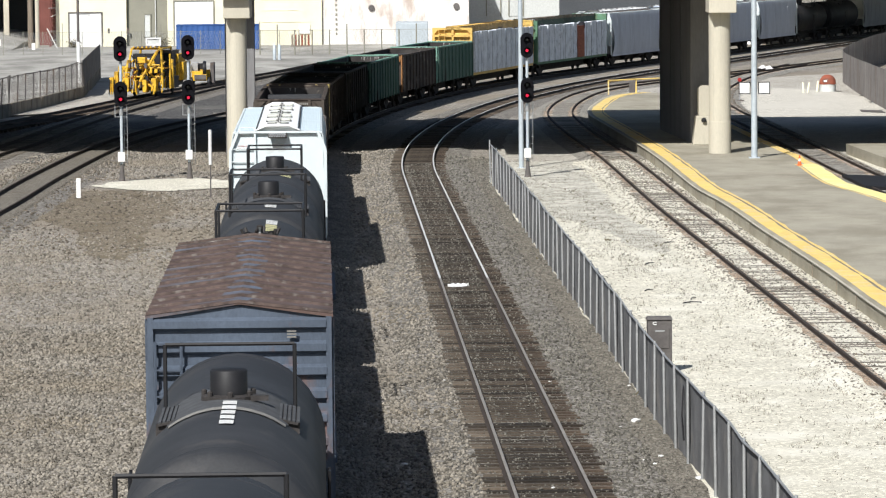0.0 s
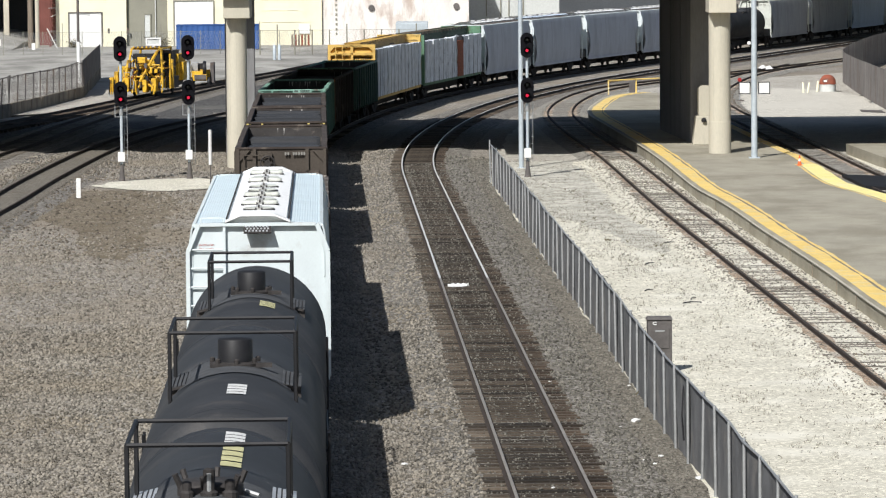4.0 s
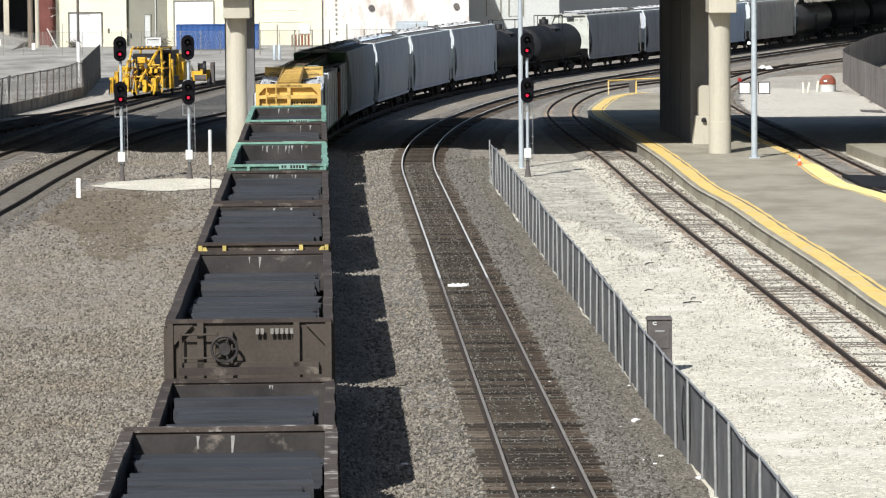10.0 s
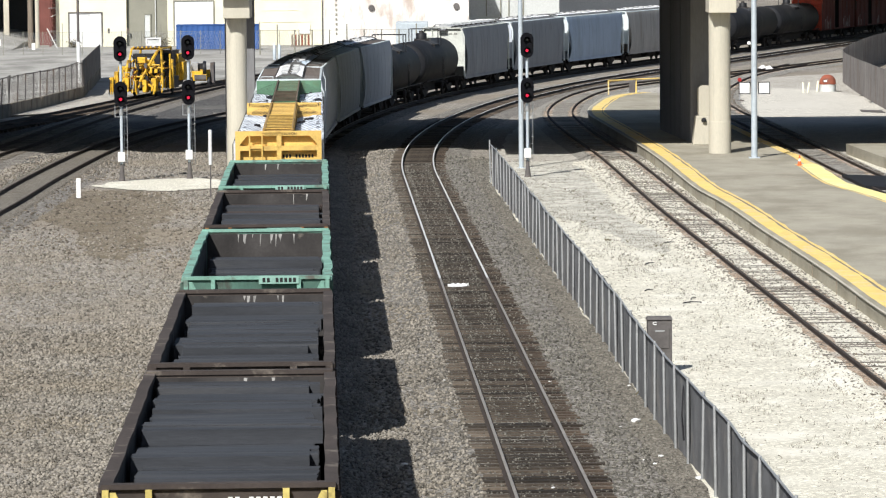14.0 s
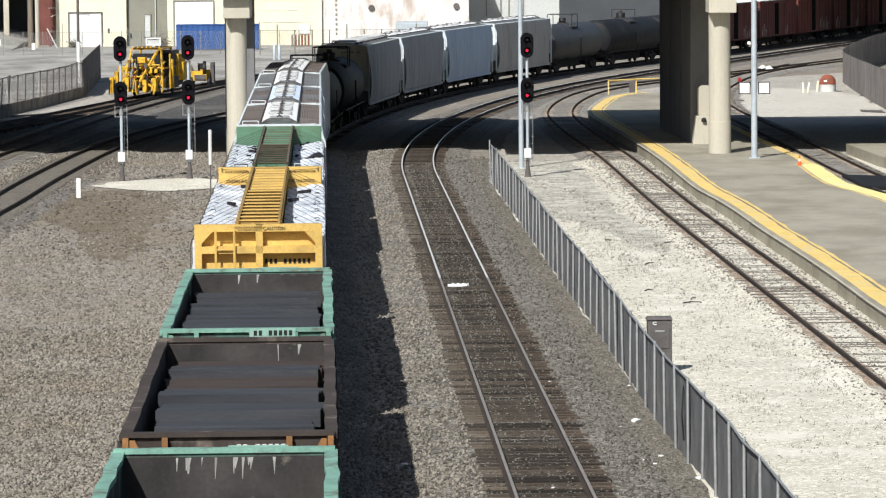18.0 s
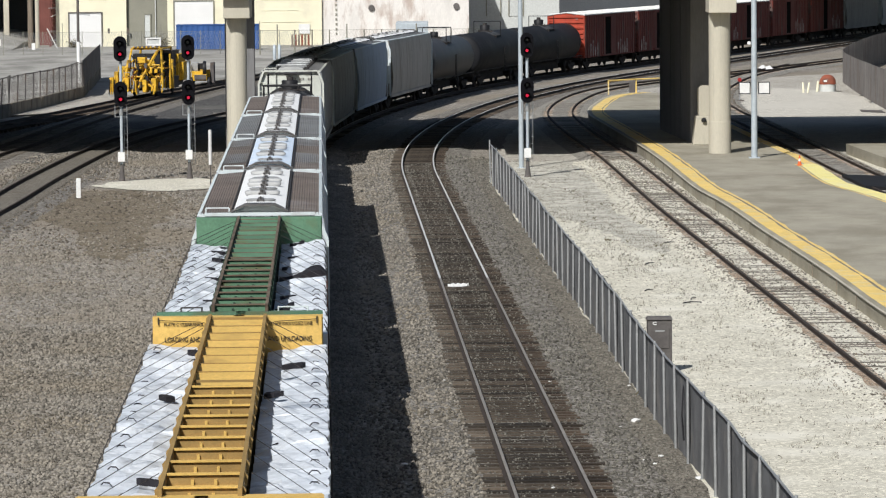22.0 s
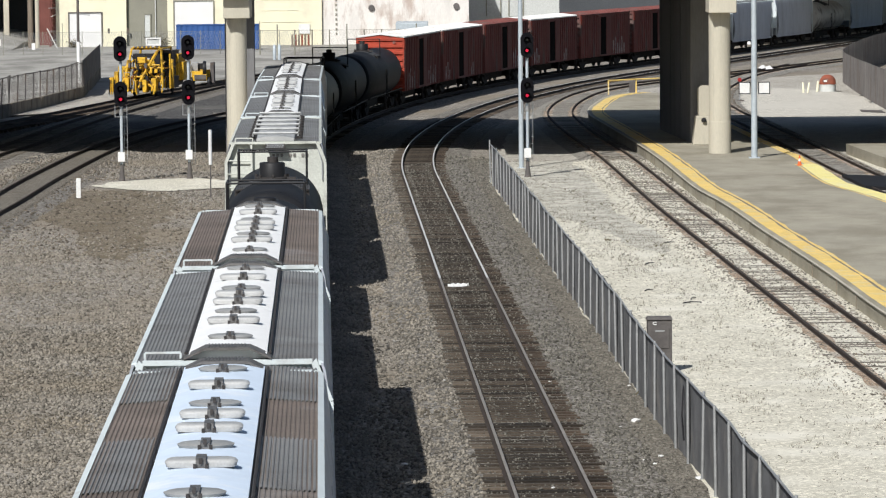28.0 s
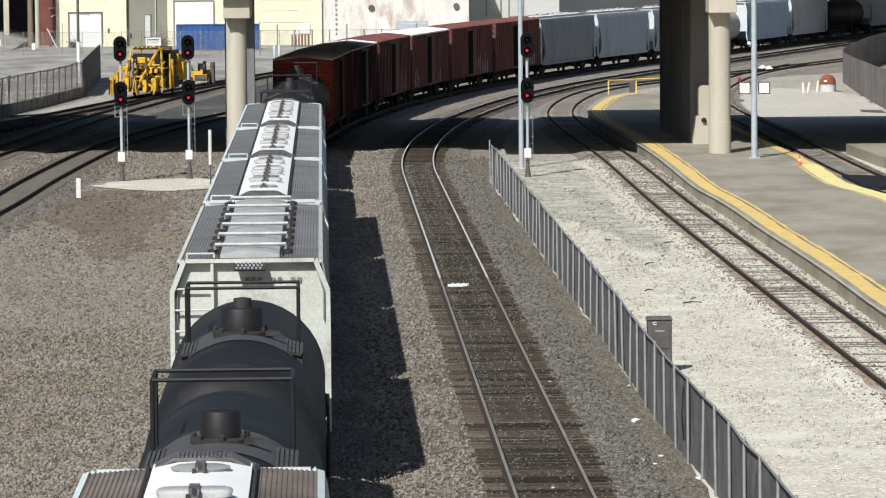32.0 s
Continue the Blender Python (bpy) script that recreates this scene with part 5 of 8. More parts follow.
    # lumber packs
    for sx in (-1, 1):
        y = -hb + 0.25
        while y < hb - 0.9:
            d = min(rng.choice((1.9, 2.3, 2.6, 3.2)), hb - 0.24 - y)
            if hb - 0.24 - y - d < 1.1:
                d = hb - 0.24 - y
            z1 = rng.uniform(3.78, 3.90) + (0.05 * (sx > 0) if green else 0.10 + 0.05 * (sx > 0))
            burst = green and sx > 0 and y < 0.95 < y + d
            if burst:
                d = 0.95 - y
                if d < 0.5:
                    d = 0.0
            nx, ny, nz = 5, 9, 8
            def wrap(z0, z1, mtl, lab):
                bm = bmesh.new()
                xa, xb = (wc + 0.03, 1.50)
                cols = []
                for j in range(ny + 1):
                    yy = y + 0.04 + (d - 0.08) * j / ny
                    pts = []
                    for i in range(nz + 1):
                        z = z0 + (z1 - z0) * i / nz
                        pts.append((xb + rng.uniform(-0.025, 0.03), yy, z))
                    for i in range(1, nx + 1):
                        x = xb + (xa - xb) * i / nx
                        pts.append((x, yy + rng.uniform(-0.04, 0.04), z1 - 0.13 * (i / nx) ** 1.5 + rng.uniform(-0.05, 0.04)))
                    for i in range(1, 2):
                        pts.append((xa, yy, z0))
                    cols.append([(sx * px_, py_, pz_) for px_, py_, pz_ in pts])
                loft(bm, cols)
                return part("lumber_pack", bm, mtl, car, lab, smooth=False)
            if d > 0:
                wrap(1.17, z1, M_WRAP, "lumber pack in wrinkled white plastic wrap")
            if burst:
                for k in range(9):
                    bm = bmesh.new()
                    x_ = wc + 0.06 + 0.114 * k
                    box(bm, x_, x_ + 0.105, y + d + 0.1, y + d + 2.3, 1.17, (3.62 if k > 2 else 3.5) + rng.uniform(-0.02, 0.02))
                    part("bare_board", bm, M_BARE_LUMBER if k > 2 else M_TEAR_SHADE, car, "bare reddish boards in a burst pack")
                bm = bmesh.new()
                loft(bm, [[(x_, y + d + 2.3 - 0.35 * math.sin(2.2 * (x_ - wc)), z_ - 0.35), (x_, y + d + 2.3 - 0.3 * math.sin(2.2 * (x_ - wc)), z_), (x_, y + d + 2.56, z_ + 0.06), (x_, y + d + 2.56, z_ - 0.3)] for x_, z_ in ((wc + 0.05, 3.62), (0.8, 3.66), (1.0, 3.74), (1.2, 3.86), (1.4, 3.88), (1.54, 3.74))])
                part("torn_wrap", bm, M_TEAR_SHADE, car, "black torn plastic curled back over the boards", smooth=True)
                bm = bmesh.new()
                loft(bm, [[(0.66, y + d + 2.7, z_ + 3.74), (0.98, y + d + 2.6, z_ + 3.80), (0.80, y + d + 4.0, z_ + 3.96)] for z_ in (0.0, 0.012)])
                part("loose_flap", bm, M_WRAP, car, "loose white flap of plastic")
                y += d + 2.5
                continue
            # black wedges as shade at the pack's end, black blocks and strap loops
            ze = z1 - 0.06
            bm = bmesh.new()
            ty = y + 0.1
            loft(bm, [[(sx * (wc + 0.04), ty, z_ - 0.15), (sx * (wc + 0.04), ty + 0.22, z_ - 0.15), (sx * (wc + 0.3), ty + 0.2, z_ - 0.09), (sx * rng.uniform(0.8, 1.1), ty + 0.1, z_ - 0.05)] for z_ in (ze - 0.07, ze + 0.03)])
            part("wrap_fold", bm, M_TEAR_SHADE, car, "black wedge for the shade between lumber packs")
            for q_ in range(int(d / 1.1)):
                ty = y + 0.5 + q_ * 1.1 + rng.uniform(-0.3, 0.3)
                bm = bmesh.new()
                for a0_, a1_ in ((20, 65), (65, 115), (115, 160)):
                    bar(bm, (sx * 1.32 + 0.085 * math.cos(radians(a0_)), ty, ze + 0.085 * math.sin(radians(a0_))), (sx * 1.32 + 0.085 * math.cos(radians(a1_)), ty + 0.05, ze + 0.085 * math.sin(radians(a1_))), 0.009, 4)
                part("strap_loop", bm, M_TEAR_SHADE, car, "dark loop of strapping")
                if green and q_ % 2 == 0 and rng.random() < 0.55:
                    bm = bmesh.new()
                    tilt = Matrix.Translation((sx * rng.uniform(0.72, 1.0), ty + 0.3, ze - 0.04)) @ Matrix.Rotation(radians(-sx * rng.uniform(25, 45)), 4, "Z")
                    box(bm, -0.05, 0.05, -0.2, 0.2, 0.0, 0.07, tilt)
                    part("dunnage_block", bm, M_TEAR_SHADE, car, "black rubber block under a cable")
            for _ in range(rng.choice((0, 0, 1))):
                tx, ty = rng.uniform(0.62, 1.2), y + rng.uniform(0.3, d - 0.4)
                tw, td = rng.uniform(0.06, 0.22), rng.uniform(0.07, 0.20)
                bm = bmesh.new()
                fan = [(sx * (tx + tw * math.cos(a) * rng.uniform(0.7, 1.1)), ty + td * math.sin(a) * rng.uniform(0.5, 1.1), z1 + 0.052 + 0.02 * math.cos(a)) for a in (radians(q) for q in range(0, 360, 40))]
                loft(bm, [fan, [(x, yy, zz - 0.08) for x, yy, zz in fan]])
                part("torn_wrap", bm, M_TEAR_SHADE, car, "dark tear in the plastic wrap")
            y += d + rng.choice((0.0, 0.06, 0.16, 0.3))
    return car


def boxcar(label, length=17.2, side=M_RED, end=M_RED_BRIGHT, roof=M_BOX_ROOF, door=M_DOOR_DARK, top=4.42, half=1.52, ribs=12, peak=0.16, door_open=True, graffiti=(), cap=None):
    """Boxcar: ribbed sides with a sliding door, corrugated ends, a peaked ribbed roof."""
    car = thing("boxcar", label, "boxcar")
    running_gear(car, length)
    hb = length / 2 - 0.62
    for sx in (-1, 1):
        x0, x1 = sorted((sx * half, sx * (half - 0.06)))
        plate("side_wall", car, side, x0, x1, -hb, hb, 1.0, top)
        n = 22
        for k in range(n + 1):
            y = -hb + 0.05 + (2 * hb - 0.1) * k / n
            if abs(y) < 1.7:
                continue
            xa, xb = sorted((sx * half, sx * (half + 0.05)))
            plate("side_post", car, side, xa, xb, y - 0.06, y + 0.06, 1.0, top - 0.05)
        xa, xb = sorted((sx * (half + 0.002), sx * (half + 0.07)))
        d = plate("sliding_door", car, side, xa, xb, 0.1, 1.6, 1.15, top - 0.2)
        # a flat black plate stands for the shade inside the open doorway
        xc, xd = sorted((sx * (half + 0.001), sx * (half + 0.03)))
        plate("doorway", car, door, xc, xd, -1.5, 0.1, 1.15, top - 0.25, "black plate for the dark doorway beside the sliding door")
        xa, xb = sorted((sx * half, sx * (half + 0.10)))
        plate("door_track", car, side, xa, xb, -2.6, 2.6, 1.02, 1.14)
        plate("door_rail", car, side, xa, xb, -2.6, 2.6, top - 0.2, top - 0.1)
        for y0, y1, z1 in graffiti:
            for k in range(int((y1 - y0) / 0.7)):
                bm = bmesh.new()
                box(bm, *sorted((sx * (half + 0.003), sx * (half + 0.012))), y0 + k * 0.7, y0 + k * 0.7 + 0.55, 1.1, z1 + 0.3 * math.sin(k * 2.1))
                part("paint_patch", bm, M_GRAFFITI, car, "faded pale spray paint")
        # bright corner stripe
        xa, xb = sorted((sx * (half + 0.001), sx * (half + 0.052)))
        plate("corner_cap", car, cap or end, xa, xb, -hb - 0.01, -hb + 0.34, top - 0.75, top - 0.03)
    for s in (-1, 1):
        bm = bmesh.new()
        zs, y = [], s * hb
        m = 8
        pts = []
        for k in range(m):
            z0 = 1.0 + (top - 1.0) * k / m
            h = (top - 1.0) / m
            for f, o in ((0.0, 0.0), (0.42, 0.0), (0.55, 0.10), (0.85, 0.10), (0.98, 0.0)):
                pts.append((y + s * o, z0 + h * f))
        pts.append((y, top))
        loft(bm, [[(x, py_, pz_) for py_, pz_ in pts] for x in (-half + 0.08, half - 0.08)], caps=False, closed=False)
        part("corrugated_end", bm, end, car)
        for x in (-half + 0.04, half - 0.04):
            y0, y1 = sorted((y - s * 0.06, y + s * 0.08))
            plate("end_post", car, end, x - 0.05, x + 0.05, y0, y1, 1.0, top)
        if roof is M_RUST_ROOF:
            for sx in (-1, 1):
                bm = bmesh.new()
                loft(bm, [[(0, yy, top + peak + 0.052), (sx * (half + 0.03), yy, top + 0.052), (sx * (half + 0.03), yy, top + 0.058), (0, yy, top + peak + 0.058)] for yy in (y + s * 0.05, y - s * 0.35)])
                part("worn_roof_edge", bm, M_RIM_WORN, car, "flaking pale edge of the roof")
        bm = bmesh.new()
        loft(bm, [[(-half, yy, top), (half, yy, top), (0, yy, top + peak)] for yy in (y, y - s * 0.05)])
        part("gable", bm, end, car)
        y0, y1 = sorted((y + s * 0.02, y + s * 0.045))
        for k in range(3):
            plate("stencil", car, M_STENCIL_DIM, 0.82, 0.98, y0 + s * 0.09, y1 + s * 0.09, top - 0.36 + k * 0.05, top - 0.335 + k * 0.05, "small faded data lines")
        ladder(car, -half + 0.35, y + s * 0.16, 1.0, top - 0.4, 0.45, end)
    for sx in (-1, 1):
        bm = bmesh.new()
        loft(bm, [[(0, y, top + peak + 0.02), (0, y, top + peak + 0.05), (sx * (half + 0.04), y, top + 0.05), (sx * (half + 0.04), y, top - 0.02)] for y in (-hb - 0.06, hb + 0.06)])
        r = part("roof_sheet", bm, roof, car)
        if roof is M_RUST_ROOF:
            wob = random.Random(3 + sx)
            bm = bmesh.new()
            rings = []
            for k in range(40):
                y, w_ = -hb + 0.1 + (2 * hb - 0.2) * k / 39, wob.uniform(0.08, 0.42)
                rings.append([(sx * f * w_, y, top + peak + 0.053 - peak * f * w_ / (half + 0.04)) for f in (0.0, 1.0)])
            loft(bm, rings, caps=False, closed=False)
            part("ridge_paint", bm, M_RIDGE_BLUE, r, "faded blue paint left along the ridge")
        for k in range(ribs + 1):
            y = -hb + 2 * hb * k / ribs
            bm = bmesh.new()
            loft(bm, [[(0, yy, top + peak + 0.05), (0, yy2, top + peak + 0.10), (sx * (half + 0.03), yy2, top + 0.10), (sx * (half + 0.03), yy, top + 0.05)] for yy, yy2 in ((y - 0.07, y - 0.04), (y + 0.07, y + 0.04))])
            part("roof_rib", bm, M_RUST_SEAM if roof is M_RUST_ROOF else roof, r)
    return car


def text_sign(car, words, size, material, x, y, z, label):
    return text_part("warning_text", words, size, material, car, Matrix.Translation((x, y, z)) @ Matrix.Rotation(radians(90), 4, "X"), label)


# the consist, from the front: the place along the line of each car's ends when the clip starts
CONSIST = []


def couple(car, s0, s1):
    CONSIST.append((car, s0, s1))


def again(car, s0, s1, label=""):
    c = copy_thing(car, Matrix.Identity(4))
    if label:
        c["label"] = label
    couple(c, s0, s1)
    return c


FIRST_TANK = tank_car("black tank car with a pale worn band round its dome", 15.6, hoops=((0.9, 0.0),), placards=())
couple(FIRST_TANK, 114.8, 130.4)
bm = bmesh.new()
loft(bm, [[(1.485 * math.sin(radians(a)), y, 2.36 + 1.485 * math.cos(radians(a))) for a in range(-36, 37, 4)] for y in (-1.75, -1.40)], caps=False, closed=False)
part("worn_band", bm, M_STENCIL_DIM, FIRST_TANK, "pale worn band beside the dome", smooth=True)
couple(copy_thing(FIRST_TANK, Matrix.Identity(4)), 99.2, 114.8)
bm = bmesh.new()
for k in range(5):
    loft(bm, [[(x, -3.6 + k * 0.62 + d, 2.36 + math.sqrt(1.485 ** 2 - x * x) + 0.004) for x in (-0.07, 0.0, 0.07, 0.14)] for d in (0.0, 0.45)], caps=False, closed=False)
part("stencil", bm, M_STENCIL, FIRST_TANK, "white stencilled tank marks")["kind"] = "stuff"
couple(boxcar("faded blue boxcar with a rusty red-brown roof", 17.4, M_BLUE, M_BLUE, M_RUST_ROOF, M_DOOR_DARK, top=4.28, half=1.58, ribs=13, peak=0.2), 130.4, 147.8)
couple(tank_car("black tank car with a low manway and ribbed walk plates", 16.2, dome="low", hoops=((-0.9, 2.6),), placards=((2.6, 0.2, 0.28, 0.8, M_STENCIL_Y), (5.0, 0.2, 0.28, 0.5, M_STENCIL))), 147.8, 163.4)
couple(tank_car("black tank car with a tall dome and hooped rail", 15.9, hoops=((-2.1, 2.5),), placards=((-4.5, 0.1, 0.3, 0.5, M_STENCIL),)), 163.4, 179.3)
couple(tank_car("black tank car with dome, hooped rail and yellow placard", 15.8, radius=1.5, centre=2.15, hoops=((-1.3, 2.4, 0.82),), placards=((-3.0, 0.35, 0.3, 0.4, M_STENCIL_Y),)), 179.3, 195.15)
WHITE_HOP = covered_hopper("white covered grain hopper with a row of roof hatches", 20.5, M_HOP_WHITE, M_ROOF_WHITE, M_TROUGH, M_HOP_WHITE, half=1.62)
couple(WHITE_HOP, 195.15, 215.65)
for k, w in enumerate(("CAUTION NO", "SIDE LADDER")):
    text_sign(WHITE_HOP, w, 0.055, M_STENCIL_R, -1.15, -9.456, 3.95 - 0.09 * k, "small red warning lettering")
couple(gondola("brown high-sided gondola filled with dark ties", 17.4, M_GON, 3.31, seed=11, fill=1.0, rim_m=M_RIM_WORN), 215.7, 233.2)
couple(gondola("low brown gondola loaded with dark ties", 16.5, M_GON, 2.27, seed=12, fill=0.98), 233.2, 249.75)
couple(gondola("taupe gondola with hand brake wheel on its end", 18.65, M_GON_TAUPE, 3.31, seed=13, brake=True, rim_m=M_GON), 249.75, 268.4)
couple(gondola("brown gondola with a worn yellow end beam", 15.9, M_GON, 3.31, seed=14, beam=M_END_YELLOW, draw=0.8), 269.95, 286.1)
couple(gondola("dark brown gondola loaded with black ties", 16.2, M_GON, 3.31, seed=15, scratches=6), 286.1, 302.3)
couple(gondola("green-rimmed gondola half full of black ties", 15.8, M_GON_GREEN_DARK, 3.36, seed=16, fill=0.78, wavy=0.045, scratches=12, rim_m=M_GON_GREEN, beam=M_GON_GREEN, draw=0.9), 303.95, 319.75)
couple(gondola("brown gondola with black ties and a rusty beam", 15.85, M_GON, 3.31, seed=17, load=M_LOAD_RUST, beam=M_RUST_BEAM), 320.95, 336.8)
couple(gondola("green gondola filled with dark ties", 15.3, M_GON_GREEN_DARK, 3.36, seed=18, rim_m=M_GON_GREEN, beam=M_GON_GREEN, wavy=0.03), 336.9, 352.2)
couple(centerbeam("yellow centerbeam flatcar stacked with white-wrapped lumber", 24.0), 351.9, 375.9)
couple(centerbeam("green centerbeam flatcar stacked with white-wrapped lumber", 24.8, M_CB_GREEN, mat("centerbeam_dark_green", (0.03, 0.06, 0.04), 0.75), seed=9), 375.9, 400.7)
H_A = covered_hopper("grey covered hopper with rust-brown roof panels", 17.9, M_HOP_GREY, M_ROOF_BROWN)
couple(H_A, 400.15, 417.8)
H_B = covered_hopper("grey covered hopper with patched brown roof panels", 18.0, M_HOP_GREY, M_ROOF_BROWN, trough=M_TROUGH_BLUE, patch=((4.3, 8.7), (-4.9, 0.0)))
couple(H_B, 417.8, 435.9)
H_C = covered_hopper("grey covered hopper with dull grey roof panels", 18.0, M_HOP_GREY, M_ROOF_GREY)
couple(H_C, 435.9, 454.1)
again(H_A, 454.1, 471.7)
couple(tank_car("black tank car with a pale coated top", 15.0, M_TANK_JET, hoops=((1.2, 1.3),), radius=1.45), 471.7, 486.9)
couple(tank_car("black tank car with a squat dome", 15.7, M_TANK_JET, "squat", hoops=((0.9, 1.2),)), 486.9, 502.7)
H_D = covered_hopper("pale-ended grey hopper with bright steel hatch bars", 18.3, M_HOP_DIM, M_ROOF_GREY, trough=M_HATCH_L, style="tube", end=M_HOP_END, trim=M_HOP_END)
for k in range(9):
    if k not in (3, 6):
        plate("stencil", H_D, M_STENCIL_DIM, -0.1 + k * 0.13, -0.02 + k * 0.13, -8.325, -8.31, 3.98, 4.08, "faded reporting marks")
couple(H_D, 502.7, 521.3)
H_E = covered_hopper("blue-grey covered hopper with grey roof panels", 19.4, M_HOP_BLUE, M_ROOF_GREY)
H_F = covered_hopper("dull grey covered hopper with grey roof panels", 19.4, M_HOP_DIM, M_ROOF_GREY, end=M_HOP_GREY)
couple(H_F, 521.3, 540.7)
couple(H_E, 540.7, 560.0)
couple(covered_hopper("warm grey covered hopper with pale trim", 21.0, M_HOP_TAN, M_ROOF_GREY), 560.0, 581.5)
T_G = tank_car("dusty grey tank car with a central dome", 17.8, M_TANK_GREY, hoops=((-0.9, 1.9),))
couple(T_G, 581.5, 599.4)
T_B = tank_car("black tank car with railed platform", 19.0, M_TANK_JET, "squat", hoops=((0.9, 0.0),))
couple(T_B, 599.4, 619.4)
again(T_B, 619.4, 637.0)
B_FIRST = boxcar("oxide red boxcar with a bright red end", 17.4, graffiti=((-6.5, -3.2, 2.1), (2.4, 6.2, 2.0)))
couple(B_FIRST, 637.0, 654.4)
B_R = boxcar("oxide red boxcar with a dark doorway and pale roof", 17.0, end=M_RED, cap=M_RED_BRIGHT, graffiti=((-7.0, -4.4, 2.0), (3.0, 4.5, 1.7)))
B_B = boxcar("oxide red boxcar with a rusty roof and faded spray paint", 17.0, end=M_RED, roof=M_RED, cap=M_RED_BRIGHT, graffiti=((2.2, 6.6, 2.2),))
couple(B_R, 654.4, 671.1)
couple(B_B, 671.1, 687.9)
again(B_R, 687.9, 705.1)
again(B_B, 705.1, 722.1)
again(B_B, 722.1, 739.4)
again(H_F, 739.4, 757.5, "dull grey covered hopper behind the red boxcars")
again(H_C, 757.5, 776.0)
again(H_A, 776.0, 794.0)
couple(tank_car("white tank car streaked with black", 16.0, M_TANK_WHITE, hoops=((0.9, 0.0),)), 794.0, 811.0)
again(H_E, 811.0, 830.0, "blue-grey covered hopper near the train's tail")
again(H_C, 830.0, 848.0)
again(T_B, 848.0, 868.0)
again(H_A, 868.0, 887.0)
again(H_C, 887.0, 906.0)

ARC = np.concatenate([[0], np.cumsum(np.hypot(np.diff(LINE_TRAIN[:, 0]), np.diff(LINE_TRAIN[:, 1])))])
ARC0 = 360.152  # the line's length up to y = -60, from which places are counted


def on_line(s):
    return [float(np.interp(s + ARC0, ARC, LINE_TRAIN[:, k])) for k in range(2)]


def run(t):
    """How far the train has rolled after t seconds."""
    return 10.951 * t + 0.00432 * t * t + 0.000217 * t ** 3


def car_pose(s0, s1, t):
    mid, arm = (s0 + s1) / 2 - run(t), (s1 - s0) / 2 - 2.9
    (xa, ya), (xb, yb) = on_line(mid - arm), on_line(mid + arm)
    return Matrix.Translation(((xa + xb) / 2, (ya + yb) / 2, 0)) @ Matrix.Rotation(-math.atan2(xb - xa, yb - ya), 4, "Z")


def motions():
    for car, s0, s1 in CONSIST:
        walk(car, [(t, car_pose(s0, s1, t)) for t in range(33)])
    fly()


# ---- yards on both sides ----
sheet("dirt_yard", [(5.6, 60), (5.25, 84), (4.9, 96), (4.35, 114), (3.7, 134), (3.3, 148), (2.8, 166), (2.2, 187), (2.6, 199), (9, 204), (20, 206), (60, 206), (60, 60)],
      GROUND_Z + 0.03, M_DIRT, "pale dusty dirt yard beside the fence", "dirt yard", wobble=0.12, step=2.0)
sheet("tan_yard", [(2.2, 190), (2.6, 205), (4.0, 235), (6.0, 262), (9.5, 290), (16, 305), (40, 340), (70, 330), (70, 200), (20, 200)], GROUND_Z + 0.022, M_TAN, "tan dirt yard beyond the viaduct's shade", "dirt yard", wobble=0.15, step=2.0)
sheet("verge", [(4.0, 60), (3.1, 96), (2.5, 118), (1.9, 140), (1.2, 165), (0.75, 186), (0.9, 206), (2.7, 206), (2.3, 187), (2.9, 166), (3.35, 148), (3.8, 134), (4.4, 114), (4.95, 96), (5.3, 84), (6.0, 60)], GROUND_Z + 0.014, M_WEED, "dark gravel verge along the fence", "gravel verge", wobble=0.2, step=1.2)
sheet("pale_yard", [(18.6, 248), (27.2, 247), (27.9, 262), (28.6, 277), (27.5, 291), (24, 297), (20.6, 288), (19.4, 268)], GROUND_Z + 0.03, M_PALEYARD, "pale dusty dirt beside the corrugated fence", "dirt yard", wobble=0.5, step=1.0)
sheet("paved_lot", [(-90, 262), (-26.5, 255), (-24.6, 268), (-22.6, 292), (-18, 322), (-12.5, 352), (-6, 392), (2, 425), (2, 470), (-90, 470)], GROUND_Z + 0.025, M_LOT, "worn pale grey paved lot", "paved lot", wobble=0.1, step=3.0)
sheet("signal_pad", [(-16.1, 186.2), (-14.4, 182.6), (-12.2, 181.6), (-9.2, 183.5), (-8.9, 188), (-11.5, 191.2), (-14.2, 189.6)], GROUND_Z + 0.035, M_DIRT, "spilled pale concrete round the signal masts", "ground patch", wobble=0.42, step=0.7)
sheet("muddy_patch", [(-17.2, 169.7), (-17.6, 177.1), (-16.5, 181.6), (-14.6, 183.0), (-12.3, 181.0), (-11.2, 176.2), (-10.9, 164.4), (-11.2, 155.9), (-10.7, 147.9), (-11.1, 142.3), (-12.3, 144.1), (-13.4, 151.0), (-14.3, 158.4), (-15.7, 161.7)], GROUND_Z + 0.006, M_MUD, "brown dried mud between gravel", "ground patch", wobble=0.35, step=1.4)

sheet("rough_ground", [(3.0, 166), (5.2, 160), (6.9, 146), (7.9, 143), (8.1, 152), (7.5, 158), (6.9, 166), (7.0, 176), (6.8, 188), (6.2, 203), (2.4, 202), (2.3, 188)], GROUND_Z + 0.036, M_GREYDIRT, "greyer gravelly dirt with dead weeds", "ground patch", wobble=0.2, step=0.9)
sheet("track_margin", [(9.9, 160), (10.4, 145), (11.1, 125), (11.9, 108), (12.9, 85), (13.9, 85), (12.5, 115), (11.75, 138), (11.2, 158), (10.4, 190), (10.0, 205), (9.3, 205), (9.6, 185)], GROUND_Z + 0.034, M_GREYDIRT, "grey gravelly strip beside the platform's foot", "ground patch", wobble=0.12, step=0.8)

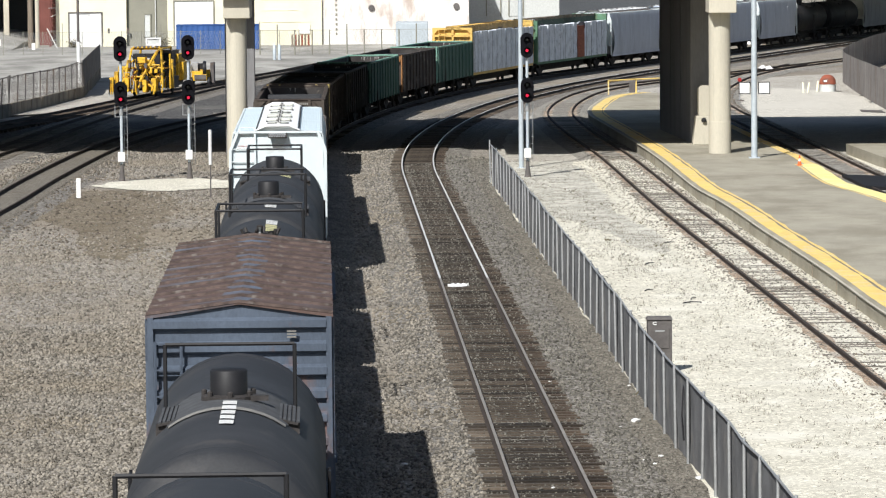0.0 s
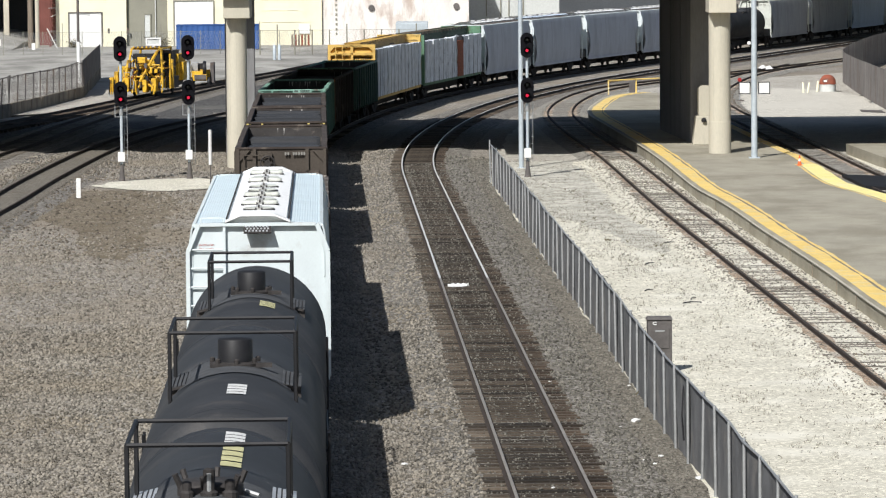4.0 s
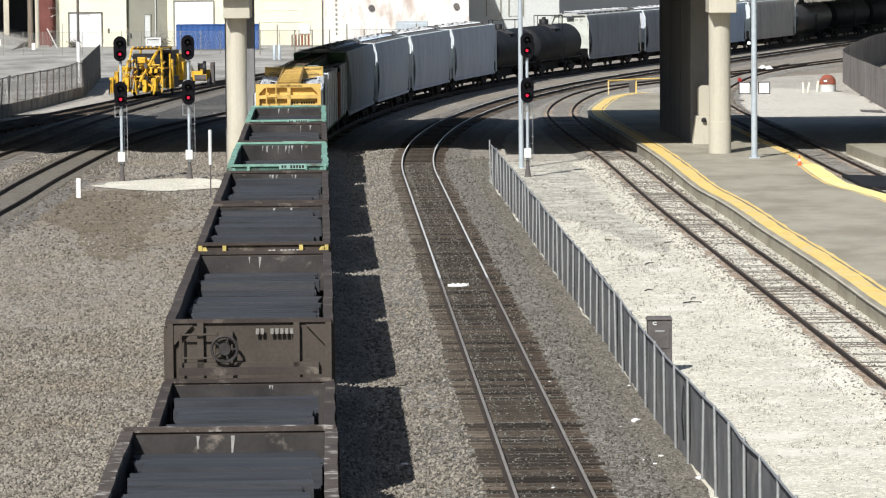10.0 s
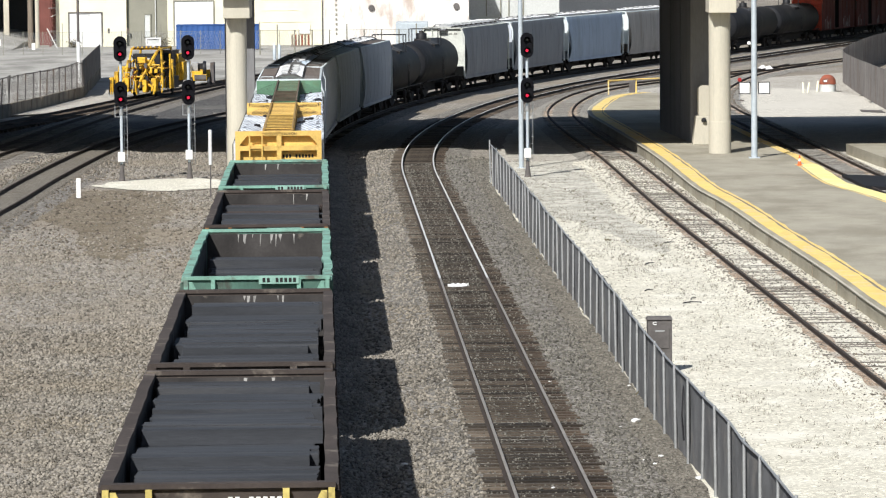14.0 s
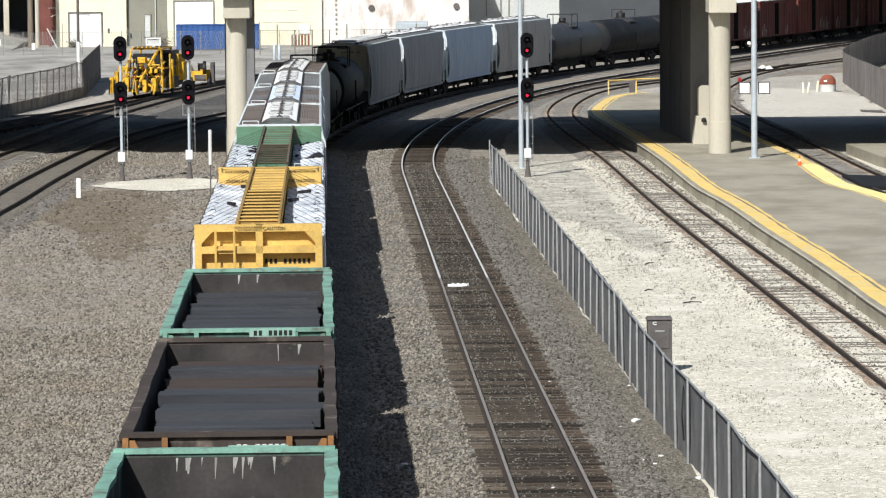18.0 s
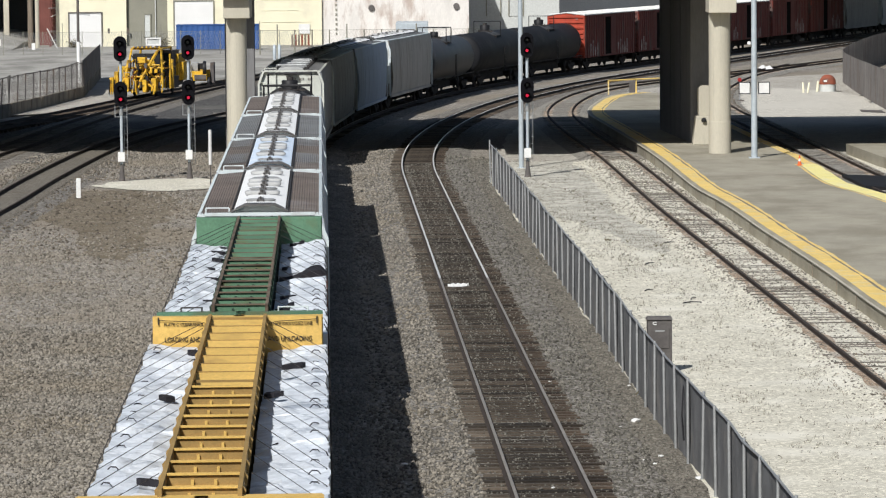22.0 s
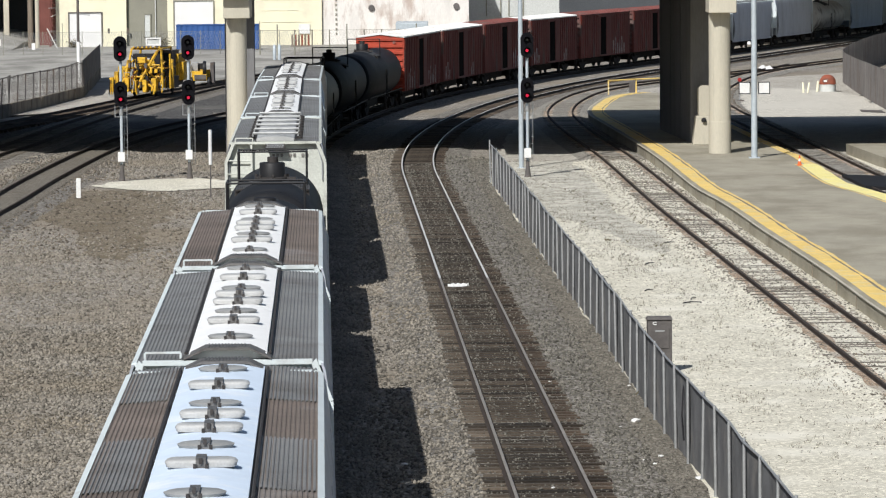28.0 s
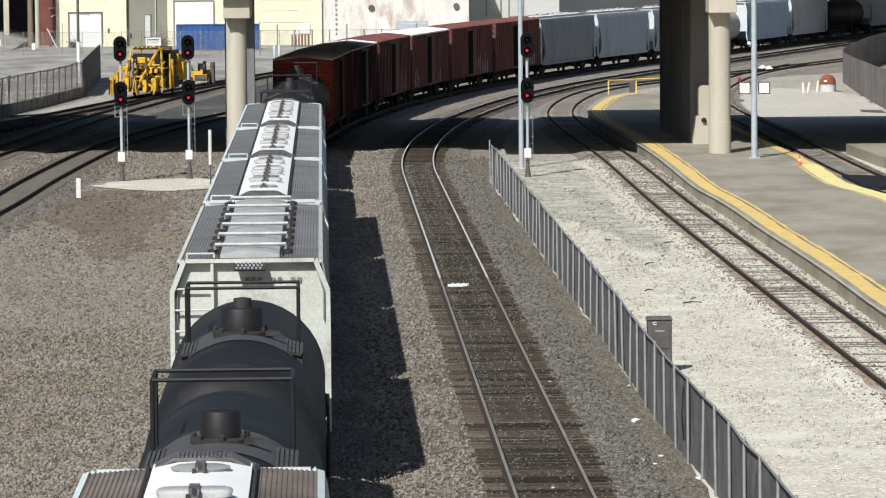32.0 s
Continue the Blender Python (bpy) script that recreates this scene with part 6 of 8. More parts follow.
sheet("dirt_bank", [(-27.2, 258), (-26.3, 271), (-25.3, 288), (-25.9, 302), (-23.8, 302), (-22.4, 287), (-22.6, 278), (-24.3, 263)], -0.16, M_TAN, "pale dirt bank at the foot of the fenced wall", "ground patch", wobble=0.15, step=1.5)

# dark track bed; part of the viaduct's shade is put into its tone
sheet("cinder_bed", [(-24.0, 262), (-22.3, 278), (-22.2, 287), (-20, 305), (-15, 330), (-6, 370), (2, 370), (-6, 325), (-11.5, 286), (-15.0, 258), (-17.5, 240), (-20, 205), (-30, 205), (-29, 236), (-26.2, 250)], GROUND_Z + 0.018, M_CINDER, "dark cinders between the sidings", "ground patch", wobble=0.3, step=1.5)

# ---- platform ----
EDGE_L = free_line([(15.2, 40), (13.5, 80), (12.35, 113), (12.12, 124), (11.88, 134), (11.45, 147.6), (11.22, 157.6), (10.97, 164.5), (10.62, 171.5), (10.47, 180), (10.4, 187), (10.26, 196), (9.98, 207), (9.25, 228), (8.75, 243), (9.0, 252), (9.7, 260), (10.6, 268.5), (11.9, 274.5), (13.6, 277.4), (15.2, 277.8)], 1.5)
EDGE_R = free_line([(23.2, 40), (21.0, 90), (19.3, 135), (18.45, 160), (18.05, 166), (17.5, 171), (17.18, 174.5), (17.15, 181), (17.22, 187), (17.05, 191), (17.08, 196), (16.8, 203.5), (16.1, 230), (15.5, 262), (15.3, 277)], 1.5)
PLAT_Z = 0.25
bm = bmesh.new()
top = [bm.verts.new((x, y, PLAT_Z)) for x, y, a in EDGE_L] + [bm.verts.new((x, y, PLAT_Z)) for x, y, a in EDGE_R[::-1]]
f = bm.faces.new(top)
r = bmesh.ops.extrude_face_region(bm, geom=[f])
bmesh.ops.translate(bm, verts=[v for v in r["geom"] if isinstance(v, bmesh.types.BMVert)], vec=(0, 0, -0.6))
bmesh.ops.triangulate(bm, faces=[f for f in bm.faces if len(f.verts) > 4])
platform = tagged(make("platform", bm, M_PLAT), "worn tan concrete station platform with yellow edges", "platform", kind="structure")


def edge_band(name, line, d0, d1, z, material, lab, parent=None, wave=0.05):
    bm = bmesh.new()
    rings = []
    wob = random.Random(name + lab)
    for x, y, a in line:
        e0, e1 = d0 + wob.uniform(-wave, wave) * 0.3, d1 + wob.uniform(-wave, wave)
        rings.append([(x + d * math.cos(a), y - d * math.sin(a), h) for d, h in ((e0, z - 0.03), (e0, z), (e1, z), (e1, z - 0.03))])
    loft(bm, rings, caps=False, closed=False)
    ob = make(name, bm, material)
    if parent:
        ob.parent = parent
        ob["label"] = lab
    else:
        tagged(ob, lab, "platform edge", kind="structure")
    return ob


edge_band("edge_stripe", EDGE_L[2:], 0.22, 0.80, PLAT_Z + 0.006, M_YELLOW, "yellow painted platform edge", platform)
edge_band("edge_stripe", EDGE_L[2:], 0.88, 1.0, PLAT_Z + 0.005, M_YELLOW, "thin yellow painted line", platform)
edge_band("edge_gutter", EDGE_L[2:], 0.80, 0.88, PLAT_Z + 0.004, M_DRAIN, "narrow grey-brown joint line", platform, wave=0.02)
FAR_R = EDGE_R[EDGE_R[:, 1] > 188.5]
NEAR_R = EDGE_R[(EDGE_R[:, 1] > 60) & (EDGE_R[:, 1] < 189.5)]
edge_band("edge_stripe", FAR_R[:-14], -0.48, -0.03, PLAT_Z + 0.006, M_YELLOW, "yellow painted platform edge", platform)
edge_band("edge_stripe", NEAR_R, -0.86, -0.03, PLAT_Z + 0.007, M_YELLOW_PALE, "sun-faded pale yellow platform edge", platform)
edge_band("edge_stripe", NEAR_R, -1.02, -0.93, PLAT_Z + 0.005, M_YELLOW, "thin yellow painted line", platform)
edge_band("edge_coping", EDGE_L, -0.05, 0.02, PLAT_Z + 0.003, M_CONC, "pale concrete coping along the platform", platform, wave=0.0)
for i in range(8, len(EDGE_L) - 30, 4):
    x, y, a = EDGE_L[i]
    bm = bmesh.new()
    box(bm, -0.075, -0.055, -0.015, 0.015, -0.27, 0.2)
    ob = part("edge_joint", bm, M_DRAIN, platform)
    ob.matrix_basis = Matrix.Translation((x, y, 0)) @ Matrix.Rotation(-a, 4, "Z")
sheet("platform_right", [(20.3, 207), (20.7, 196), (21.6, 184), (23.4, 150), (26, 110), (60, 110), (60, 207)], PLAT_Z, M_PLAT, "second concrete platform beyond the siding", "platform", thick=0.6)
sheet("crossing_panel", [(18.1, 176), (20.2, 174), (20.0, 183), (17.9, 184.5)], 0.02, M_BLACK, "flat black panel laid over the rails", "crossing panel", thick=0.15)

# ---- viaduct ----
viaduct = thing("viaduct", "tall concrete highway viaduct on round columns", "viaduct", kind="structure")
# unseen deck, its edges stepped and notched to place shade and sun below
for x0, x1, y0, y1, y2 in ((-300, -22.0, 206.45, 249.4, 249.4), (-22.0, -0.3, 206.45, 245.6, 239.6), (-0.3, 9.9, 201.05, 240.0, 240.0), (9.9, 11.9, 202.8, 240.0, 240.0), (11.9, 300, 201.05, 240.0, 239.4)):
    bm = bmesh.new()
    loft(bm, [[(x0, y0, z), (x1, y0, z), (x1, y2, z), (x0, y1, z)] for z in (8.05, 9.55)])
    part("deck", bm, M_SOFFIT, viaduct, "unseen concrete road deck, kept dark to deepen the shade")


def column(x, y, base, r, cap_z):
    bm = bmesh.new()
    lathe(bm, [(r, base), (r, cap_z)], "z", (x, y, 0), 48)
    c = part("column", bm, M_CONC, viaduct, "tan round concrete column", smooth=True)
    bm = bmesh.new()
    lathe(bm, [(r + 0.015, base), (r + 0.015, base + 1.55), (r, base + 1.56)], "z", (x, y, 0), 48)
    part("column_base", bm, M_CONC, c, smooth=True)
    for k in range(3):
        a = radians(-128 + 40 * k)
        bm = bmesh.new()
        box(bm, -0.006, 0.006, -0.004, 0.004, base + 1.6, cap_z)
        ob = part("form_seam", bm, M_SEAM, c)
        ob.matrix_basis = Matrix.Translation((x + r * math.cos(a), y + r * math.sin(a), 0)) @ Matrix.Rotation(a, 4, "Z")
    bm = bmesh.new()
    box(bm, x - r - 0.06, x + r + 0.22, y - 1.2, y + 1.3, cap_z, 8.05)
    part("cap_block", bm, M_CONC, c, "square-edged concrete block over the column", bevel=0.04)


for x in (13.42, -9.92, 37.0, -34.0):
    bm = bmesh.new()
    box(bm, x - 0.75, x + 0.75, 198.2, 201.05 if x > 0 else 206.45, 8.06, 8.7)
    part('bent_cap', bm, M_CONC, viaduct)
column(13.42, 199.1, PLAT_Z, 0.525, 7.03)
column(-9.92, 200.0, GROUND_Z, 0.50, 6.95)
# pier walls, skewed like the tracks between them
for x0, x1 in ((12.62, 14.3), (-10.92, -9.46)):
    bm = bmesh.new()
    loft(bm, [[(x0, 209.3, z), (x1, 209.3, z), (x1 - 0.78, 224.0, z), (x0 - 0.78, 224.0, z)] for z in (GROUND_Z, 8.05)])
    w_ = part("pier_wall", bm, M_PIER, viaduct, "concrete pier wall, the deck's shade toned into its colour", bevel=0.06)
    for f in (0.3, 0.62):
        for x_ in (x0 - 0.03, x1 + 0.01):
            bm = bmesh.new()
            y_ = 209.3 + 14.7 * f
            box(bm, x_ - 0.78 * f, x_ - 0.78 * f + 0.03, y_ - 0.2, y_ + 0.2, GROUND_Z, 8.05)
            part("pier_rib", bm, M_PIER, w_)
for x in (37, -34):
    column(x, 199, GROUND_Z, 0.55, 7.3)
bm = bmesh.new()
loft(bm, [[(x, 207.0, z), (13.6, 207.0, z), (13.6, 209.1, z), (x + 0.05, 209.1, z)] for x, z in ((12.6, PLAT_Z), (12.78, 1.68))])
tagged(make("concrete_block", bm, M_CONC, bevel=0.04), "sloping concrete block at the viaduct pier's foot", "concrete block")
bm = bmesh.new()
loft(bm, [[(x0, 207.4, z), (x1, 207.4, z), (x1, 208.6, z), (x0, 208.6, z)] for x0, x1, z in ((12.93, 13.7, 1.68), (12.93, 13.7, 3.05), (12.99, 13.64, 3.18), (13.12, 13.5, 3.22))])
tagged(make("junction_cabinet", bm, M_CONC, bevel=0.02), "pale utility cabinet standing on a concrete block", "cabinet")
bm = bmesh.new()
lathe(bm, [(0.02, 0), (0.10, 0.02), (0.13, 0.18), (0.02, 0.22)], "y", (13.15, 206.8, 1.5), 12)
tagged(make("floodlight", bm, M_BLACK, smooth=True), "small black floodlight on a concrete block", "lamp")

# ---- mast signals ----


def signal(x, y, tall=(5.85, 3.78)):
    """Mast with two oval heads, an instrument tag, a flared foot and a ladder."""
    s = thing("railway_signal", "silver signal mast with two black heads showing red", "railway signal", Matrix.Translation((x, y, GROUND_Z)), group="signals by the tracks")
    bm = bmesh.new()
    lathe(bm, [(0.068, 0.6), (0.068, tall[0] + 0.2)], "z", sides=14)
    part("mast", bm, M_POLE, s, smooth=True)
    bm = bmesh.new()
    lathe(bm, [(0.16, 0.0), (0.15, 0.1), (0.09, 0.5), (0.08, 0.8)], "z", sides=14)
    part("foot", bm, M_DARKSTEEL, s, "flared dark cast metal foot", smooth=True)
    bm = bmesh.new()
    box(bm, -0.16, 0.16, -0.26, -0.1, 0.93, 1.37)
    part("tag_plate", bm, M_WHITE, s, "white box low on the mast", bevel=0.015)
    for i, z in enumerate(tall):
        z += 0.25
        bm = bmesh.new()
        rings = []
        for yy, k in ((-0.22, 1.0), (-0.18, 1.03), (-0.14, 1.0)):
            ring = []
            for a in range(0, 360, 15):
                c, sn = math.cos(radians(a)), math.sin(radians(a))
                ring.append((0.295 * k * c, yy, z + 0.275 * (1 if sn >= 0 else -1) + 0.295 * k * sn))
            rings.append(ring)
        loft(bm, rings)
        hd = part("signal_head", bm, M_SIGNAL, s, "black oval target with hoods")
        bm = bmesh.new()
        box(bm, -0.16, 0.16, -0.14, 0.12, z - 0.42, z + 0.42)
        part("housing", bm, M_SIGNAL, hd, bevel=0.02)
        for j, dz in enumerate((0.24, -0.24)):
            bm = bmesh.new()
            ring0, ring1 = [], []
            for a in range(-10, 191, 15):
                c, sn = math.cos(radians(a)), math.sin(radians(a))
                ring0.append((0.16 * c, -0.22, z + dz + 0.16 * sn))
                ring1.append((0.15 * c, -0.50, z + dz + 0.15 * sn))
            loft(bm, [ring0, ring1], caps=False, closed=False)
            part("hood", bm, M_SIGNAL, hd)
            bm = bmesh.new()
            lathe(bm, [(0.01, -0.24), (0.06, -0.236), (0.072, -0.22)], "y", (0, 0, z + dz), 16)
            part("lens", bm, M_RED_LAMP if j else M_GLASS, hd, "lit red lens" if j else "dark lens")
        bm = bmesh.new()
        box(bm, -0.05, 0.05, -0.1, 0.14, z - 0.62, z - 0.5)
        part("bracket", bm, M_GALV, s)
    bm = bmesh.new()
    for sx in (0.11, 0.25):
        bar(bm, (sx, 0.24, 0.7), (sx, 0.24, 3.4), 0.013, 5)
    for k in range(8):
        bar(bm, (0.11, 0.24, 0.9 + k * 0.33), (0.25, 0.24, 0.9 + k * 0.33), 0.01, 5)
    part("ladder", bm, M_GALV, s)
    for sx, z0, z1, r in ((-1, 2.98, 3.5, 0.022), (1, 2.98, 3.5, 0.014)):
        bm = bmesh.new()
        pts = [(sx * 0.05, -0.05, z0), (sx * 0.27, -0.15, z0), (sx * 0.27, -0.15, z1)]
        for p, q in zip(pts, pts[1:]):
            bar(bm, p, q, r, 5)
        part("step_guard", bm, M_GALV, s)
    bm = bmesh.new()
    lathe(bm, [(0.085, 3.05), (0.095, 3.12), (0.085, 3.3)], "z", sides=12)
    part("collar", bm, M_GALV, s, smooth=True)
    return s


SIG = signal(-14.71, 189.2)
for x, y in ((-11.69, 190.6), (3.93, 189.5)):
    copy_thing(SIG, Matrix.Translation((x, y, GROUND_Z)))

# ---- poles, posts and signs ----


def pole(name, x, y, r0, r1, h, material, lab, cat="lamp post", base=None, z0=GROUND_Z, lean=0.0):
    bm = bmesh.new()
    lathe(bm, [(r0, 0), (r1, h)], "z", sides=16)
    p = thing(name, lab, cat, Matrix.Translation((x, y, z0)) @ Matrix.Rotation(radians(lean), 4, "Y"))
    part("shaft", bm, material, p, smooth=True)
    bm = bmesh.new()
    box(bm, -r0 * 1.7, r0 * 1.7, -r0 * 1.7, r0 * 1.7, 0, 0.05)
    part("base_plate", bm, material, p)
    return p


pole("lamp_post", 3.78, 197.0, 0.12, 0.10, 11.5, M_POLE, "tall pale grey steel lamp post")
LP = pole("lamp_post", 14.73, 194.4, 0.15, 0.11, 11.5, M_POLE, "tall pale lamp post with two square signs", z0=PLAT_Z)
for sx in (-1, 1):
    bm = bmesh.new()
    box(bm, sx * 0.46 - 0.28, sx * 0.46 + 0.28, -0.13, -0.10, 3.02, 3.60)
    sg = part("sign", bm, M_BLACK, LP, "square white sign with a dark border")
    bm = bmesh.new()
    box(bm, sx * 0.46 - 0.235, sx * 0.46 + 0.235, -0.145, -0.132, 3.065, 3.555)
    part("sign_face", bm, M_WHITE, sg, "blank white sign face")
bm = bmesh.new()
lathe(bm, [(0.03, 0), (0.10, 0.02), (0.07, 0.14), (0.03, 0.16)], "z", (-0.24, -0.1, 5.35), 10)
part("camera_box", bm, M_WHITE, LP)
SLEEVED = pole("lamp_post", -27.95, 318.0, 0.12, 0.09, 10, M_DARKSTEEL, "thin dark lamp post with a white lower sleeve")
bm = bmesh.new()
lathe(bm, [(0.15, 0.0), (0.14, 3.2), (0.11, 3.25)], "z", sides=14)
part("sleeve", bm, M_WHITE, SLEEVED, "white painted lower sleeve", smooth=True)
bm = bmesh.new()
bar(bm, (0, 0, 5.4), (0.95, 0, 5.3), 0.035, 5)
part("bracket_arm", bm, M_GALV, SLEEVED)
UP = pole("utility_pole", -42.25, 425.0, 0.30, 0.24, 11, M_WOOD, "weathered wooden utility pole", "utility pole")
bm = bmesh.new()
bar(bm, (1.9, -2.0, 2.05), (3.0, -2.6, 0.0), 0.05, 5)
part("guy_guard", bm, M_STENCIL, UP, "pale guy wire guard")
pole("utility_pole", -41.45, 424.0, 0.22, 0.20, 11, M_CONC, "pale concrete utility pole", "utility pole")

bm = bmesh.new()
box(bm, -0.10, 0.10, -0.04, 0.04, 0, 0.86)
tagged(make("marker_post", bm, M_WHITE, bevel=0.02), "short white plastic marker post in gravel", "marker post").matrix_basis = Matrix.Translation((-15.67, 177.3, GROUND_Z))
mk = thing("marker_post", "thin post with a white reflective top", "marker post", Matrix.Translation((-9.98, 177.3, GROUND_Z)))
bm = bmesh.new()
bar(bm, (0, 0, 0), (0, 0, 1.45), 0.03, 6)
part("stake", bm, M_DARKSTEEL, mk)
bm = bmesh.new()
bar(bm, (0, 0, 1.4), (0, 0, 2.9), 0.075, 10)
part("sleeve", bm, M_WHITE, mk, "white plastic sleeve")

# ---- fence along the main track ----
FENCE = free_line([(6.35, 52), (5.85, 66), (5.3, 82), (5.05, 87.4), (4.75, 96.1), (4.32, 113.5), (3.72, 133), (3.28, 148), (2.78, 166), (2.14, 186.6)], 0.5)
fd = np.concatenate([[0], np.cumsum(np.hypot(np.diff(FENCE[:, 0]), np.diff(FENCE[:, 1])))])
fence = thing("fence", "galvanised post fence with dark mesh screening", "fence")
rng = random.Random(5)
FH = 1.80
n_post = int(fd[-1] / 2.62)
prev = None
for i in range(n_post + 1):
    s = fd[-1] * i / n_post
    x, y, a = (float(np.interp(s, fd, FENCE[:, k])) for k in range(3))
    lean = Matrix.Rotation(radians(rng.uniform(-1.2, 1.2)), 4, "Y") @ Matrix.Rotation(radians(rng.uniform(-1.0, 1.0)), 4, "X")
    hp = FH + (0.12 if i == n_post else 0.0)
    bm = bmesh.new()
    lathe(bm, [(0.033, -0.05), (0.033, hp), (0.026, hp + 0.03), (0.005, hp + 0.04)], "z", sides=8)
    po = part("post", bm, M_GALV, fence, smooth=True)
    po.matrix_basis = Matrix.Translation((x, y, GROUND_Z)) @ lean
    tip = Vector((x, y, GROUND_Z + FH - 0.02)) + Vector((rng.uniform(-0.02, 0.02), 0, rng.uniform(-0.03, 0.02)))
    if prev is not None:
        px0, py0, ptip = prev
        bm = bmesh.new()
        bar(bm, ptip, tip, 0.026, 6)
        part("top_rail", bm, M_GALV, fence)
        bm = bmesh.new()
        nseg = 6
        rings = []
        torn = 86.5 < y < 88.6
        for k in range(nseg + 1):
            t = k / nseg
            bx, by = px0 + (x - px0) * t + 0.045, py0 + (y - py0) * t
            sag = 0.03 * math.sin(math.pi * t)
            zt = GROUND_Z + FH - 0.04 - sag - (0.55 * math.sin(math.pi * min(1, t * 1.3)) if torn else 0)
            rings.append([(bx + rng.uniform(-0.015, 0.015), by, GROUND_Z + rng.uniform(0.0, 0.05)), (bx + rng.uniform(-0.03, 0.03), by, GROUND_Z + FH * 0.5), (bx, by, zt), (bx + 0.008, by, zt), (bx + 0.01, by, GROUND_Z + FH * 0.5), (bx + 0.01, by, GROUND_Z + 0.02)])
        loft(bm, rings)
        part("screen", bm, M_MESH, fence, "dark grey woven mesh screen")
    prev = (x, y, tip)
bm = bmesh.new()
pts = [(5.07, 86.9, 0.1), (5.04, 87.0, 0.6), (5.09, 87.3, 1.15), (5.14, 87.9, 1.3)]
for p, q in zip(pts, pts[1:]):
    bar(bm, p, q, 0.02, 5)
part("loose_wire", bm, M_BLACK, fence)

# dark relay case behind the fence
case = thing("relay_case", "dark grey metal relay cabinet behind the fence", "cabinet", Matrix.Translation((5.47, 104.2, GROUND_Z)))
bm = bmesh.new()
box(bm, -0.31, 0.31, -0.25, 0.25, 0.0, 1.38)
part("body", bm, M_DARKSTEEL, case, bevel=0.02)
bm = bmesh.new()
loft(bm, [[(-0.34, -0.28, 1.38), (0.34, -0.28, 1.38), (0.34, 0.28, 1.38), (-0.34, 0.28, 1.38)], [(-0.30, -0.2, 1.44), (0.30, -0.2, 1.44), (0.30, 0.2, 1.44), (-0.30, 0.2, 1.44)]])
part("lid", bm, M_DARKSTEEL, case)
bm = bmesh.new()
box(bm, -0.22, 0.24, -0.275, -0.25, 0.65, 1.18)
d_ = part("door", bm, M_DARKSTEEL, case, bevel=0.01)
bm = bmesh.new()
box(bm, -0.12, 0.12, -0.285, -0.275, 1.08, 1.12)
part("handle", bm, M_GALV, d_)
bm = bmesh.new()
for k in range(8):
    a, b = radians(40 + 40 * k), radians(80 + 40 * k)
    if k < 7:
        bar(bm, (-0.12 + 0.05 * math.cos(a), -0.26, 1.29 + 0.035 * math.sin(a)), (-0.12 + 0.05 * math.cos(b), -0.26, 1.29 + 0.035 * math.sin(b)), 0.012, 4)
part("painted_mark", bm, M_WHITE, case, "small white painted mark")

# ---- things on the platform and in the yard ----
cone = thing("traffic_cone", "orange and white traffic cone on the platform", "traffic cone", Matrix.Translation((16.3, 187.9, PLAT_Z)) @ Matrix.Scale(0.75, 4))
bm = bmesh.new()
box(bm, -0.17, 0.17, -0.17, 0.17, 0, 0.03)
part("foot", bm, M_ORANGE, cone)
bm = bmesh.new()
lathe(bm, [(0.13, 0.03), (0.09, 0.25)], "z", sides=14)
part("cone", bm, M_ORANGE, cone, smooth=True)
bm = bmesh.new()
lathe(bm, [(0.09, 0.25), (0.065, 0.42)], "z", sides=14)
part("collar", bm, M_WHITE, cone, "white reflective collar", smooth=True)
bm = bmesh.new()
lathe(bm, [(0.065, 0.42), (0.03, 0.62), (0.005, 0.63)], "z", sides=14)
part("tip", bm, M_ORANGE, cone, smooth=True)

rail_ = thing("platform_railing", "yellow pipe railing at the platform's rounded end", "railing")
for x, y in ((11.06, 273.3), (13.01, 275.8), (14.9, 277.3)):
    bm = bmesh.new()
    bar(bm, (x, y, PLAT_Z), (x, y, PLAT_Z + 0.95), 0.05, 8)
    part("post", bm, M_YELLOW, rail_)
for (x0, y0), (x1, y1) in (((11.06, 273.3), (13.01, 275.8)), ((13.01, 275.8), (14.9, 277.3))):
    bm = bmesh.new()
    bar(bm, (x0, y0, PLAT_Z + 0.93), (x1, y1, PLAT_Z + 0.93), 0.05, 8)
    part("top_bar", bm, M_YELLOW, rail_)
bm = bmesh.new()
box(bm, -0.2, 0.2, -0.1, 0.1, 0.0, 0.75)
tagged(make("equipment_box", bm, M_DARKSTEEL, bevel=0.02), "dark upright equipment box by the railing", "equipment box").matrix_basis = Matrix.Translation((12.8, 277.0, PLAT_Z))

vent = thing("vent_chamber", "round grey chamber with a rust-red domed lid", "vent", Matrix.Translation((27.1, 289.5, GROUND_Z)) @ Matrix.Scale(0.86, 4))
bm = bmesh.new()
lathe(bm, [(0.66, 0.0), (0.66, 0.62)], "z", sides=28)
part("drum", bm, M_PALEWALL, vent, smooth=True)
bm = bmesh.new()
lathe(bm, [(0.69, 0.62), (0.69, 0.72), (0.62, 1.05), (0.42, 1.3), (0.15, 1.4), (0.01, 1.42)], "z", sides=28)
part("lid", bm, M_RUSTLID, vent, "rust-red domed lid", smooth=True)
bm = bmesh.new()
box(bm, -0.38, -0.12, -0.66, -0.62, 0.82, 0.98)
part("label_plate", bm, M_WHITE, vent)
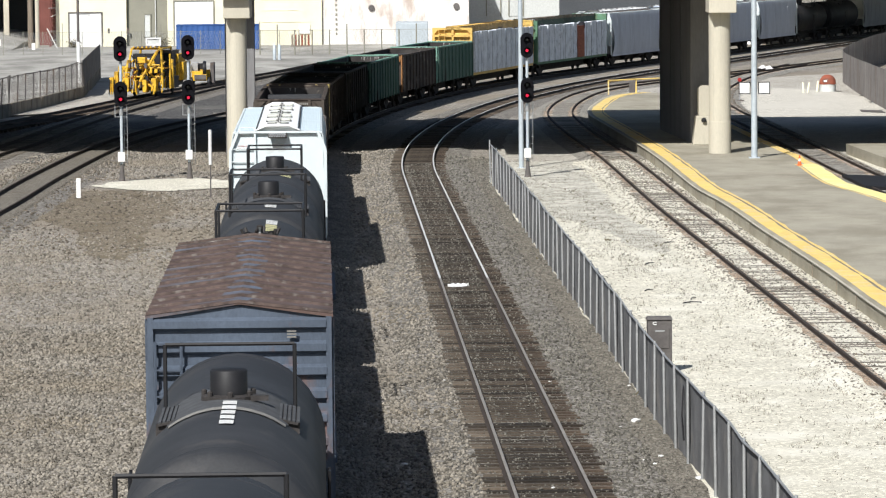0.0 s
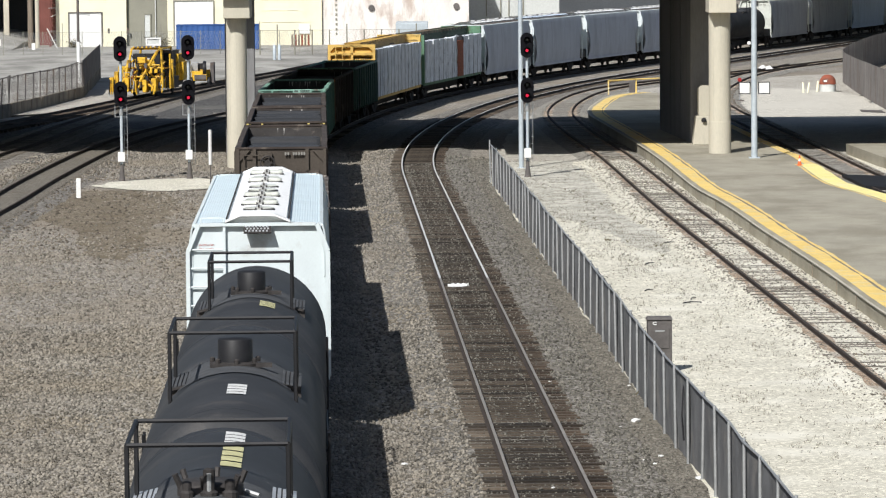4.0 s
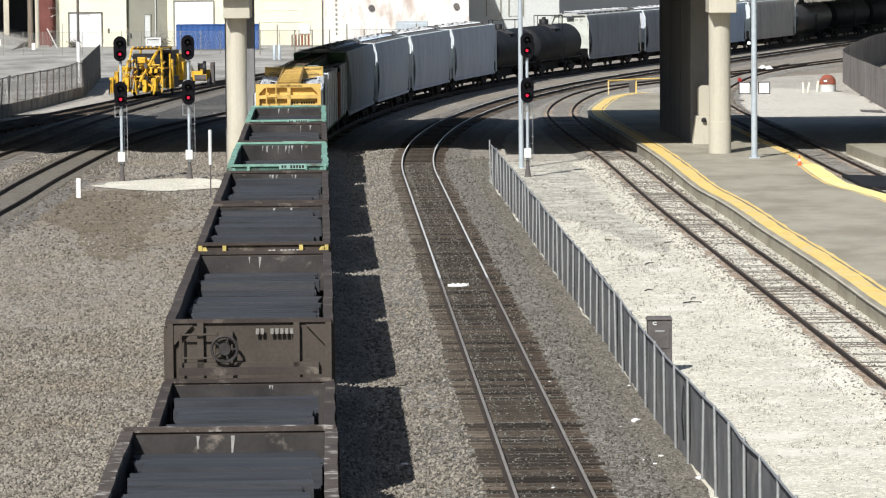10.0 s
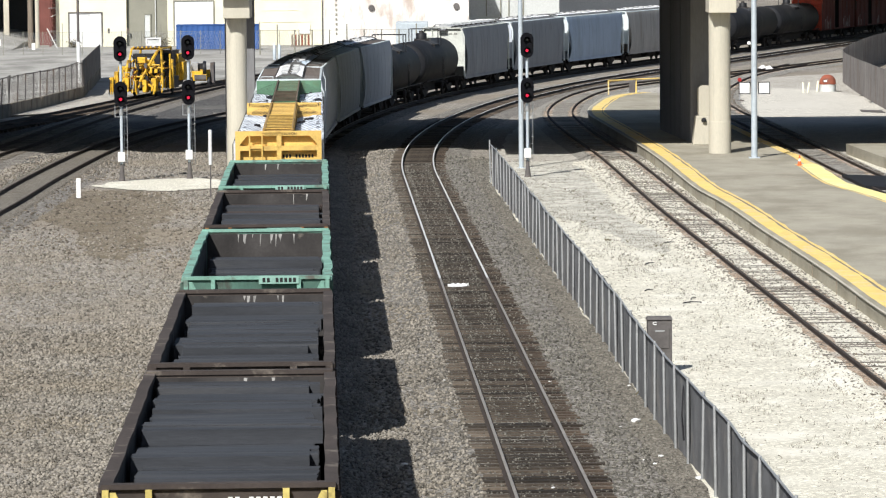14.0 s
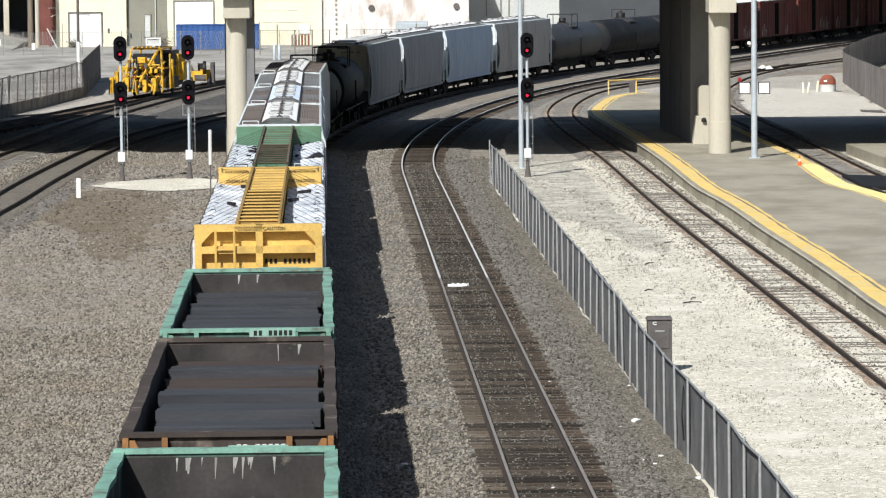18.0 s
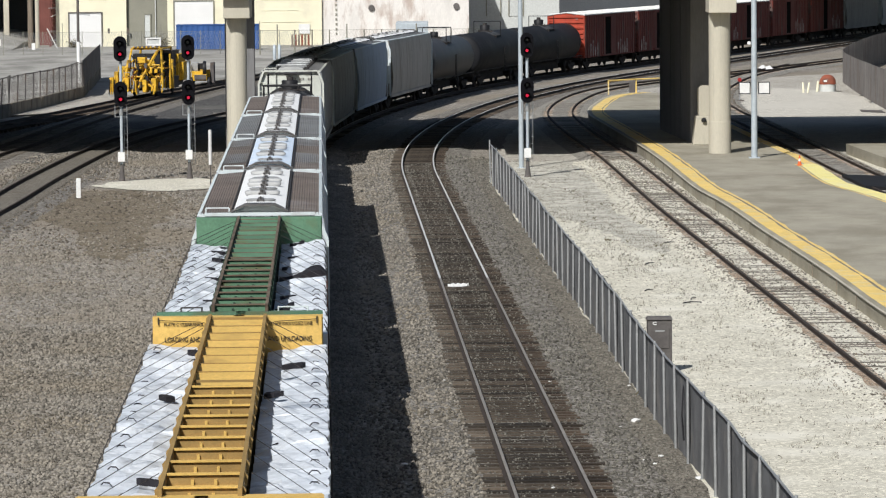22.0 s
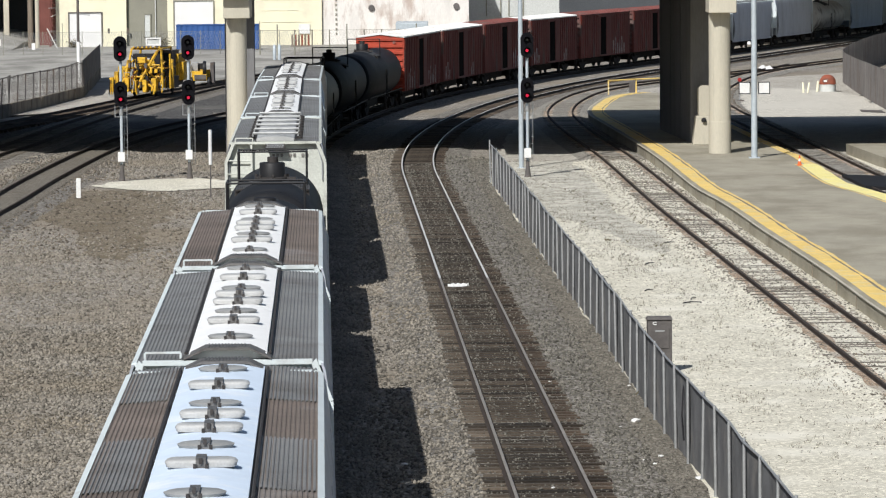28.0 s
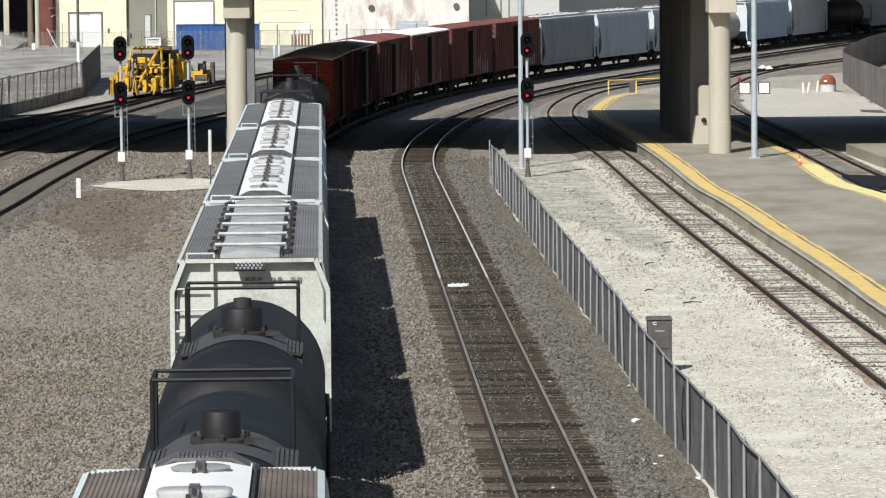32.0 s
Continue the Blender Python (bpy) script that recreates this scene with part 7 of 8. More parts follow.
for dx, lean in ((-0.78, 6),):
    bm = bmesh.new()
    lathe(bm, [(0.09, 0.0), (0.085, 0.75), (0.02, 0.8)], "z", sides=10)
    b = tagged(make("bollard", bm, M_CREAM, smooth=True), "pale cream bollard guarding the round chamber", "bollard", group="yard bollards")
    b.matrix_basis = Matrix.Translation((27.1 + dx, 289.2, GROUND_Z)) @ Matrix.Rotation(radians(lean), 4, "Y")
for dx, lean in ((0, -4), (0.28, 9)):
    bm = bmesh.new()
    lathe(bm, [(0.07, 0.0), (0.07, 0.72), (0.02, 0.76)], "z", sides=10)
    b = tagged(make("bollard", bm, M_CREAM, smooth=True), "leaning pale yellow bollard standing in pale dirt", "bollard", group="yard bollards")
    b.matrix_basis = Matrix.Translation((25.2 + dx, 287.2, GROUND_Z)) @ Matrix.Rotation(radians(lean), 4, "Y")

sw = thing("switch_stand", "switch stand with a round red target", "switch stand", Matrix.Translation((19.79, 274.0, GROUND_Z)))
bm = bmesh.new()
lathe(bm, [(0.055, 0), (0.04, 1.4)], "z", sides=8)
part("spindle", bm, M_GALV, sw, smooth=True)
bm = bmesh.new()
lathe(bm, [(0.01, -0.06), (0.14, -0.05), (0.14, -0.03), (0.01, -0.02)], "y", (0, 0, 1.45), 16)
part("target", bm, M_DARKRED, sw, "round red target disc")
bm = bmesh.new()
box(bm, -0.3, 0.3, -0.15, 0.15, 0, 0.12)
part("foot", bm, M_DARKSTEEL, sw)

bm = bmesh.new()
rings = []
rg = random.Random(3)
for k in range(7):
    xx = -0.75 + 0.25 * k
    h = (0.1, 0.42, 0.5, 0.36, 0.44, 0.3, 0.05)[k]
    rings.append([(xx + rg.uniform(-.05, .05), 0.3 * math.cos(radians(a)) + rg.uniform(-.04, .04), h * max(0, math.sin(radians(a))) + rg.uniform(0, .03)) for a in range(0, 181, 30)])
loft(bm, rings, caps=False, closed=False)
tagged(make("rubbish_heap", bm, M_WHITE), "crumpled white sheeting dumped on dirt", "rubbish").matrix_basis = Matrix.Translation((26.2, 333, GROUND_Z + 0.03))
sheet("steel_plate", [(26.0, 255.5), (27.3, 253.6), (27.4, 257.0), (26.2, 258.4)], GROUND_Z + 0.07, M_DARKSTEEL, "flat dark steel plate lying on dirt", "steel plate", thick=0.03, kind="thing")

# white scrap between the rails
bm = bmesh.new()
rings = []
for k in range(9):
    t = k / 8
    w = 0.30 * math.sin(math.pi * min(1, 0.12 + t * 0.95)) ** 0.6
    rings.append([(-0.33 + 0.66 * t, -w + rg.uniform(-.03, .03), -0.155), (-0.33 + 0.66 * t, 0.0, -0.10 + rg.uniform(0, .05)), (-0.33 + 0.66 * t, w + rg.uniform(-.03, .03), -0.155)])
loft(bm, rings, caps=False, closed=False)
tagged(make("plastic_sheet", bm, M_WHITE), "crumpled white plastic sheet lying between rails", "litter").matrix_basis = Matrix.Translation((0.47, 129.2, 0.0)) @ Matrix.Scale(1.0, 4)
# white bits of litter on the gravel
for i, (x, y, w) in enumerate(((4.35, 93.6, 0.14), (5.2, 83.6, 0.12), (4.55, 101.0, 0.05), (3.7, 97.5, 0.05), (4.6, 87.2, 0.07), (4.4, 85.9, 0.06), (-0.85, 86.2, 0.09), (1.2, 79.2, 0.07), (2.15, 81.4, 0.05), (4.2, 86.5, 0.05), (3.95, 92.4, 0.05), (3.6, 92.6, 0.05), (0.0, 101.5, 0.04), (2.6, 101, 0.04))):
    bm = bmesh.new()
    bmesh.ops.create_icosphere(bm, subdivisions=1, radius=w)
    for v in bm.verts:
        v.co = Vector((v.co.x * rg.uniform(0.7, 1.2), v.co.y * rg.uniform(0.7, 1.2), v.co.z * rg.uniform(0.25, 0.6)))
    tagged(make("litter", bm, M_WHITE), "small white scrap of litter on gravel", "litter", group="white litter").matrix_basis = Matrix.Translation((x, y, GROUND_Z + 0.04 if abs(x - 1.3) > 1.3 else -0.14))

# dead weeds, sticks and a boarded pit in the dirt yard
rg = random.Random(21)
for cx, cy, spread, n in ((7.9, 145.5, 0.7, 22), (7.5, 157, 0.8, 22), (6.4, 152, 0.8, 18), (5.4, 160, 0.8, 14), (6.5, 168, 0.9, 18), (5.0, 178, 0.9, 14), (3.6, 141, 0.3, 10), (2.9, 172, 0.25, 10), (4.6, 100, 0.3, 7), (4.3, 120, 0.3, 7)):
    for j in range(n // 6):
        bm = bmesh.new()
        for k in range(9):
            a, ln = rg.uniform(0, 6.28), rg.uniform(0.05, 0.15)
            tip = Vector((math.cos(a) * ln * 0.7, math.sin(a) * ln * 0.7, ln * rg.uniform(0.4, 1.0)))
            w = Vector((-math.sin(a), math.cos(a), 0)) * 0.004
            q0, q1, q2 = bm.verts.new(w), bm.verts.new(-w), bm.verts.new(tip)
            q3 = bm.verts.new(tip * 0.5 + Vector((0, 0, 0.05)))
            bm.faces.new((q0, q1, q3))
            bm.faces.new((q0, q3, q2))
        tuft = tagged(make("weed_tuft", bm, M_GRASS), "dead dry weeds growing in dirt", "weeds", group="dead weeds")
        tuft.matrix_basis = Matrix.Translation((cx + rg.gauss(0, spread * 0.5), cy + rg.gauss(0, spread * 3), GROUND_Z + 0.035))
for x, y, ang, ln in ((8.2, 147.9, 15, 0.5), (6.96, 138.5, 65, 0.75), (7.48, 123.6, 20, 0.6), (7.6, 125, 70, 0.5), (6.4, 128, 50, 0.4)):
    bm = bmesh.new()
    bar(bm, (-ln / 2, 0, 0.03), (0, 0.03, 0.05), 0.022, 5)
    bar(bm, (0, 0.03, 0.05), (ln / 2, 0, 0.03), 0.016, 5)
    tagged(make("stick", bm, M_BLACK), "dark stick lying on pale dirt", "stick", group="sticks on dirt").matrix_basis = Matrix.Translation((x, y, GROUND_Z + 0.03)) @ Matrix.Rotation(radians(ang), 4, "Z")
for px_ in (8.15, 10.42):
    pit = thing("pit_frame", "low dark frame of a shallow drain pit", "drain", Matrix.Translation((px_, 184.0, GROUND_Z + 0.07)), group="drain pits")
    for x0, x1, y0, y1 in ((-0.36, 0.36, -2.1, -1.85), (-0.36, 0.36, 1.85, 2.1), (-0.42, -0.36, -2.1, 2.1), (0.36, 0.42, -2.1, 2.1)):
        bm = bmesh.new()
        box(bm, x0, x1, y0, y1, -0.05, 0.05)
        part("board", bm, M_BLACK, pit)
bm = bmesh.new()
for k in range(6):
    box(bm, -0.12 + 0.04 * k, -0.08 + 0.04 * k, -0.12, 0.12, 0.0, rg.uniform(0.03, 0.07))
tagged(make("paper_scrap", bm, M_WHITE), "small white scrap lying in dirt", "litter").matrix_basis = Matrix.Translation((9.78, 156.7, GROUND_Z + 0.03)) @ Matrix.Rotation(0.5, 4, "Z")

# ---- fenced wall on the far left ----
WALL = [(-29.5, 236.0), (-27.2, 259.2), (-26.28, 270.0), (-25.1, 288.3), (-27.45, 331.0)]
wr_ = random.Random(17)
lw = thing("fenced_wall", "low stained concrete wall topped by leaning chain-link fence", "wall", kind="structure")
for (x0, y0), (x1, y1) in zip(WALL, WALL[1:]):
    ln = math.hypot(x1 - x0, y1 - y0)
    m = Matrix.Translation((x0, y0, GROUND_Z)) @ Matrix.Rotation(-math.atan2(x1 - x0, y1 - y0), 4, "Z")
    bm = bmesh.new()
    box(bm, -0.12, 0.12, 0, ln, 0, 0.88)
    w = part("wall_section", bm, M_OLDWALL, lw, bevel=0.02)
    w.matrix_basis = m
    for k in range(int(ln / 3.4) + 1):
        bm = bmesh.new()
        box(bm, 0.115, 0.17, 0.2 + k * 3.4, 0.55 + k * 3.4, 0, 0.9)
        part("pilaster", bm, M_OLDWALL, lw).matrix_basis = m
    np_ = max(2, int(ln / 2.45))
    last = (x1, y1) == WALL[-1]
    tops = []
    for k in range(np_ + 1):
        y_ = ln * (k + (wr_.uniform(-0.14, 0.14) if 0 < k < np_ else 0)) / np_
        tops.append((wr_.uniform(-0.05, 0.05), y_ + (0 if last else wr_.uniform(-0.05, 0.42)), 2.56 + wr_.uniform(-0.07, 0.08)))
        bm = bmesh.new()
        bar(bm, (0, y_, 0.88), tops[-1], 0.045, 6)
        part("fence_post", bm, M_DARKSTEEL, lw).matrix_basis = m
    for p, q in zip(tops, tops[1:]):
        bm = bmesh.new()
        mid_ = ((p[0] + q[0]) / 2, (p[1] + q[1]) / 2, (p[2] + q[2]) / 2 - 0.05)
        bar(bm, p, mid_, 0.03, 6)
        bar(bm, mid_, q, 0.03, 6)
        part("fence_rail", bm, M_DARKSTEEL, lw).matrix_basis = m
    if last:
        bm = bmesh.new()
        pts = []
        for k in range(40):
            pts.append((0.08 + 0.04 * (k % 2), ln * k / 39))
        loft(bm, [[(x, y, z) for x, y in pts] for z in (0.86, 2.75)], caps=False, closed=False)
        part("sheet_panel", bm, M_DARKSTEEL, lw, "dark corrugated sheet panel").matrix_basis = m
    else:
        nw = int(ln / 0.22)
        bm = bmesh.new()
        for k in range(nw):
            for s in (-1, 1):
                y_a, y_b = ln * k / nw, ln * k / nw + s * 1.5
                if 0 <= y_b <= ln:
                    bar(bm, (0, y_a, 0.89), (0, y_b, 2.56), 0.006, 3)
        wr = part("chain_link", bm, M_DARKSTEEL, lw, "thin chain-link wire mesh")
        wr["kind"] = "stuff"
        wr.matrix_basis = m

# corrugated fence on the right
CF = free_line([(27.4, 228), (27.6, 242), (27.95, 260), (28.65, 280), (29.4, 297), (30.0, 308), (31.2, 317), (33.6, 330), (37.8, 352), (48, 395), (64, 440)], 0.35)
cf = thing("corrugated_fence", "tall dark corrugated metal fence", "fence", kind="structure")
for i0 in range(0, len(CF) - 9, 8):
    seg = CF[i0:i0 + 9]
    bm = bmesh.new()
    h = float(np.interp(seg[4][1], (250, 297, 306, 330), (2.6, 2.3, 2.3, 2.6)))
    pts = []
    for k, (x, y, a) in enumerate(seg):
        o = 0.05 * (1 if k % 2 else -1)
        pts.append((x + o * math.cos(a), y - o * math.sin(a)))
    rings = [[(x, y, z) for x, y in pts] for z in (GROUND_Z, GROUND_Z + h)]
    loft(bm, rings, caps=False, closed=False)
    part("fence_sheet", bm, M_CORRUG, cf)

# ---- unseen slab added at the far right to shade the tracks ----
shade_slab = thing("overpass", "unseen slab on columns, added to shade the far tracks", "overpass", kind="structure")
bm = bmesh.new()
loft(bm, [[(21.5, 410.3, z), (48.3, 401.9, z), (90.5, 537.5, z), (63.7, 545.9, z)] for z in (8.6, 10.0)])
part("deck", bm, M_CONC, shade_slab)
for x, y in ((25.5, 413), (50, 412), (80, 534)):
    bm = bmesh.new()
    lathe(bm, [(0.6, GROUND_Z), (0.6, 8.6)], "z", (x, y, 0), 20)
    part("column", bm, M_CONC, shade_slab, smooth=True)


# ---- buildings behind the yard ----
def facade(name, lab, x0, x1, y, h, material, depth=14.0):
    b = thing(name, lab, "building")
    bm = bmesh.new()
    box(bm, x0, x1, y, y + depth, GROUND_Z, h)
    part("wall", bm, material, b)
    bm = bmesh.new()
    box(bm, x0 - 0.15, x1 + 0.15, y - 0.15, y + depth + 0.15, h, h + 0.35)
    part("roof", bm, M_CONC, b)
    return b


def opening(b, name, x0, x1, z0, z1, y, material, lab="", rim=None, proud=0.06):
    bm = bmesh.new()
    box(bm, x0, x1, y - proud, y + 0.05, z0, z1)
    o = part(name, bm, material, b, lab)
    if rim:
        for a in ((x0 - 0.12, x0, z0, z1 + 0.12), (x1, x1 + 0.12, z0, z1 + 0.12), (x0, x1, z1, z1 + 0.12)):
            bm = bmesh.new()
            box(bm, a[0], a[1], y - proud - 0.08, y + 0.05, a[2], a[3])
            part("frame_trim", bm, rim, o)
    return o


W1 = facade("warehouse", "cream warehouse with large white roller doors", -39.9, -32.6, 428, 10, M_CREAM)
d1 = opening(W1, "roller_door", -38.5, -35.8 + 0.6, GROUND_Z, 3.2, 428, M_WHITEDOOR, "closed white roller door", M_DARKSTEEL)
opening(W1, "window", -36.3, -34.9, 4.6, 6.0, 428, M_PALEWALL, "", M_PALEWALL)
for k in range(2):
    opening(W1, "wall_lamp", -34.55 + k * 2.0, -34.35 + k * 2.0, 1.1, 1.6, 428, M_DARKSTEEL)
W2 = facade("warehouse", "grey rendered warehouse wall with a narrow door", -32.55, -28.4, 428.6, 10, M_GREYWALL)
opening(W2, "door", -30.75, -30.2, 0.7, 3.0, 428.6, M_PALEWALL, "narrow pale door", M_GREYWALL)
bm = bmesh.new()
bar(bm, (-29.6, 428.4, GROUND_Z), (-29.6, 428.4, 9), 0.06, 6)
part("drain_pipe", bm, M_PALEWALL, W2)
W3 = facade("warehouse", "cream warehouse with white loading door", -28.35, -12.35, 428, 10, M_CREAM)
opening(W3, "roller_door", -27.6, -23.6, GROUND_Z, 4.35, 428, M_WHITEDOOR, "closed white loading door", M_GREYWALL)
for z, x1 in ((2.1, -13.4), (3.3, -14.8), (4.4, -13.0)):
    opening(W3, "wall_moulding", -18.6, x1, z, z + 0.06, 428, M_CREAM, "", None, 0.05)
opening(W3, "notice_board", -14.75, -13.6, 0.9, 1.9, 427.9, M_WHITE, "white notice board")
W4 = facade("old_warehouse", "old brick warehouse under flaking whitewash", -12.3, 2.9, 428.4, 10, M_OLDBRICK)
for k in range(3):
    x = -9.8 + k * 4.0
    opening(W4, "bricked_window", x, x + 2.2, 2.7, 4.3, 428.4, M_OLDBRICK, "bricked-up whitewashed window", None, 0.02)
for x, z in ((-7.2, 3.5), (1.6, 3.6)):
    bm = bmesh.new()
    lathe(bm, [(0.02, -0.2), (0.32, -0.2), (0.32, 0.1)], "y", (x, 428.4, z), 16)
    part("vent_fan", bm, M_DARKSTEEL, W4, "round dark wall vent", smooth=True)
for k in range(9):
    opening(W4, "anchor_plate", -10.95, -10.75, 0.7 + k * 0.5, 0.95 + k * 0.5, 428.4, M_GREYWALL)
W5 = facade("storage_building", "pale grey storage building with blank windows", 2.95, 12.6, 440, 9, M_PALEWALL)
for x in (4.9, 7.3):
    opening(W5, "window", x, x + 1.4, 2.3, 4.2, 440, M_PALEWALL, "blank painted window", M_GREYWALL)
W6 = facade("office_block", "dark grey block with rows of windows", 12.8, 26.5, 486, 12, M_SLATE)
for r in range(2):
    for k in range(10):
        opening(W6, "window", 13.6 + k * 1.25, 14.4 + k * 1.25, 3.6 + r * 2.2, 4.9 + r * 2.2, 486, M_GLASS, "", M_GREYWALL)

# dark loading canopy on the far left
cn = thing("loading_canopy", "dark loading dock under a canopy with pale posts", "loading dock", kind="structure")
bm = bmesh.new()
box(bm, -75, -42.6, 436, 470, 6.0, 7.0)
part("canopy_roof", bm, M_DARKSTEEL, cn)
bm = bmesh.new()
box(bm, -75, -42.6, 455, 456, GROUND_Z, 6.0)
part("back_wall", bm, M_SLATE, cn)
bm = bmesh.new()
loft(bm, [[(x, 455, GROUND_Z), (x, y0, GROUND_Z), (x, y0 + 12, z), (x, 455, z)] for x, y0, z in ((-75, 412, 1.1), (-47, 412, 1.1), (-43.4, 416, 0.2))])
part("dock", bm, M_LOT, cn, "worn grey ramp up to the loading dock")
bm = bmesh.new()
box(bm, -42.75, -41.05, 436, 450, GROUND_Z, 9.0)
part("side_wall", bm, M_BRICKRED, cn, "dull red end wall")
for x in (-45.9, -51.5, -57):
    bm = bmesh.new()
    box(bm, x - 0.28, x + 0.28, 436.2, 436.8, 0.6, 6.0)
    part("post", bm, M_CONC, cn)
lt = thing("ladder_tower", "rusty red lattice ladder tower", "tower")
for x in (-40.7, -39.7):
    for y in (430.0, 431.2):
        bm = bmesh.new()
        bar(bm, (x, y, GROUND_Z), (x, y, 9), 0.10, 5)
        part("leg", bm, M_BRICKRED, lt)
for k in range(11):
    z = 0.4 + k * 0.8
    bm = bmesh.new()
    bar(bm, (-40.7, 430, z), (-39.7, 430, z + (0.4 if k % 2 else 0)), 0.05, 5)
    part("brace", bm, M_STENCIL if k % 3 == 0 else M_BRICKRED, lt)
    bm = bmesh.new()
    bar(bm, (-40.7, 430, z), (-39.7, 430, z + 0.8), 0.045, 5)
    bar(bm, (-39.7, 430, z), (-40.7, 431.2, z + 0.8), 0.045, 5)
    part("diagonal", bm, M_BRICKRED, lt)
for k in range(3):
    bm = bmesh.new()
    box(bm, -40.85, -39.55, 429.9, 431.3, 1.3 + 2.4 * k, 1.36 + 2.4 * k)
    part("landing", bm, M_GALV, lt, "pale grey landing")

# blue container and small machines
bc = thing("container", "blue steel shipping container by the warehouse", "container", Matrix.Translation((-22.2, 410, GROUND_Z)))
bm = bmesh.new()
pts = []
for k in range(61):
    pts.append((-4.1 + 8.2 * k / 60, 0.04 * (1 if k % 4 < 2 else 0)))
loft(bm, [[(x, y, z) for x, y in pts] + [(4.1, 2.4, z), (-4.1, 2.4, z)] for z in (0.15, 2.5)])
part("body", bm, M_BLUEBOX, bc)
bm = bmesh.new()
box(bm, -4.12, 4.12, -0.05, 2.42, 2.5, 2.6)
part("roof", bm, M_BLUEBOX, bc)
bm = bmesh.new()
box(bm, -4.1, 4.1, 0.0, 2.4, 0.0, 0.15)
part("base_frame", bm, M_DARKSTEEL, bc)
bm = bmesh.new()
box(bm, -1.6, 1.6, -4, 4, 0.0, 2.6)
tagged(make("site_hut", bm, M_POLE, bevel=0.05), "flat-roofed pale grey site hut", "hut").matrix_basis = Matrix.Translation((-2.9, 414, GROUND_Z))

# ---- yellow track machine on the far siding ----
tm = thing("track_tamper", "yellow track maintenance machine with lattice frame", "track machine", Matrix.Translation((-20.55, 284.5, 0)) @ Matrix.Rotation(radians(-8), 4, "Z"))


def tm_bar(a, b, r, material=M_TYELLOW, name="frame_tube"):
    bm = bmesh.new()
    bar(bm, a, b, r, 6)
    return part(name, bm, material, tm)


def tm_box(name, x0, x1, y0, y1, z0, z1, material=M_TYELLOW, lab=""):
    bm = bmesh.new()
    box(bm, x0, x1, y0, y1, z0, z1)
    return part(name, bm, material, tm, lab, bevel=0.02)


for y in (0.6, 6.2):
    shared("wheelset", WHEELSET, tm, Matrix.Translation((0, y, 0.457)))
tm_box("chassis", -1.25, 1.25, -0.2, 7.6, 0.55, 0.95, M_DARKSTEEL)
for x in (-1.35, 1.35):
    tm_bar((x, 0.0, 0.7), (x * 0.78, 1.2, 3.25), 0.085)
    tm_bar((x * 0.78, 1.2, 3.25), (x * 0.78, 4.2, 3.25), 0.08)
    tm_bar((x, 4.4, 0.7), (x * 0.78, 4.2, 3.25), 0.08)
    tm_bar((x, 0.2, 1.9), (x, 4.2, 1.9), 0.06)
tm_bar((-1.05, 1.2, 3.25), (1.05, 1.2, 3.25), 0.09)
tm_bar((-1.05, 4.2, 3.25), (1.05, 4.2, 3.25), 0.09)
tm_bar((1.05, -0.3, 3.1), (-0.15, -0.5, 1.0), 0.11)
tm_bar((1.05, -0.3, 3.1), (1.05, 1.2, 3.25), 0.07)
tm_bar((1.32, -0.3, 3.2), (1.42, -0.4, 0.6), 0.07)
tm_bar((-1.0, -0.2, 2.5), (-1.3, -0.4, 0.6), 0.09)
tm_bar((-0.2, -0.3, 2.15), (1.2, -0.3, 2.15), 0.07)
tm_bar((0.1, -0.5, 1.0), (0.95, -0.5, 0.55), 0.09)
tm_box("control_box", -0.3, 0.25, -0.5, 0.1, 2.3, 2.7)
tm_box("roof_canopy", -0.95, 1.05, 0.9, 4.0, 3.3, 3.36, M_DARKSTEEL, "dark flat canopy")
for k in range(7):
    tm_box("roof_lamp", -0.9 + k * 0.3, -0.8 + k * 0.3, 0.82, 0.9, 3.28, 3.4)
tm_box("side_panel", 1.55, 1.85, 1.2, 1.5, 0.5, 2.5)
tm_bar((1.75, 0.6, 0.5), (1.75, 0.6, 2.9), 0.07)
tm_box("work_head", -2.05, -1.65, -1.6, -1.0, 0.35, 1.35)
tm_box("work_head", -1.75, -1.5, -1.4, -0.9, 0.9, 1.75)
tm_box("guide_shoe", -2.1, -1.5, -1.7, -1.3, 0.05, 0.35, M_GALV, "worn steel shoe")
for k in range(6):
    tm_bar((-2.05 + 0.12 * k, -1.75, 0.2), (-2.0 + 0.11 * k, -1.65, 1.2 + 0.1 * (k % 3)), 0.035, M_TYELLOW if k % 3 else M_BLACK, "tamping_arm")
tm_bar((-2.0, -1.2, 1.2), (-0.9, -0.2, 1.4), 0.06)
tm_bar((-1.25, 0.2, 1.95), (1.25, 0.2, 1.95), 0.07)
tm_bar((0.15, 0.2, 1.9), (1.15, 0.1, 0.8), 0.07)
tm_bar((-1.25, 0.0, 1.35), (1.25, 0.0, 1.35), 0.06)
tm_box("engine_hood", -0.8, 0.75, 1.6, 3.6, 1.2, 2.35)
tm_box("hose_reel", -0.35, 0.35, 0.4, 0.9, 2.05, 2.5)
tm_box("operator_cab", 0.15, 1.25, 3.8, 6.2, 1.0, 3.05, M_DARKSTEEL, "dark glazed operator cab")
tm_box("rear_cabinet", 0.85, 1.45, 5.0, 7.4, 0.95, 2.75)
tm_box("cab_window", 0.3, 1.1, 3.76, 3.8, 2.0, 2.85, M_GLASS)
tm_box("work_head", -1.25, -0.85, -0.9, 0.3, 0.35, 1.3)
tm_box("work_head", -0.6, -0.35, -0.8, 0.2, 0.3, 1.1)
tm_box("work_head", 0.1, 0.38, -0.85, 0.2, 0.3, 1.15)
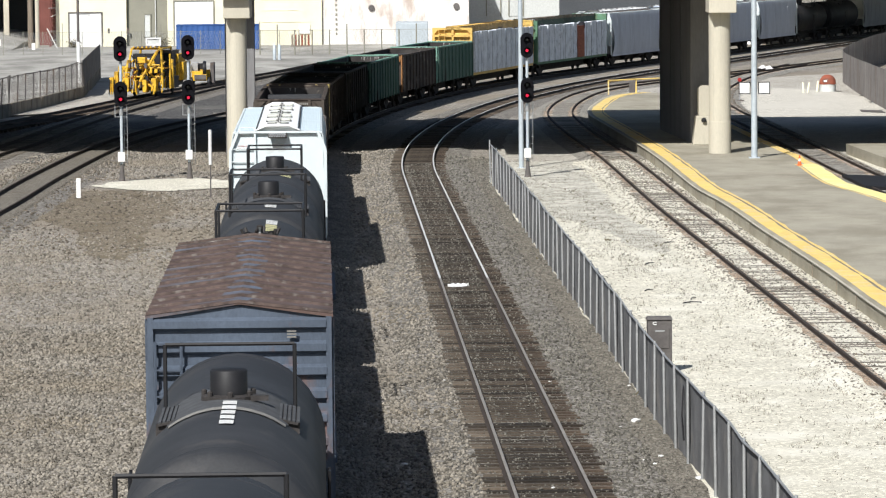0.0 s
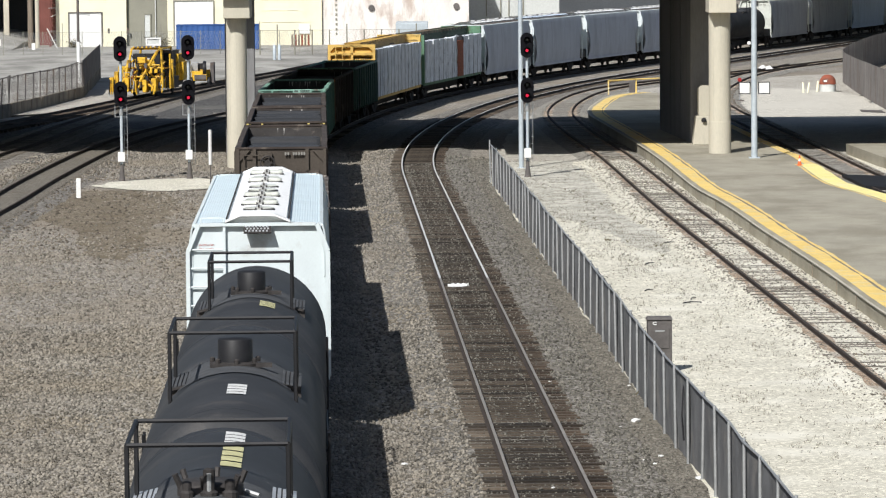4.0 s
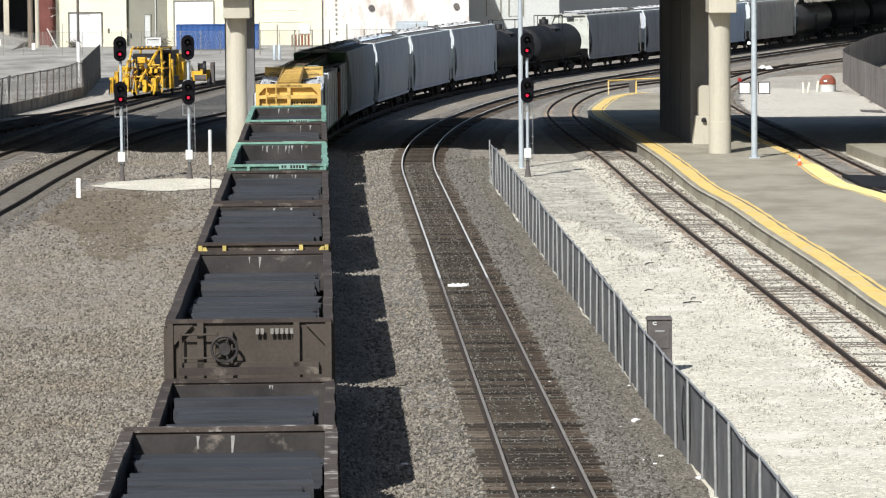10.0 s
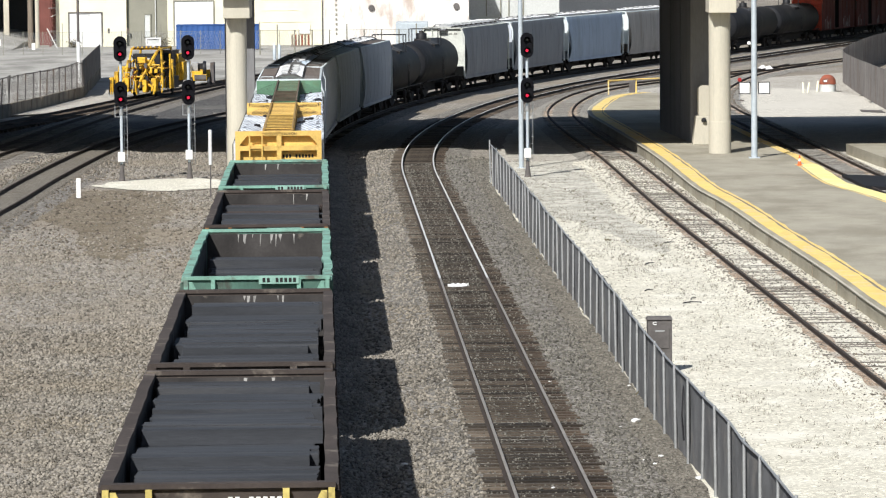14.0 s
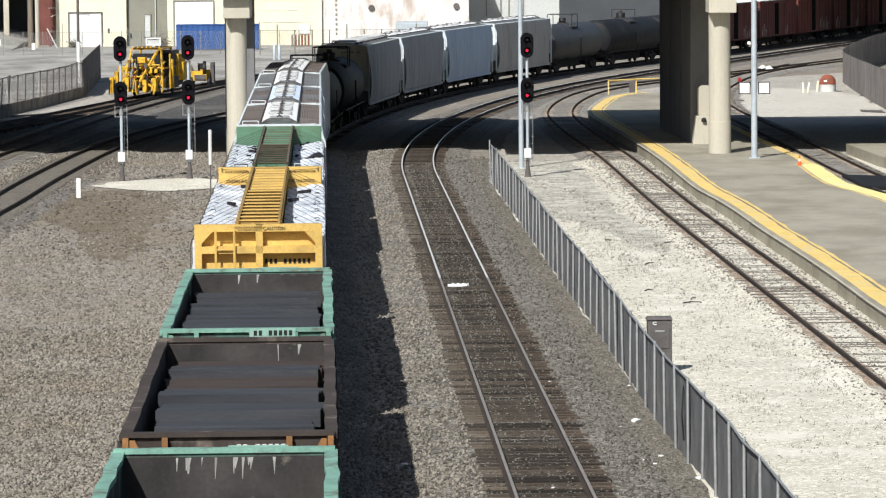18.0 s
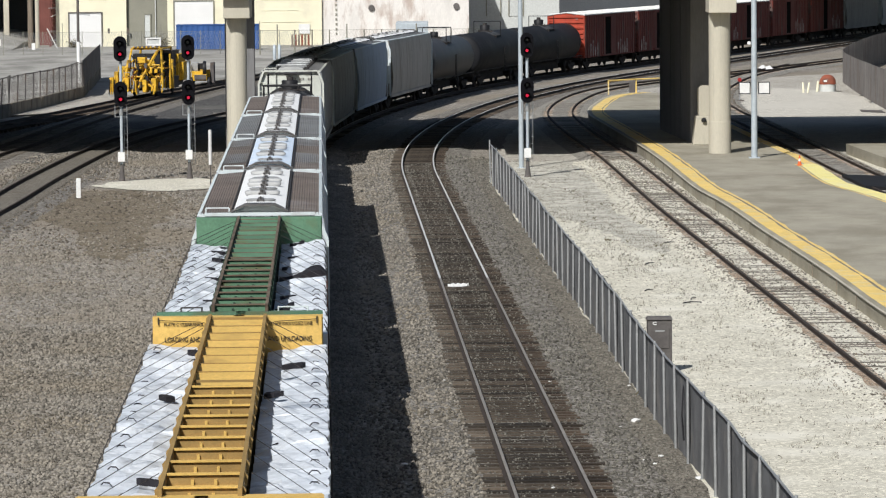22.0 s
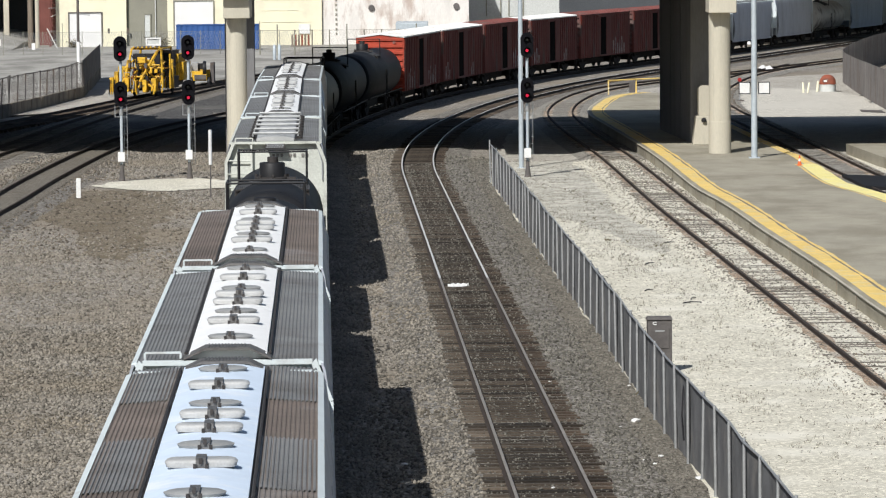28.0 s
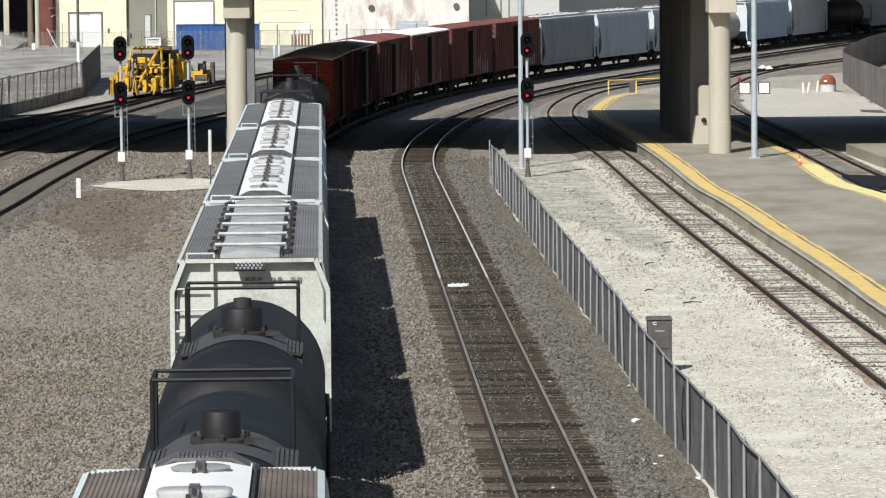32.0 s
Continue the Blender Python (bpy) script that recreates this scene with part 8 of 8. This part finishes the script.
tm_box("work_head", 0.7, 1.05, -0.9, 0.2, 0.35, 1.25)
tm_box("buffer_beam", -1.6, -1.15, -1.2, -0.4, 0.5, 1.15)
for x0, x1, z0, z1 in ((-0.25, 0.85, 3.42, 3.54), (-0.25, 0.85, 3.86, 3.98), (-0.25, -0.12, 3.54, 3.86), (0.72, 0.85, 3.54, 3.86)):
    tm_box("sign_frame", x0, x1, 2.0, 2.1, z0, z1, M_WHITE, "white frame on the machine's roof")
tm_box("sign_board", -0.12, 0.72, 2.06, 2.1, 3.54, 3.86, M_PALEWALL)
tm_box("sign_support", 0.2, 0.4, 2.02, 2.08, 3.2, 3.45, M_WHITE)
rg2 = random.Random(8)
for k in range(14):
    x, z = rg2.uniform(-1.3, 1.3), rg2.uniform(0.6, 2.9)
    tm_bar((x, -0.25 + rg2.uniform(-.3, .2), z), (x + rg2.uniform(-0.35, 0.35), 0.6, z + rg2.uniform(-0.7, 0.5)), rg2.uniform(0.03, 0.07), M_TYELLOW if k % 3 else M_BLACK, "hydraulic_ram")
for k in range(8):
    x, z = rg2.uniform(-1.1, 1.2), rg2.uniform(1.0, 2.9)
    tm_box("valve_block", x, x + 0.22, 0.9, 1.2, z, z + 0.25, M_BLACK if k % 2 else M_GALV)
for k in range(38):
    x, y, z = rg2.uniform(-1.35, 1.35), rg2.uniform(-0.2, 1.4), rg2.uniform(0.45, 2.3)
    a = Vector((x, y, z))
    b = a + Vector((rg2.uniform(-0.3, 0.3), rg2.uniform(-0.2, 0.4), rg2.uniform(-0.8, 0.8)))
    b.z = max(0.35, min(2.9, b.z))
    tm_bar(a, b, rg2.uniform(0.02, 0.05), (M_TYELLOW, M_TYELLOW, M_BLACK, M_RUSTLID, M_TYELLOW)[k % 5], "linkage_arm")
for k in range(22):
    x, y, z = rg2.uniform(-1.35, 1.15), rg2.uniform(-0.9, 0.8), rg2.uniform(0.4, 2.3)
    w, h = rg2.uniform(0.12, 0.3), rg2.uniform(0.12, 0.4)
    tm_box("hydraulic_block", x, x + w, y, y + 0.25, z, z + h, (M_TYELLOW, M_BLACK, M_TYELLOW, M_DARKSTEEL)[k % 4])
tm_box("tool_locker", 1.3, 1.7, 5.5, 8.0, 0.9, 2.2, M_TYELLOW)
tm_box("side_step", 1.3, 1.75, 1.5, 3.5, 0.5, 1.3, M_DARKSTEEL)
for k in range(34):
    x, y, z = rg2.uniform(-1.6, 1.5), rg2.uniform(-1.2, 0.6), rg2.uniform(0.05, 1.0)
    a = Vector((x, y, z))
    b = a + Vector((rg2.uniform(-0.2, 0.2), rg2.uniform(-0.2, 0.3), rg2.uniform(0.2, 0.9)))
    tm_bar(a, b, rg2.uniform(0.025, 0.06), (M_TYELLOW, M_TYELLOW, M_DARKSTEEL, M_TYELLOW, M_GALV)[k % 5], "tamping_arm")
# black slab added behind the linkage as the shade inside the machine
tm_box("engine_block", -1.0, 0.9, 1.3, 1.6, 0.9, 2.9, M_BLACK)
tm_box("radiator", -1.3, -0.6, 3.8, 5.0, 1.0, 2.6, M_BLACK)
ladder(tm, -1.0, -0.6, 0.45, 1.7, 0.45, M_GALV)

tr = thing("ballast_tractor", "small yellow maintenance tractor with dark wheels", "track machine", Matrix.Translation((-18.0, 309, GROUND_Z)) @ Matrix.Scale(0.8, 4))
for nm, a, m in (("body", (-0.9, 0.8, 0, 2.6, 0.6, 1.5), M_TYELLOW), ("hood", (-0.6, 0.6, -1.2, 0.0, 0.7, 1.25), M_TYELLOW), ("seat_back", (-0.5, 0.4, 1.4, 1.6, 1.5, 2.2), M_BLACK), ("tool_rack", (0.85, 1.2, 0.2, 2.2, 0.4, 2.3), M_DARKSTEEL)):
    bm = bmesh.new()
    box(bm, *a)
    part(nm, bm, m, tr, bevel=0.03)
for x in (-0.85, 0.75):
    for y in (-0.6, 2.1):
        bm = bmesh.new()
        lathe(bm, [(0.1, x - 0.12), (0.45, x - 0.12), (0.5, x), (0.45, x + 0.12), (0.1, x + 0.12)], "x", (0, y, 0.5), 18)
        part("tyre", bm, M_BLACK, tr, smooth=True)
for nm, a, m in (("fuel_tank", (-1.5, -0.95, 0.2, 1.4, 1.4, 2.1), M_WHITE), ("radiator_grille", (-0.55, 0.55, -1.26, -1.2, 0.75, 1.2), M_DARKSTEEL), ("fender", (-0.2, 0.75, 0.6, 1.6, 1.5, 1.62), M_TYELLOW), ("engine_cowl", (-0.9, -0.35, 1.0, 2.2, 1.5, 2.3), M_GALV)):
    bm = bmesh.new()
    box(bm, *a)
    part(nm, bm, m, tr, bevel=0.04)
bm = bmesh.new()
lathe(bm, [(0.15, -0.14), (0.68, -0.14), (0.72, 0.0), (0.68, 0.14), (0.15, 0.14)], "x", (0.35, -0.3, 1.75), 20)
part("cable_drum", bm, M_BLACK, tr, "large black cable drum", smooth=True)
yb = thing("yellow_loader_box", "yellow steel hopper box on a short stand", "equipment box", Matrix.Translation((-23.1, 300, GROUND_Z)))
bm = bmesh.new()
loft(bm, [[(-0.3, -0.3, 0.6), (0.3, -0.3, 0.6), (0.3, 0.3, 0.6), (-0.3, 0.3, 0.6)], [(-0.35, -0.4, 0.85), (0.35, -0.4, 0.85), (0.35, 0.4, 0.85), (-0.35, 0.4, 0.85)], [(-0.38, -0.4, 1.9), (0.5, -0.4, 1.9), (0.5, 0.4, 1.9), (-0.38, 0.4, 1.9)]])
part("bin", bm, M_TYELLOW, yb)
bm = bmesh.new()
box(bm, -0.12, 0.12, -0.12, 0.12, 0, 0.6)
part("stand", bm, M_DARKSTEEL, yb)

# ---- chain-link fence and clutter along the far lot ----
ff = thing("yard_fence", "thin chain-link fence with grey posts", "fence")
for k in range(14):
    x = -17.2 + k * 1.65
    bm = bmesh.new()
    bar(bm, (x, 392, GROUND_Z), (x, 392, 2.1 + (0.5 if k % 4 == 1 else 0)), 0.06, 6)
    part("post", bm, M_GREYWALL, ff)
bm = bmesh.new()
bar(bm, (-17.2, 392, 2.05), (4.2, 392, 2.05), 0.018, 5)
part("top_rail", bm, M_GREYWALL, ff)
bm = bmesh.new()
for k in range(150):
    x = -17.2 + k * 0.14
    bar(bm, (x, 392, GROUND_Z), (x + 0.6, 392, 2.0), 0.008, 3)
w_ = part("wire", bm, M_GREYWALL, ff, "thin woven wire")
w_["kind"] = "stuff"
lf = thing("yard_fence", "thin chain-link fence before the warehouse doors", "fence")
for k in range(18):
    x = -46 + k * 1.9
    bm = bmesh.new()
    bar(bm, (x, 398, GROUND_Z), (x, 398, 2.0 + (0.8 if k % 5 == 0 else 0)), 0.028, 6)
    part("post", bm, M_GREYWALL, lf)
bm = bmesh.new()
bar(bm, (-46, 398, 1.9), (-13.8, 398, 1.9), 0.012, 5)
part("top_rail", bm, M_GREYWALL, lf)
bm = bmesh.new()
for k in range(200):
    x = -46 + k * 0.16
    for d in (-0.5, 0.5):
        bar(bm, (x, 398, GROUND_Z), (x + d, 398, 1.88), 0.008, 3)
part("wire", bm, M_GALV, lf, "thin woven wire")["kind"] = "stuff"
for x, z in ((-42.6, 0.35), (-39.3, -0.05)):
    bm = bmesh.new()
    box(bm, x - 0.17, x + 0.17, 397.9, 397.94, z + 0.3, z + 0.95)
    part("notice", bm, M_WHITE, lf, "small white notice plate")
for x in (-15.2, -14.75):
    bm = bmesh.new()
    lathe(bm, [(0.14, 0), (0.14, 1.35), (0.05, 1.45)], "z", sides=12)
    tagged(make("bollard", bm, M_POLE, smooth=True), "pale blue-grey steel bollard in the far lot", "bollard", group="yard bollards").matrix_basis = Matrix.Translation((x, 376, GROUND_Z))
pk = thing("pallet_stack", "stack of brown timber boards by the warehouse", "timber stack", Matrix.Translation((-14.4, 422, GROUND_Z)))
for k in range(6):
    bm = bmesh.new()
    box(bm, -0.9 + k * 0.33, -0.7 + k * 0.33, -0.2, 0.2, 0.1, 1.25)
    part("board", bm, M_RUSTLID if k % 2 else M_WOOD, pk)
bm = bmesh.new()
box(bm, -1.0, 1.1, -0.3, 0.3, 0.0, 0.12)
part("skid", bm, M_WOOD, pk)
bu = random.Random(4)
for i, (x, y, r) in enumerate(((-28.6, 424, 0.9), (-37.8, 425, 0.55))):
    bm = bmesh.new()
    for k in range(260):
        p = Vector((bu.gauss(0, r * 0.5), bu.gauss(0, r * 0.4), abs(bu.gauss(r * 0.6, r * 0.4))))
        a = Matrix.Rotation(bu.uniform(0, 6.3), 3, "Z") @ Matrix.Rotation(bu.uniform(-1, 1), 3, "X")
        q = [p + a @ Vector(c) for c in ((-.09, -.05, 0), (.09, -.05, .02), (.09, .05, 0), (-.09, .05, -.02))]
        bm.faces.new([bm.verts.new(c) for c in q])
    sh = thing("shrub", "small dry green shrub against the wall", "shrub", Matrix.Translation((x, y, GROUND_Z)))
    part("foliage", bm, M_GRASS, sh)
    bm = bmesh.new()
    for k in range(5):
        bar(bm, (0, 0, 0), (bu.uniform(-.4, .4) * r, bu.uniform(-.3, .3) * r, r * 0.9), 0.02, 4)
    part("stems", bm, M_WOOD, sh)

# ---- pigeon ----
bird = thing("pigeon", "grey pigeon in flight with pale rump", "bird")
bird.scale = (0.76, 0.76, 0.76)
bm = bmesh.new()
lathe(bm, [(0.005, -0.17), (0.035, -0.14), (0.055, -0.06), (0.06, 0.0), (0.045, 0.09), (0.02, 0.14)], "y", sides=12)
part("body", bm, M_FEATHER_L, bird, smooth=True)
bm = bmesh.new()
lathe(bm, [(0.005, 0.10), (0.03, 0.12), (0.035, 0.15), (0.025, 0.18), (0.005, 0.20)], "y", (0, 0, 0.025), 10)
part("head", bm, M_FEATHER, bird, smooth=True)
bm = bmesh.new()
loft(bm, [[(-w, y, 0.005), (w, y, 0.005), (w, y, -0.005), (-w, y, -0.005)] for w, y in ((0.03, -0.12), (0.06, -0.22), (0.085, -0.29))])
part("tail", bm, M_FEATHER, bird)
WINGS = []
for sx in (-1, 1):
    bm = bmesh.new()
    loft(bm, [[(sx * x, y0, 0.004), (sx * x, y1, 0.002), (sx * x, y1, -0.004), (sx * x, y0, -0.006)] for x, y0, y1 in ((0.0, 0.08, -0.09), (0.12, 0.10, -0.08), (0.22, 0.08, -0.09), (0.30, 0.01, -0.10), (0.345, -0.06, -0.10))])
    w = part("wing", bm, M_FEATHER, bird)
    w.location = (sx * 0.04, 0, 0.03)
    WINGS.append((sx, w))


def fly():
    """The pigeon crosses from beside the fence, up over the platform and away."""
    rows = [(0.0, (14, 10, 1.0)), (1.5, (6.6, 44, 3.3)), (1.7, (5.72, 50.5, 3.75))]
    rows += [(1.8, (5.21, 53, 5.54)), (1.9, (5.32, 55, 5.55)), (2.0, (5.47, 57, 5.51)), (2.1, (5.64, 59, 5.57)), (2.2, (5.87, 61, 5.72)), (2.3, (6.06, 63, 5.88)), (2.4, (6.32, 65, 6.07)), (2.5, (6.69, 67, 6.37)), (2.6, (7.09, 69, 6.65)), (2.7, (7.54, 71, 7.04))]
    rows += [(3.0, (9.0, 78, 7.9)), (4.0, (18, 100, 11)), (8.0, (80, 190, 25)), (32.0, (500, 800, 90))]
    keyed = []
    for i, (t, p) in enumerate(rows):
        a, b = Vector(rows[max(0, i - 1)][1]), Vector(rows[min(len(rows) - 1, i + 1)][1])
        d = b - a
        keyed.append((t, Matrix.Translation(p) @ Matrix.Rotation(-math.atan2(d.x, d.y), 4, "Z") @ Matrix.Rotation(radians(18), 4, "X")))
    walk(bird, keyed)
    for sx, w in WINGS:
        seq = [(0.0, 10)]
        seq += [(1.6 + 0.1 * k, (-25, 30, 40, -5)[k % 4]) for k in range(15)]
        seq += [(3.2, 10), (32.0, 10)]
        walk(w, [(t, Matrix.Translation((sx * 0.04, 0, 0.03)) @ Matrix.Rotation(radians(-sx * ang), 4, "Y")) for t, ang in seq])


# ---- loose stones on the gravel ----
def side_of(line, x, y):
    """Signed distance to the right of a line, for arrays of places."""
    i = np.clip(np.searchsorted(line[:, 1], y), 1, len(line) - 1)
    return (x - np.interp(y, line[:, 1], line[:, 0])) * np.cos(line[i, 2])


def stones(name, count, region, material, lab, r0, r1, seed, parent_kind="stuff"):
    """Many small angular stones as one mesh."""
    g = np.random.default_rng(seed)
    xy = region(g, count)
    n = len(xy)
    base = np.array([(1, 0, 0), (0, 1, 0), (-1, 0, 0), (0, -1, 0), (0, 0, 1), (0, 0, -1)], float)
    tri = np.array([(0, 1, 4), (1, 2, 4), (2, 3, 4), (3, 0, 4), (1, 0, 5), (2, 1, 5), (3, 2, 5), (0, 3, 5)])
    rad = g.uniform(r0, r1, n) * (1 + 0.004 * np.maximum(0, xy[:, 1] - 90))
    ang = g.uniform(0, 2 * np.pi, n)
    v = base[None] * g.uniform(0.65, 1.25, (n, 6, 1)) * rad[:, None, None]
    v += g.normal(0, 0.18, (n, 6, 3)) * rad[:, None, None]
    c, s = np.cos(ang)[:, None], np.sin(ang)[:, None]
    x, y = v[..., 0] * c - v[..., 1] * s, v[..., 0] * s + v[..., 1] * c
    v = np.stack([x + xy[:, 0:1], y + xy[:, 1:2], v[..., 2] * 0.8 + xy[:, 2:3]], -1).reshape(-1, 3)
    f = (tri[None] + 6 * np.arange(n)[:, None, None]).reshape(-1)
    me = bpy.data.meshes.new(name)
    me.vertices.add(len(v))
    me.vertices.foreach_set("co", v.reshape(-1))
    me.loops.add(len(f))
    me.loops.foreach_set("vertex_index", f.astype(np.int32))
    nt = len(f) // 3
    me.polygons.add(nt)
    me.polygons.foreach_set("loop_start", np.arange(0, 3 * nt, 3, dtype=np.int32))
    me.update(calc_edges=True)
    me.materials.append(material)
    return tagged(new(name, me), lab, "gravel", kind="stuff")


def gravel_region(y0, y1, verge=False, brown=False):
    def f(g, n):
        y = g.uniform(y0, y1, n)
        x = -0.115 * y + g.uniform(0, 1, n) * (0.115 * y + 6.5)
        main, train, left = side_of(LINE_MAIN, x, y), side_of(LINE_TRAIN, x, y), side_of(LINE_LEFT, x, y)
        keep = (np.abs(main) > 1.27) & (np.abs(train) > 2.45) & (np.abs(left) > 1.35) & (side_of(FENCE, x, y) < -0.05)
        keep &= (main > 0) if verge else (main < 0)
        if not verge:
            keep &= ((x + 12.6) / 3.9) ** 2 + ((y - 186.4) / 5.0) ** 2 > 1
            patchy = np.sin(0.31 * x + 0.11 * y) + np.sin(0.07 * y - 0.6 * x + 1.3) + np.sin(0.9 * x + 0.23 * y + 2.0) * 0.5
            mud = np.exp(-((x + 13.6 - 0.12 * (166 - y)) / 2.9) ** 2 - ((y - 166) / 15) ** 2) * 1.7
            keep &= g.uniform(0, 1, n) < np.clip(0.86 + 0.15 * patchy - mud, 0.25, 1.0)
            dirty = 0.9 * np.exp(-((x + 13.6 - 0.12 * (166 - y)) / 3.2) ** 2 - ((y - 166) / 17) ** 2)
            dirty += 0.95 * np.exp(-((x + 17.8) / 3.0) ** 2 - ((y - 172) / 15) ** 2) + 0.8 * np.exp(-((x + 18.5) / 2.5) ** 2 - ((y - 196) / 14) ** 2)
            keep &= (np.random.default_rng(77).uniform(0, 1, n) < dirty) == brown
        z = np.full(n, GROUND_Z)
        for d, half in ((main, 1.9), (train, 1.6), (left, 1.6)):
            z = np.maximum(z, np.clip(-0.20 - (np.abs(d) - half) * 0.12 / 0.8, GROUND_Z, -0.20))
        return np.stack([x, y, z + 0.01], -1)[keep]
    return f


def dirt_region(g, n):
    y = g.uniform(72, 205, n)
    x = 2 + g.uniform(0, 1, n) * 12
    st = side_of(LINE_STATION, x, y)
    keep = (side_of(FENCE, x, y) > 0.15) & (side_of(EDGE_L, x, y) < -0.2) & (np.abs(np.abs(st) - 0.75) > 0.1) & ((g.uniform(0, 1, n) < 0.25) | (np.sin(x * 1.7 + 0.31 * y) + np.sin(y * 0.43 - x) > 0.9))
    return np.stack([x, y, np.where(np.abs(st) < 1.2, -0.137, GROUND_Z + 0.03)], -1)[keep]


stones("gravel_near", 62000, gravel_region(70, 118), M_STONE, "loose grey and brown stones of the yard", 0.035, 0.062, 1)
stones("gravel_far", 62000, gravel_region(118, 214), M_STONE_FAR, "loose grey and brown stones farther off", 0.035, 0.062, 2)
stones("brown_gravel", 62000, gravel_region(118, 214, brown=True), M_STONE_BROWN, "dirty brown stones round the mud", 0.035, 0.062, 2)
stones("verge_gravel_near", 46000, gravel_region(70, 118, True), M_STONE_DARK, "dark loose stones along the fence", 0.025, 0.05, 4)
stones("verge_gravel_far", 36000, gravel_region(118, 208, True), M_STONE_DARK, "dark loose stones along the far fence", 0.03, 0.05, 5)
stones("pebbles", 20000, dirt_region, M_SPECK, "scattered pebbles on pale dirt", 0.012, 0.031, 3)


def train_side_region(g, n):
    y = g.uniform(70, 214, n)
    off = g.uniform(1.2, 2.6, n) * np.where(g.uniform(0, 1, n) < 0.5, -1, 1)
    x = np.interp(y, LINE_TRAIN[:, 1], LINE_TRAIN[:, 0]) + off
    return np.stack([x, y, np.where(np.abs(off) < 1.6, -0.19, -0.19 - (np.abs(off) - 1.6) * 0.12)], -1)


stones("oily_gravel", 33000, train_side_region, M_STONE_SHADED, "stones close to the train, toned slightly for its shadow", 0.035, 0.06, 6)


def siding_region(g, n):
    y = g.uniform(85, 204, n)
    off = g.uniform(-1.7, 1.7, n)
    off = np.where(np.abs(np.abs(off) - 0.7525) < 0.09, off + 0.2, off)
    x = np.interp(y, LINE_STATION[:, 1], LINE_STATION[:, 0]) + off
    return np.stack([x, y, np.where(np.abs(off) < 1.1, -0.133, -0.133 - (np.abs(off) - 1.1) * 0.23)], -1)


stones("siding_gravel", 10000, siding_region, M_STONE_SIDING, "small brown and grey stones in the siding", 0.016, 0.045, 7)

def crib_region(g, n):
    y = g.uniform(72, 200, n)
    off = g.uniform(-1.3, 1.3, n)
    off = np.where(np.abs(np.abs(off) - 0.7525) < 0.12, off * 0.6, off)
    x = np.interp(y, LINE_MAIN[:, 1], LINE_MAIN[:, 0]) + off
    return np.stack([x, y, np.full(n, -0.172)], -1)


stones("crib_gravel", 9000, crib_region, M_STONE_DARK, "small stones strewn over the ties", 0.012, 0.034, 8)


def straw_region(g, n):
    y = g.uniform(84, 203, n)
    x = 2 + g.uniform(0, 1, n) * 11
    st = side_of(LINE_STATION, x, y)
    fe = side_of(FENCE, x, y)
    clump = np.sin(2.1 * x + 0.37 * y) + np.sin(1.3 * x - 0.61 * y + 1.1) + np.sin(0.23 * y + 3.1 * x + 0.4)
    thick = np.exp(-((x - 6.8) / 1.5) ** 2 - ((y - 150) / 16) ** 2) + 0.7 * np.exp(-((x - 4.6) / 1.8) ** 2 - ((y - 176) / 20) ** 2)
    thick += 0.5 * np.exp(-((fe - 0.3) / 0.35) ** 2) + 0.35 * np.exp(-((st + 1.9) / 0.5) ** 2)
    keep = (fe > 0.12) & (side_of(EDGE_L, x, y) < -0.15) & (np.abs(st) > 1.25)
    keep &= g.uniform(0, 1, n) < np.clip(0.08 + 0.40 * thick + 0.10 * clump, 0.02, 1.0)
    return np.stack([x, y, np.full(n, GROUND_Z + 0.03)], -1)[keep]


def straw(name, count, region, material, lab, h0, h1, seed, blades=4):
    """Short dead blades standing in tufts, as one mesh."""
    g = np.random.default_rng(seed)
    xyz = np.repeat(region(g, count), blades, 0)
    n = len(xyz)
    ang, h = g.uniform(0, 2 * np.pi, n), g.uniform(h0, h1, n)
    root = xyz + np.stack([g.normal(0, 0.05, n), g.normal(0, 0.07, n), np.zeros(n)], -1)
    side = np.stack([np.cos(ang), np.sin(ang), np.zeros(n)], -1) * 0.011
    tip = root + np.stack([g.normal(0, 0.5, n) * h, g.normal(0, 0.5, n) * h, h], -1)
    v = np.stack([root - side, root + side, tip], 1).reshape(-1, 3)
    me = bpy.data.meshes.new(name)
    me.vertices.add(3 * n)
    me.vertices.foreach_set("co", v.reshape(-1))
    me.loops.add(3 * n)
    me.loops.foreach_set("vertex_index", np.arange(3 * n, dtype=np.int32))
    me.polygons.add(n)
    me.polygons.foreach_set("loop_start", np.arange(0, 3 * n, 3, dtype=np.int32))
    me.update(calc_edges=True)
    me.materials.append(material)
    return tagged(new(name, me), lab, "dry grass", kind="stuff")


straw("dry_grass", 26000, straw_region, M_STRAW, "short dead pale grass on dirt", 0.03, 0.10, 12)

motions()
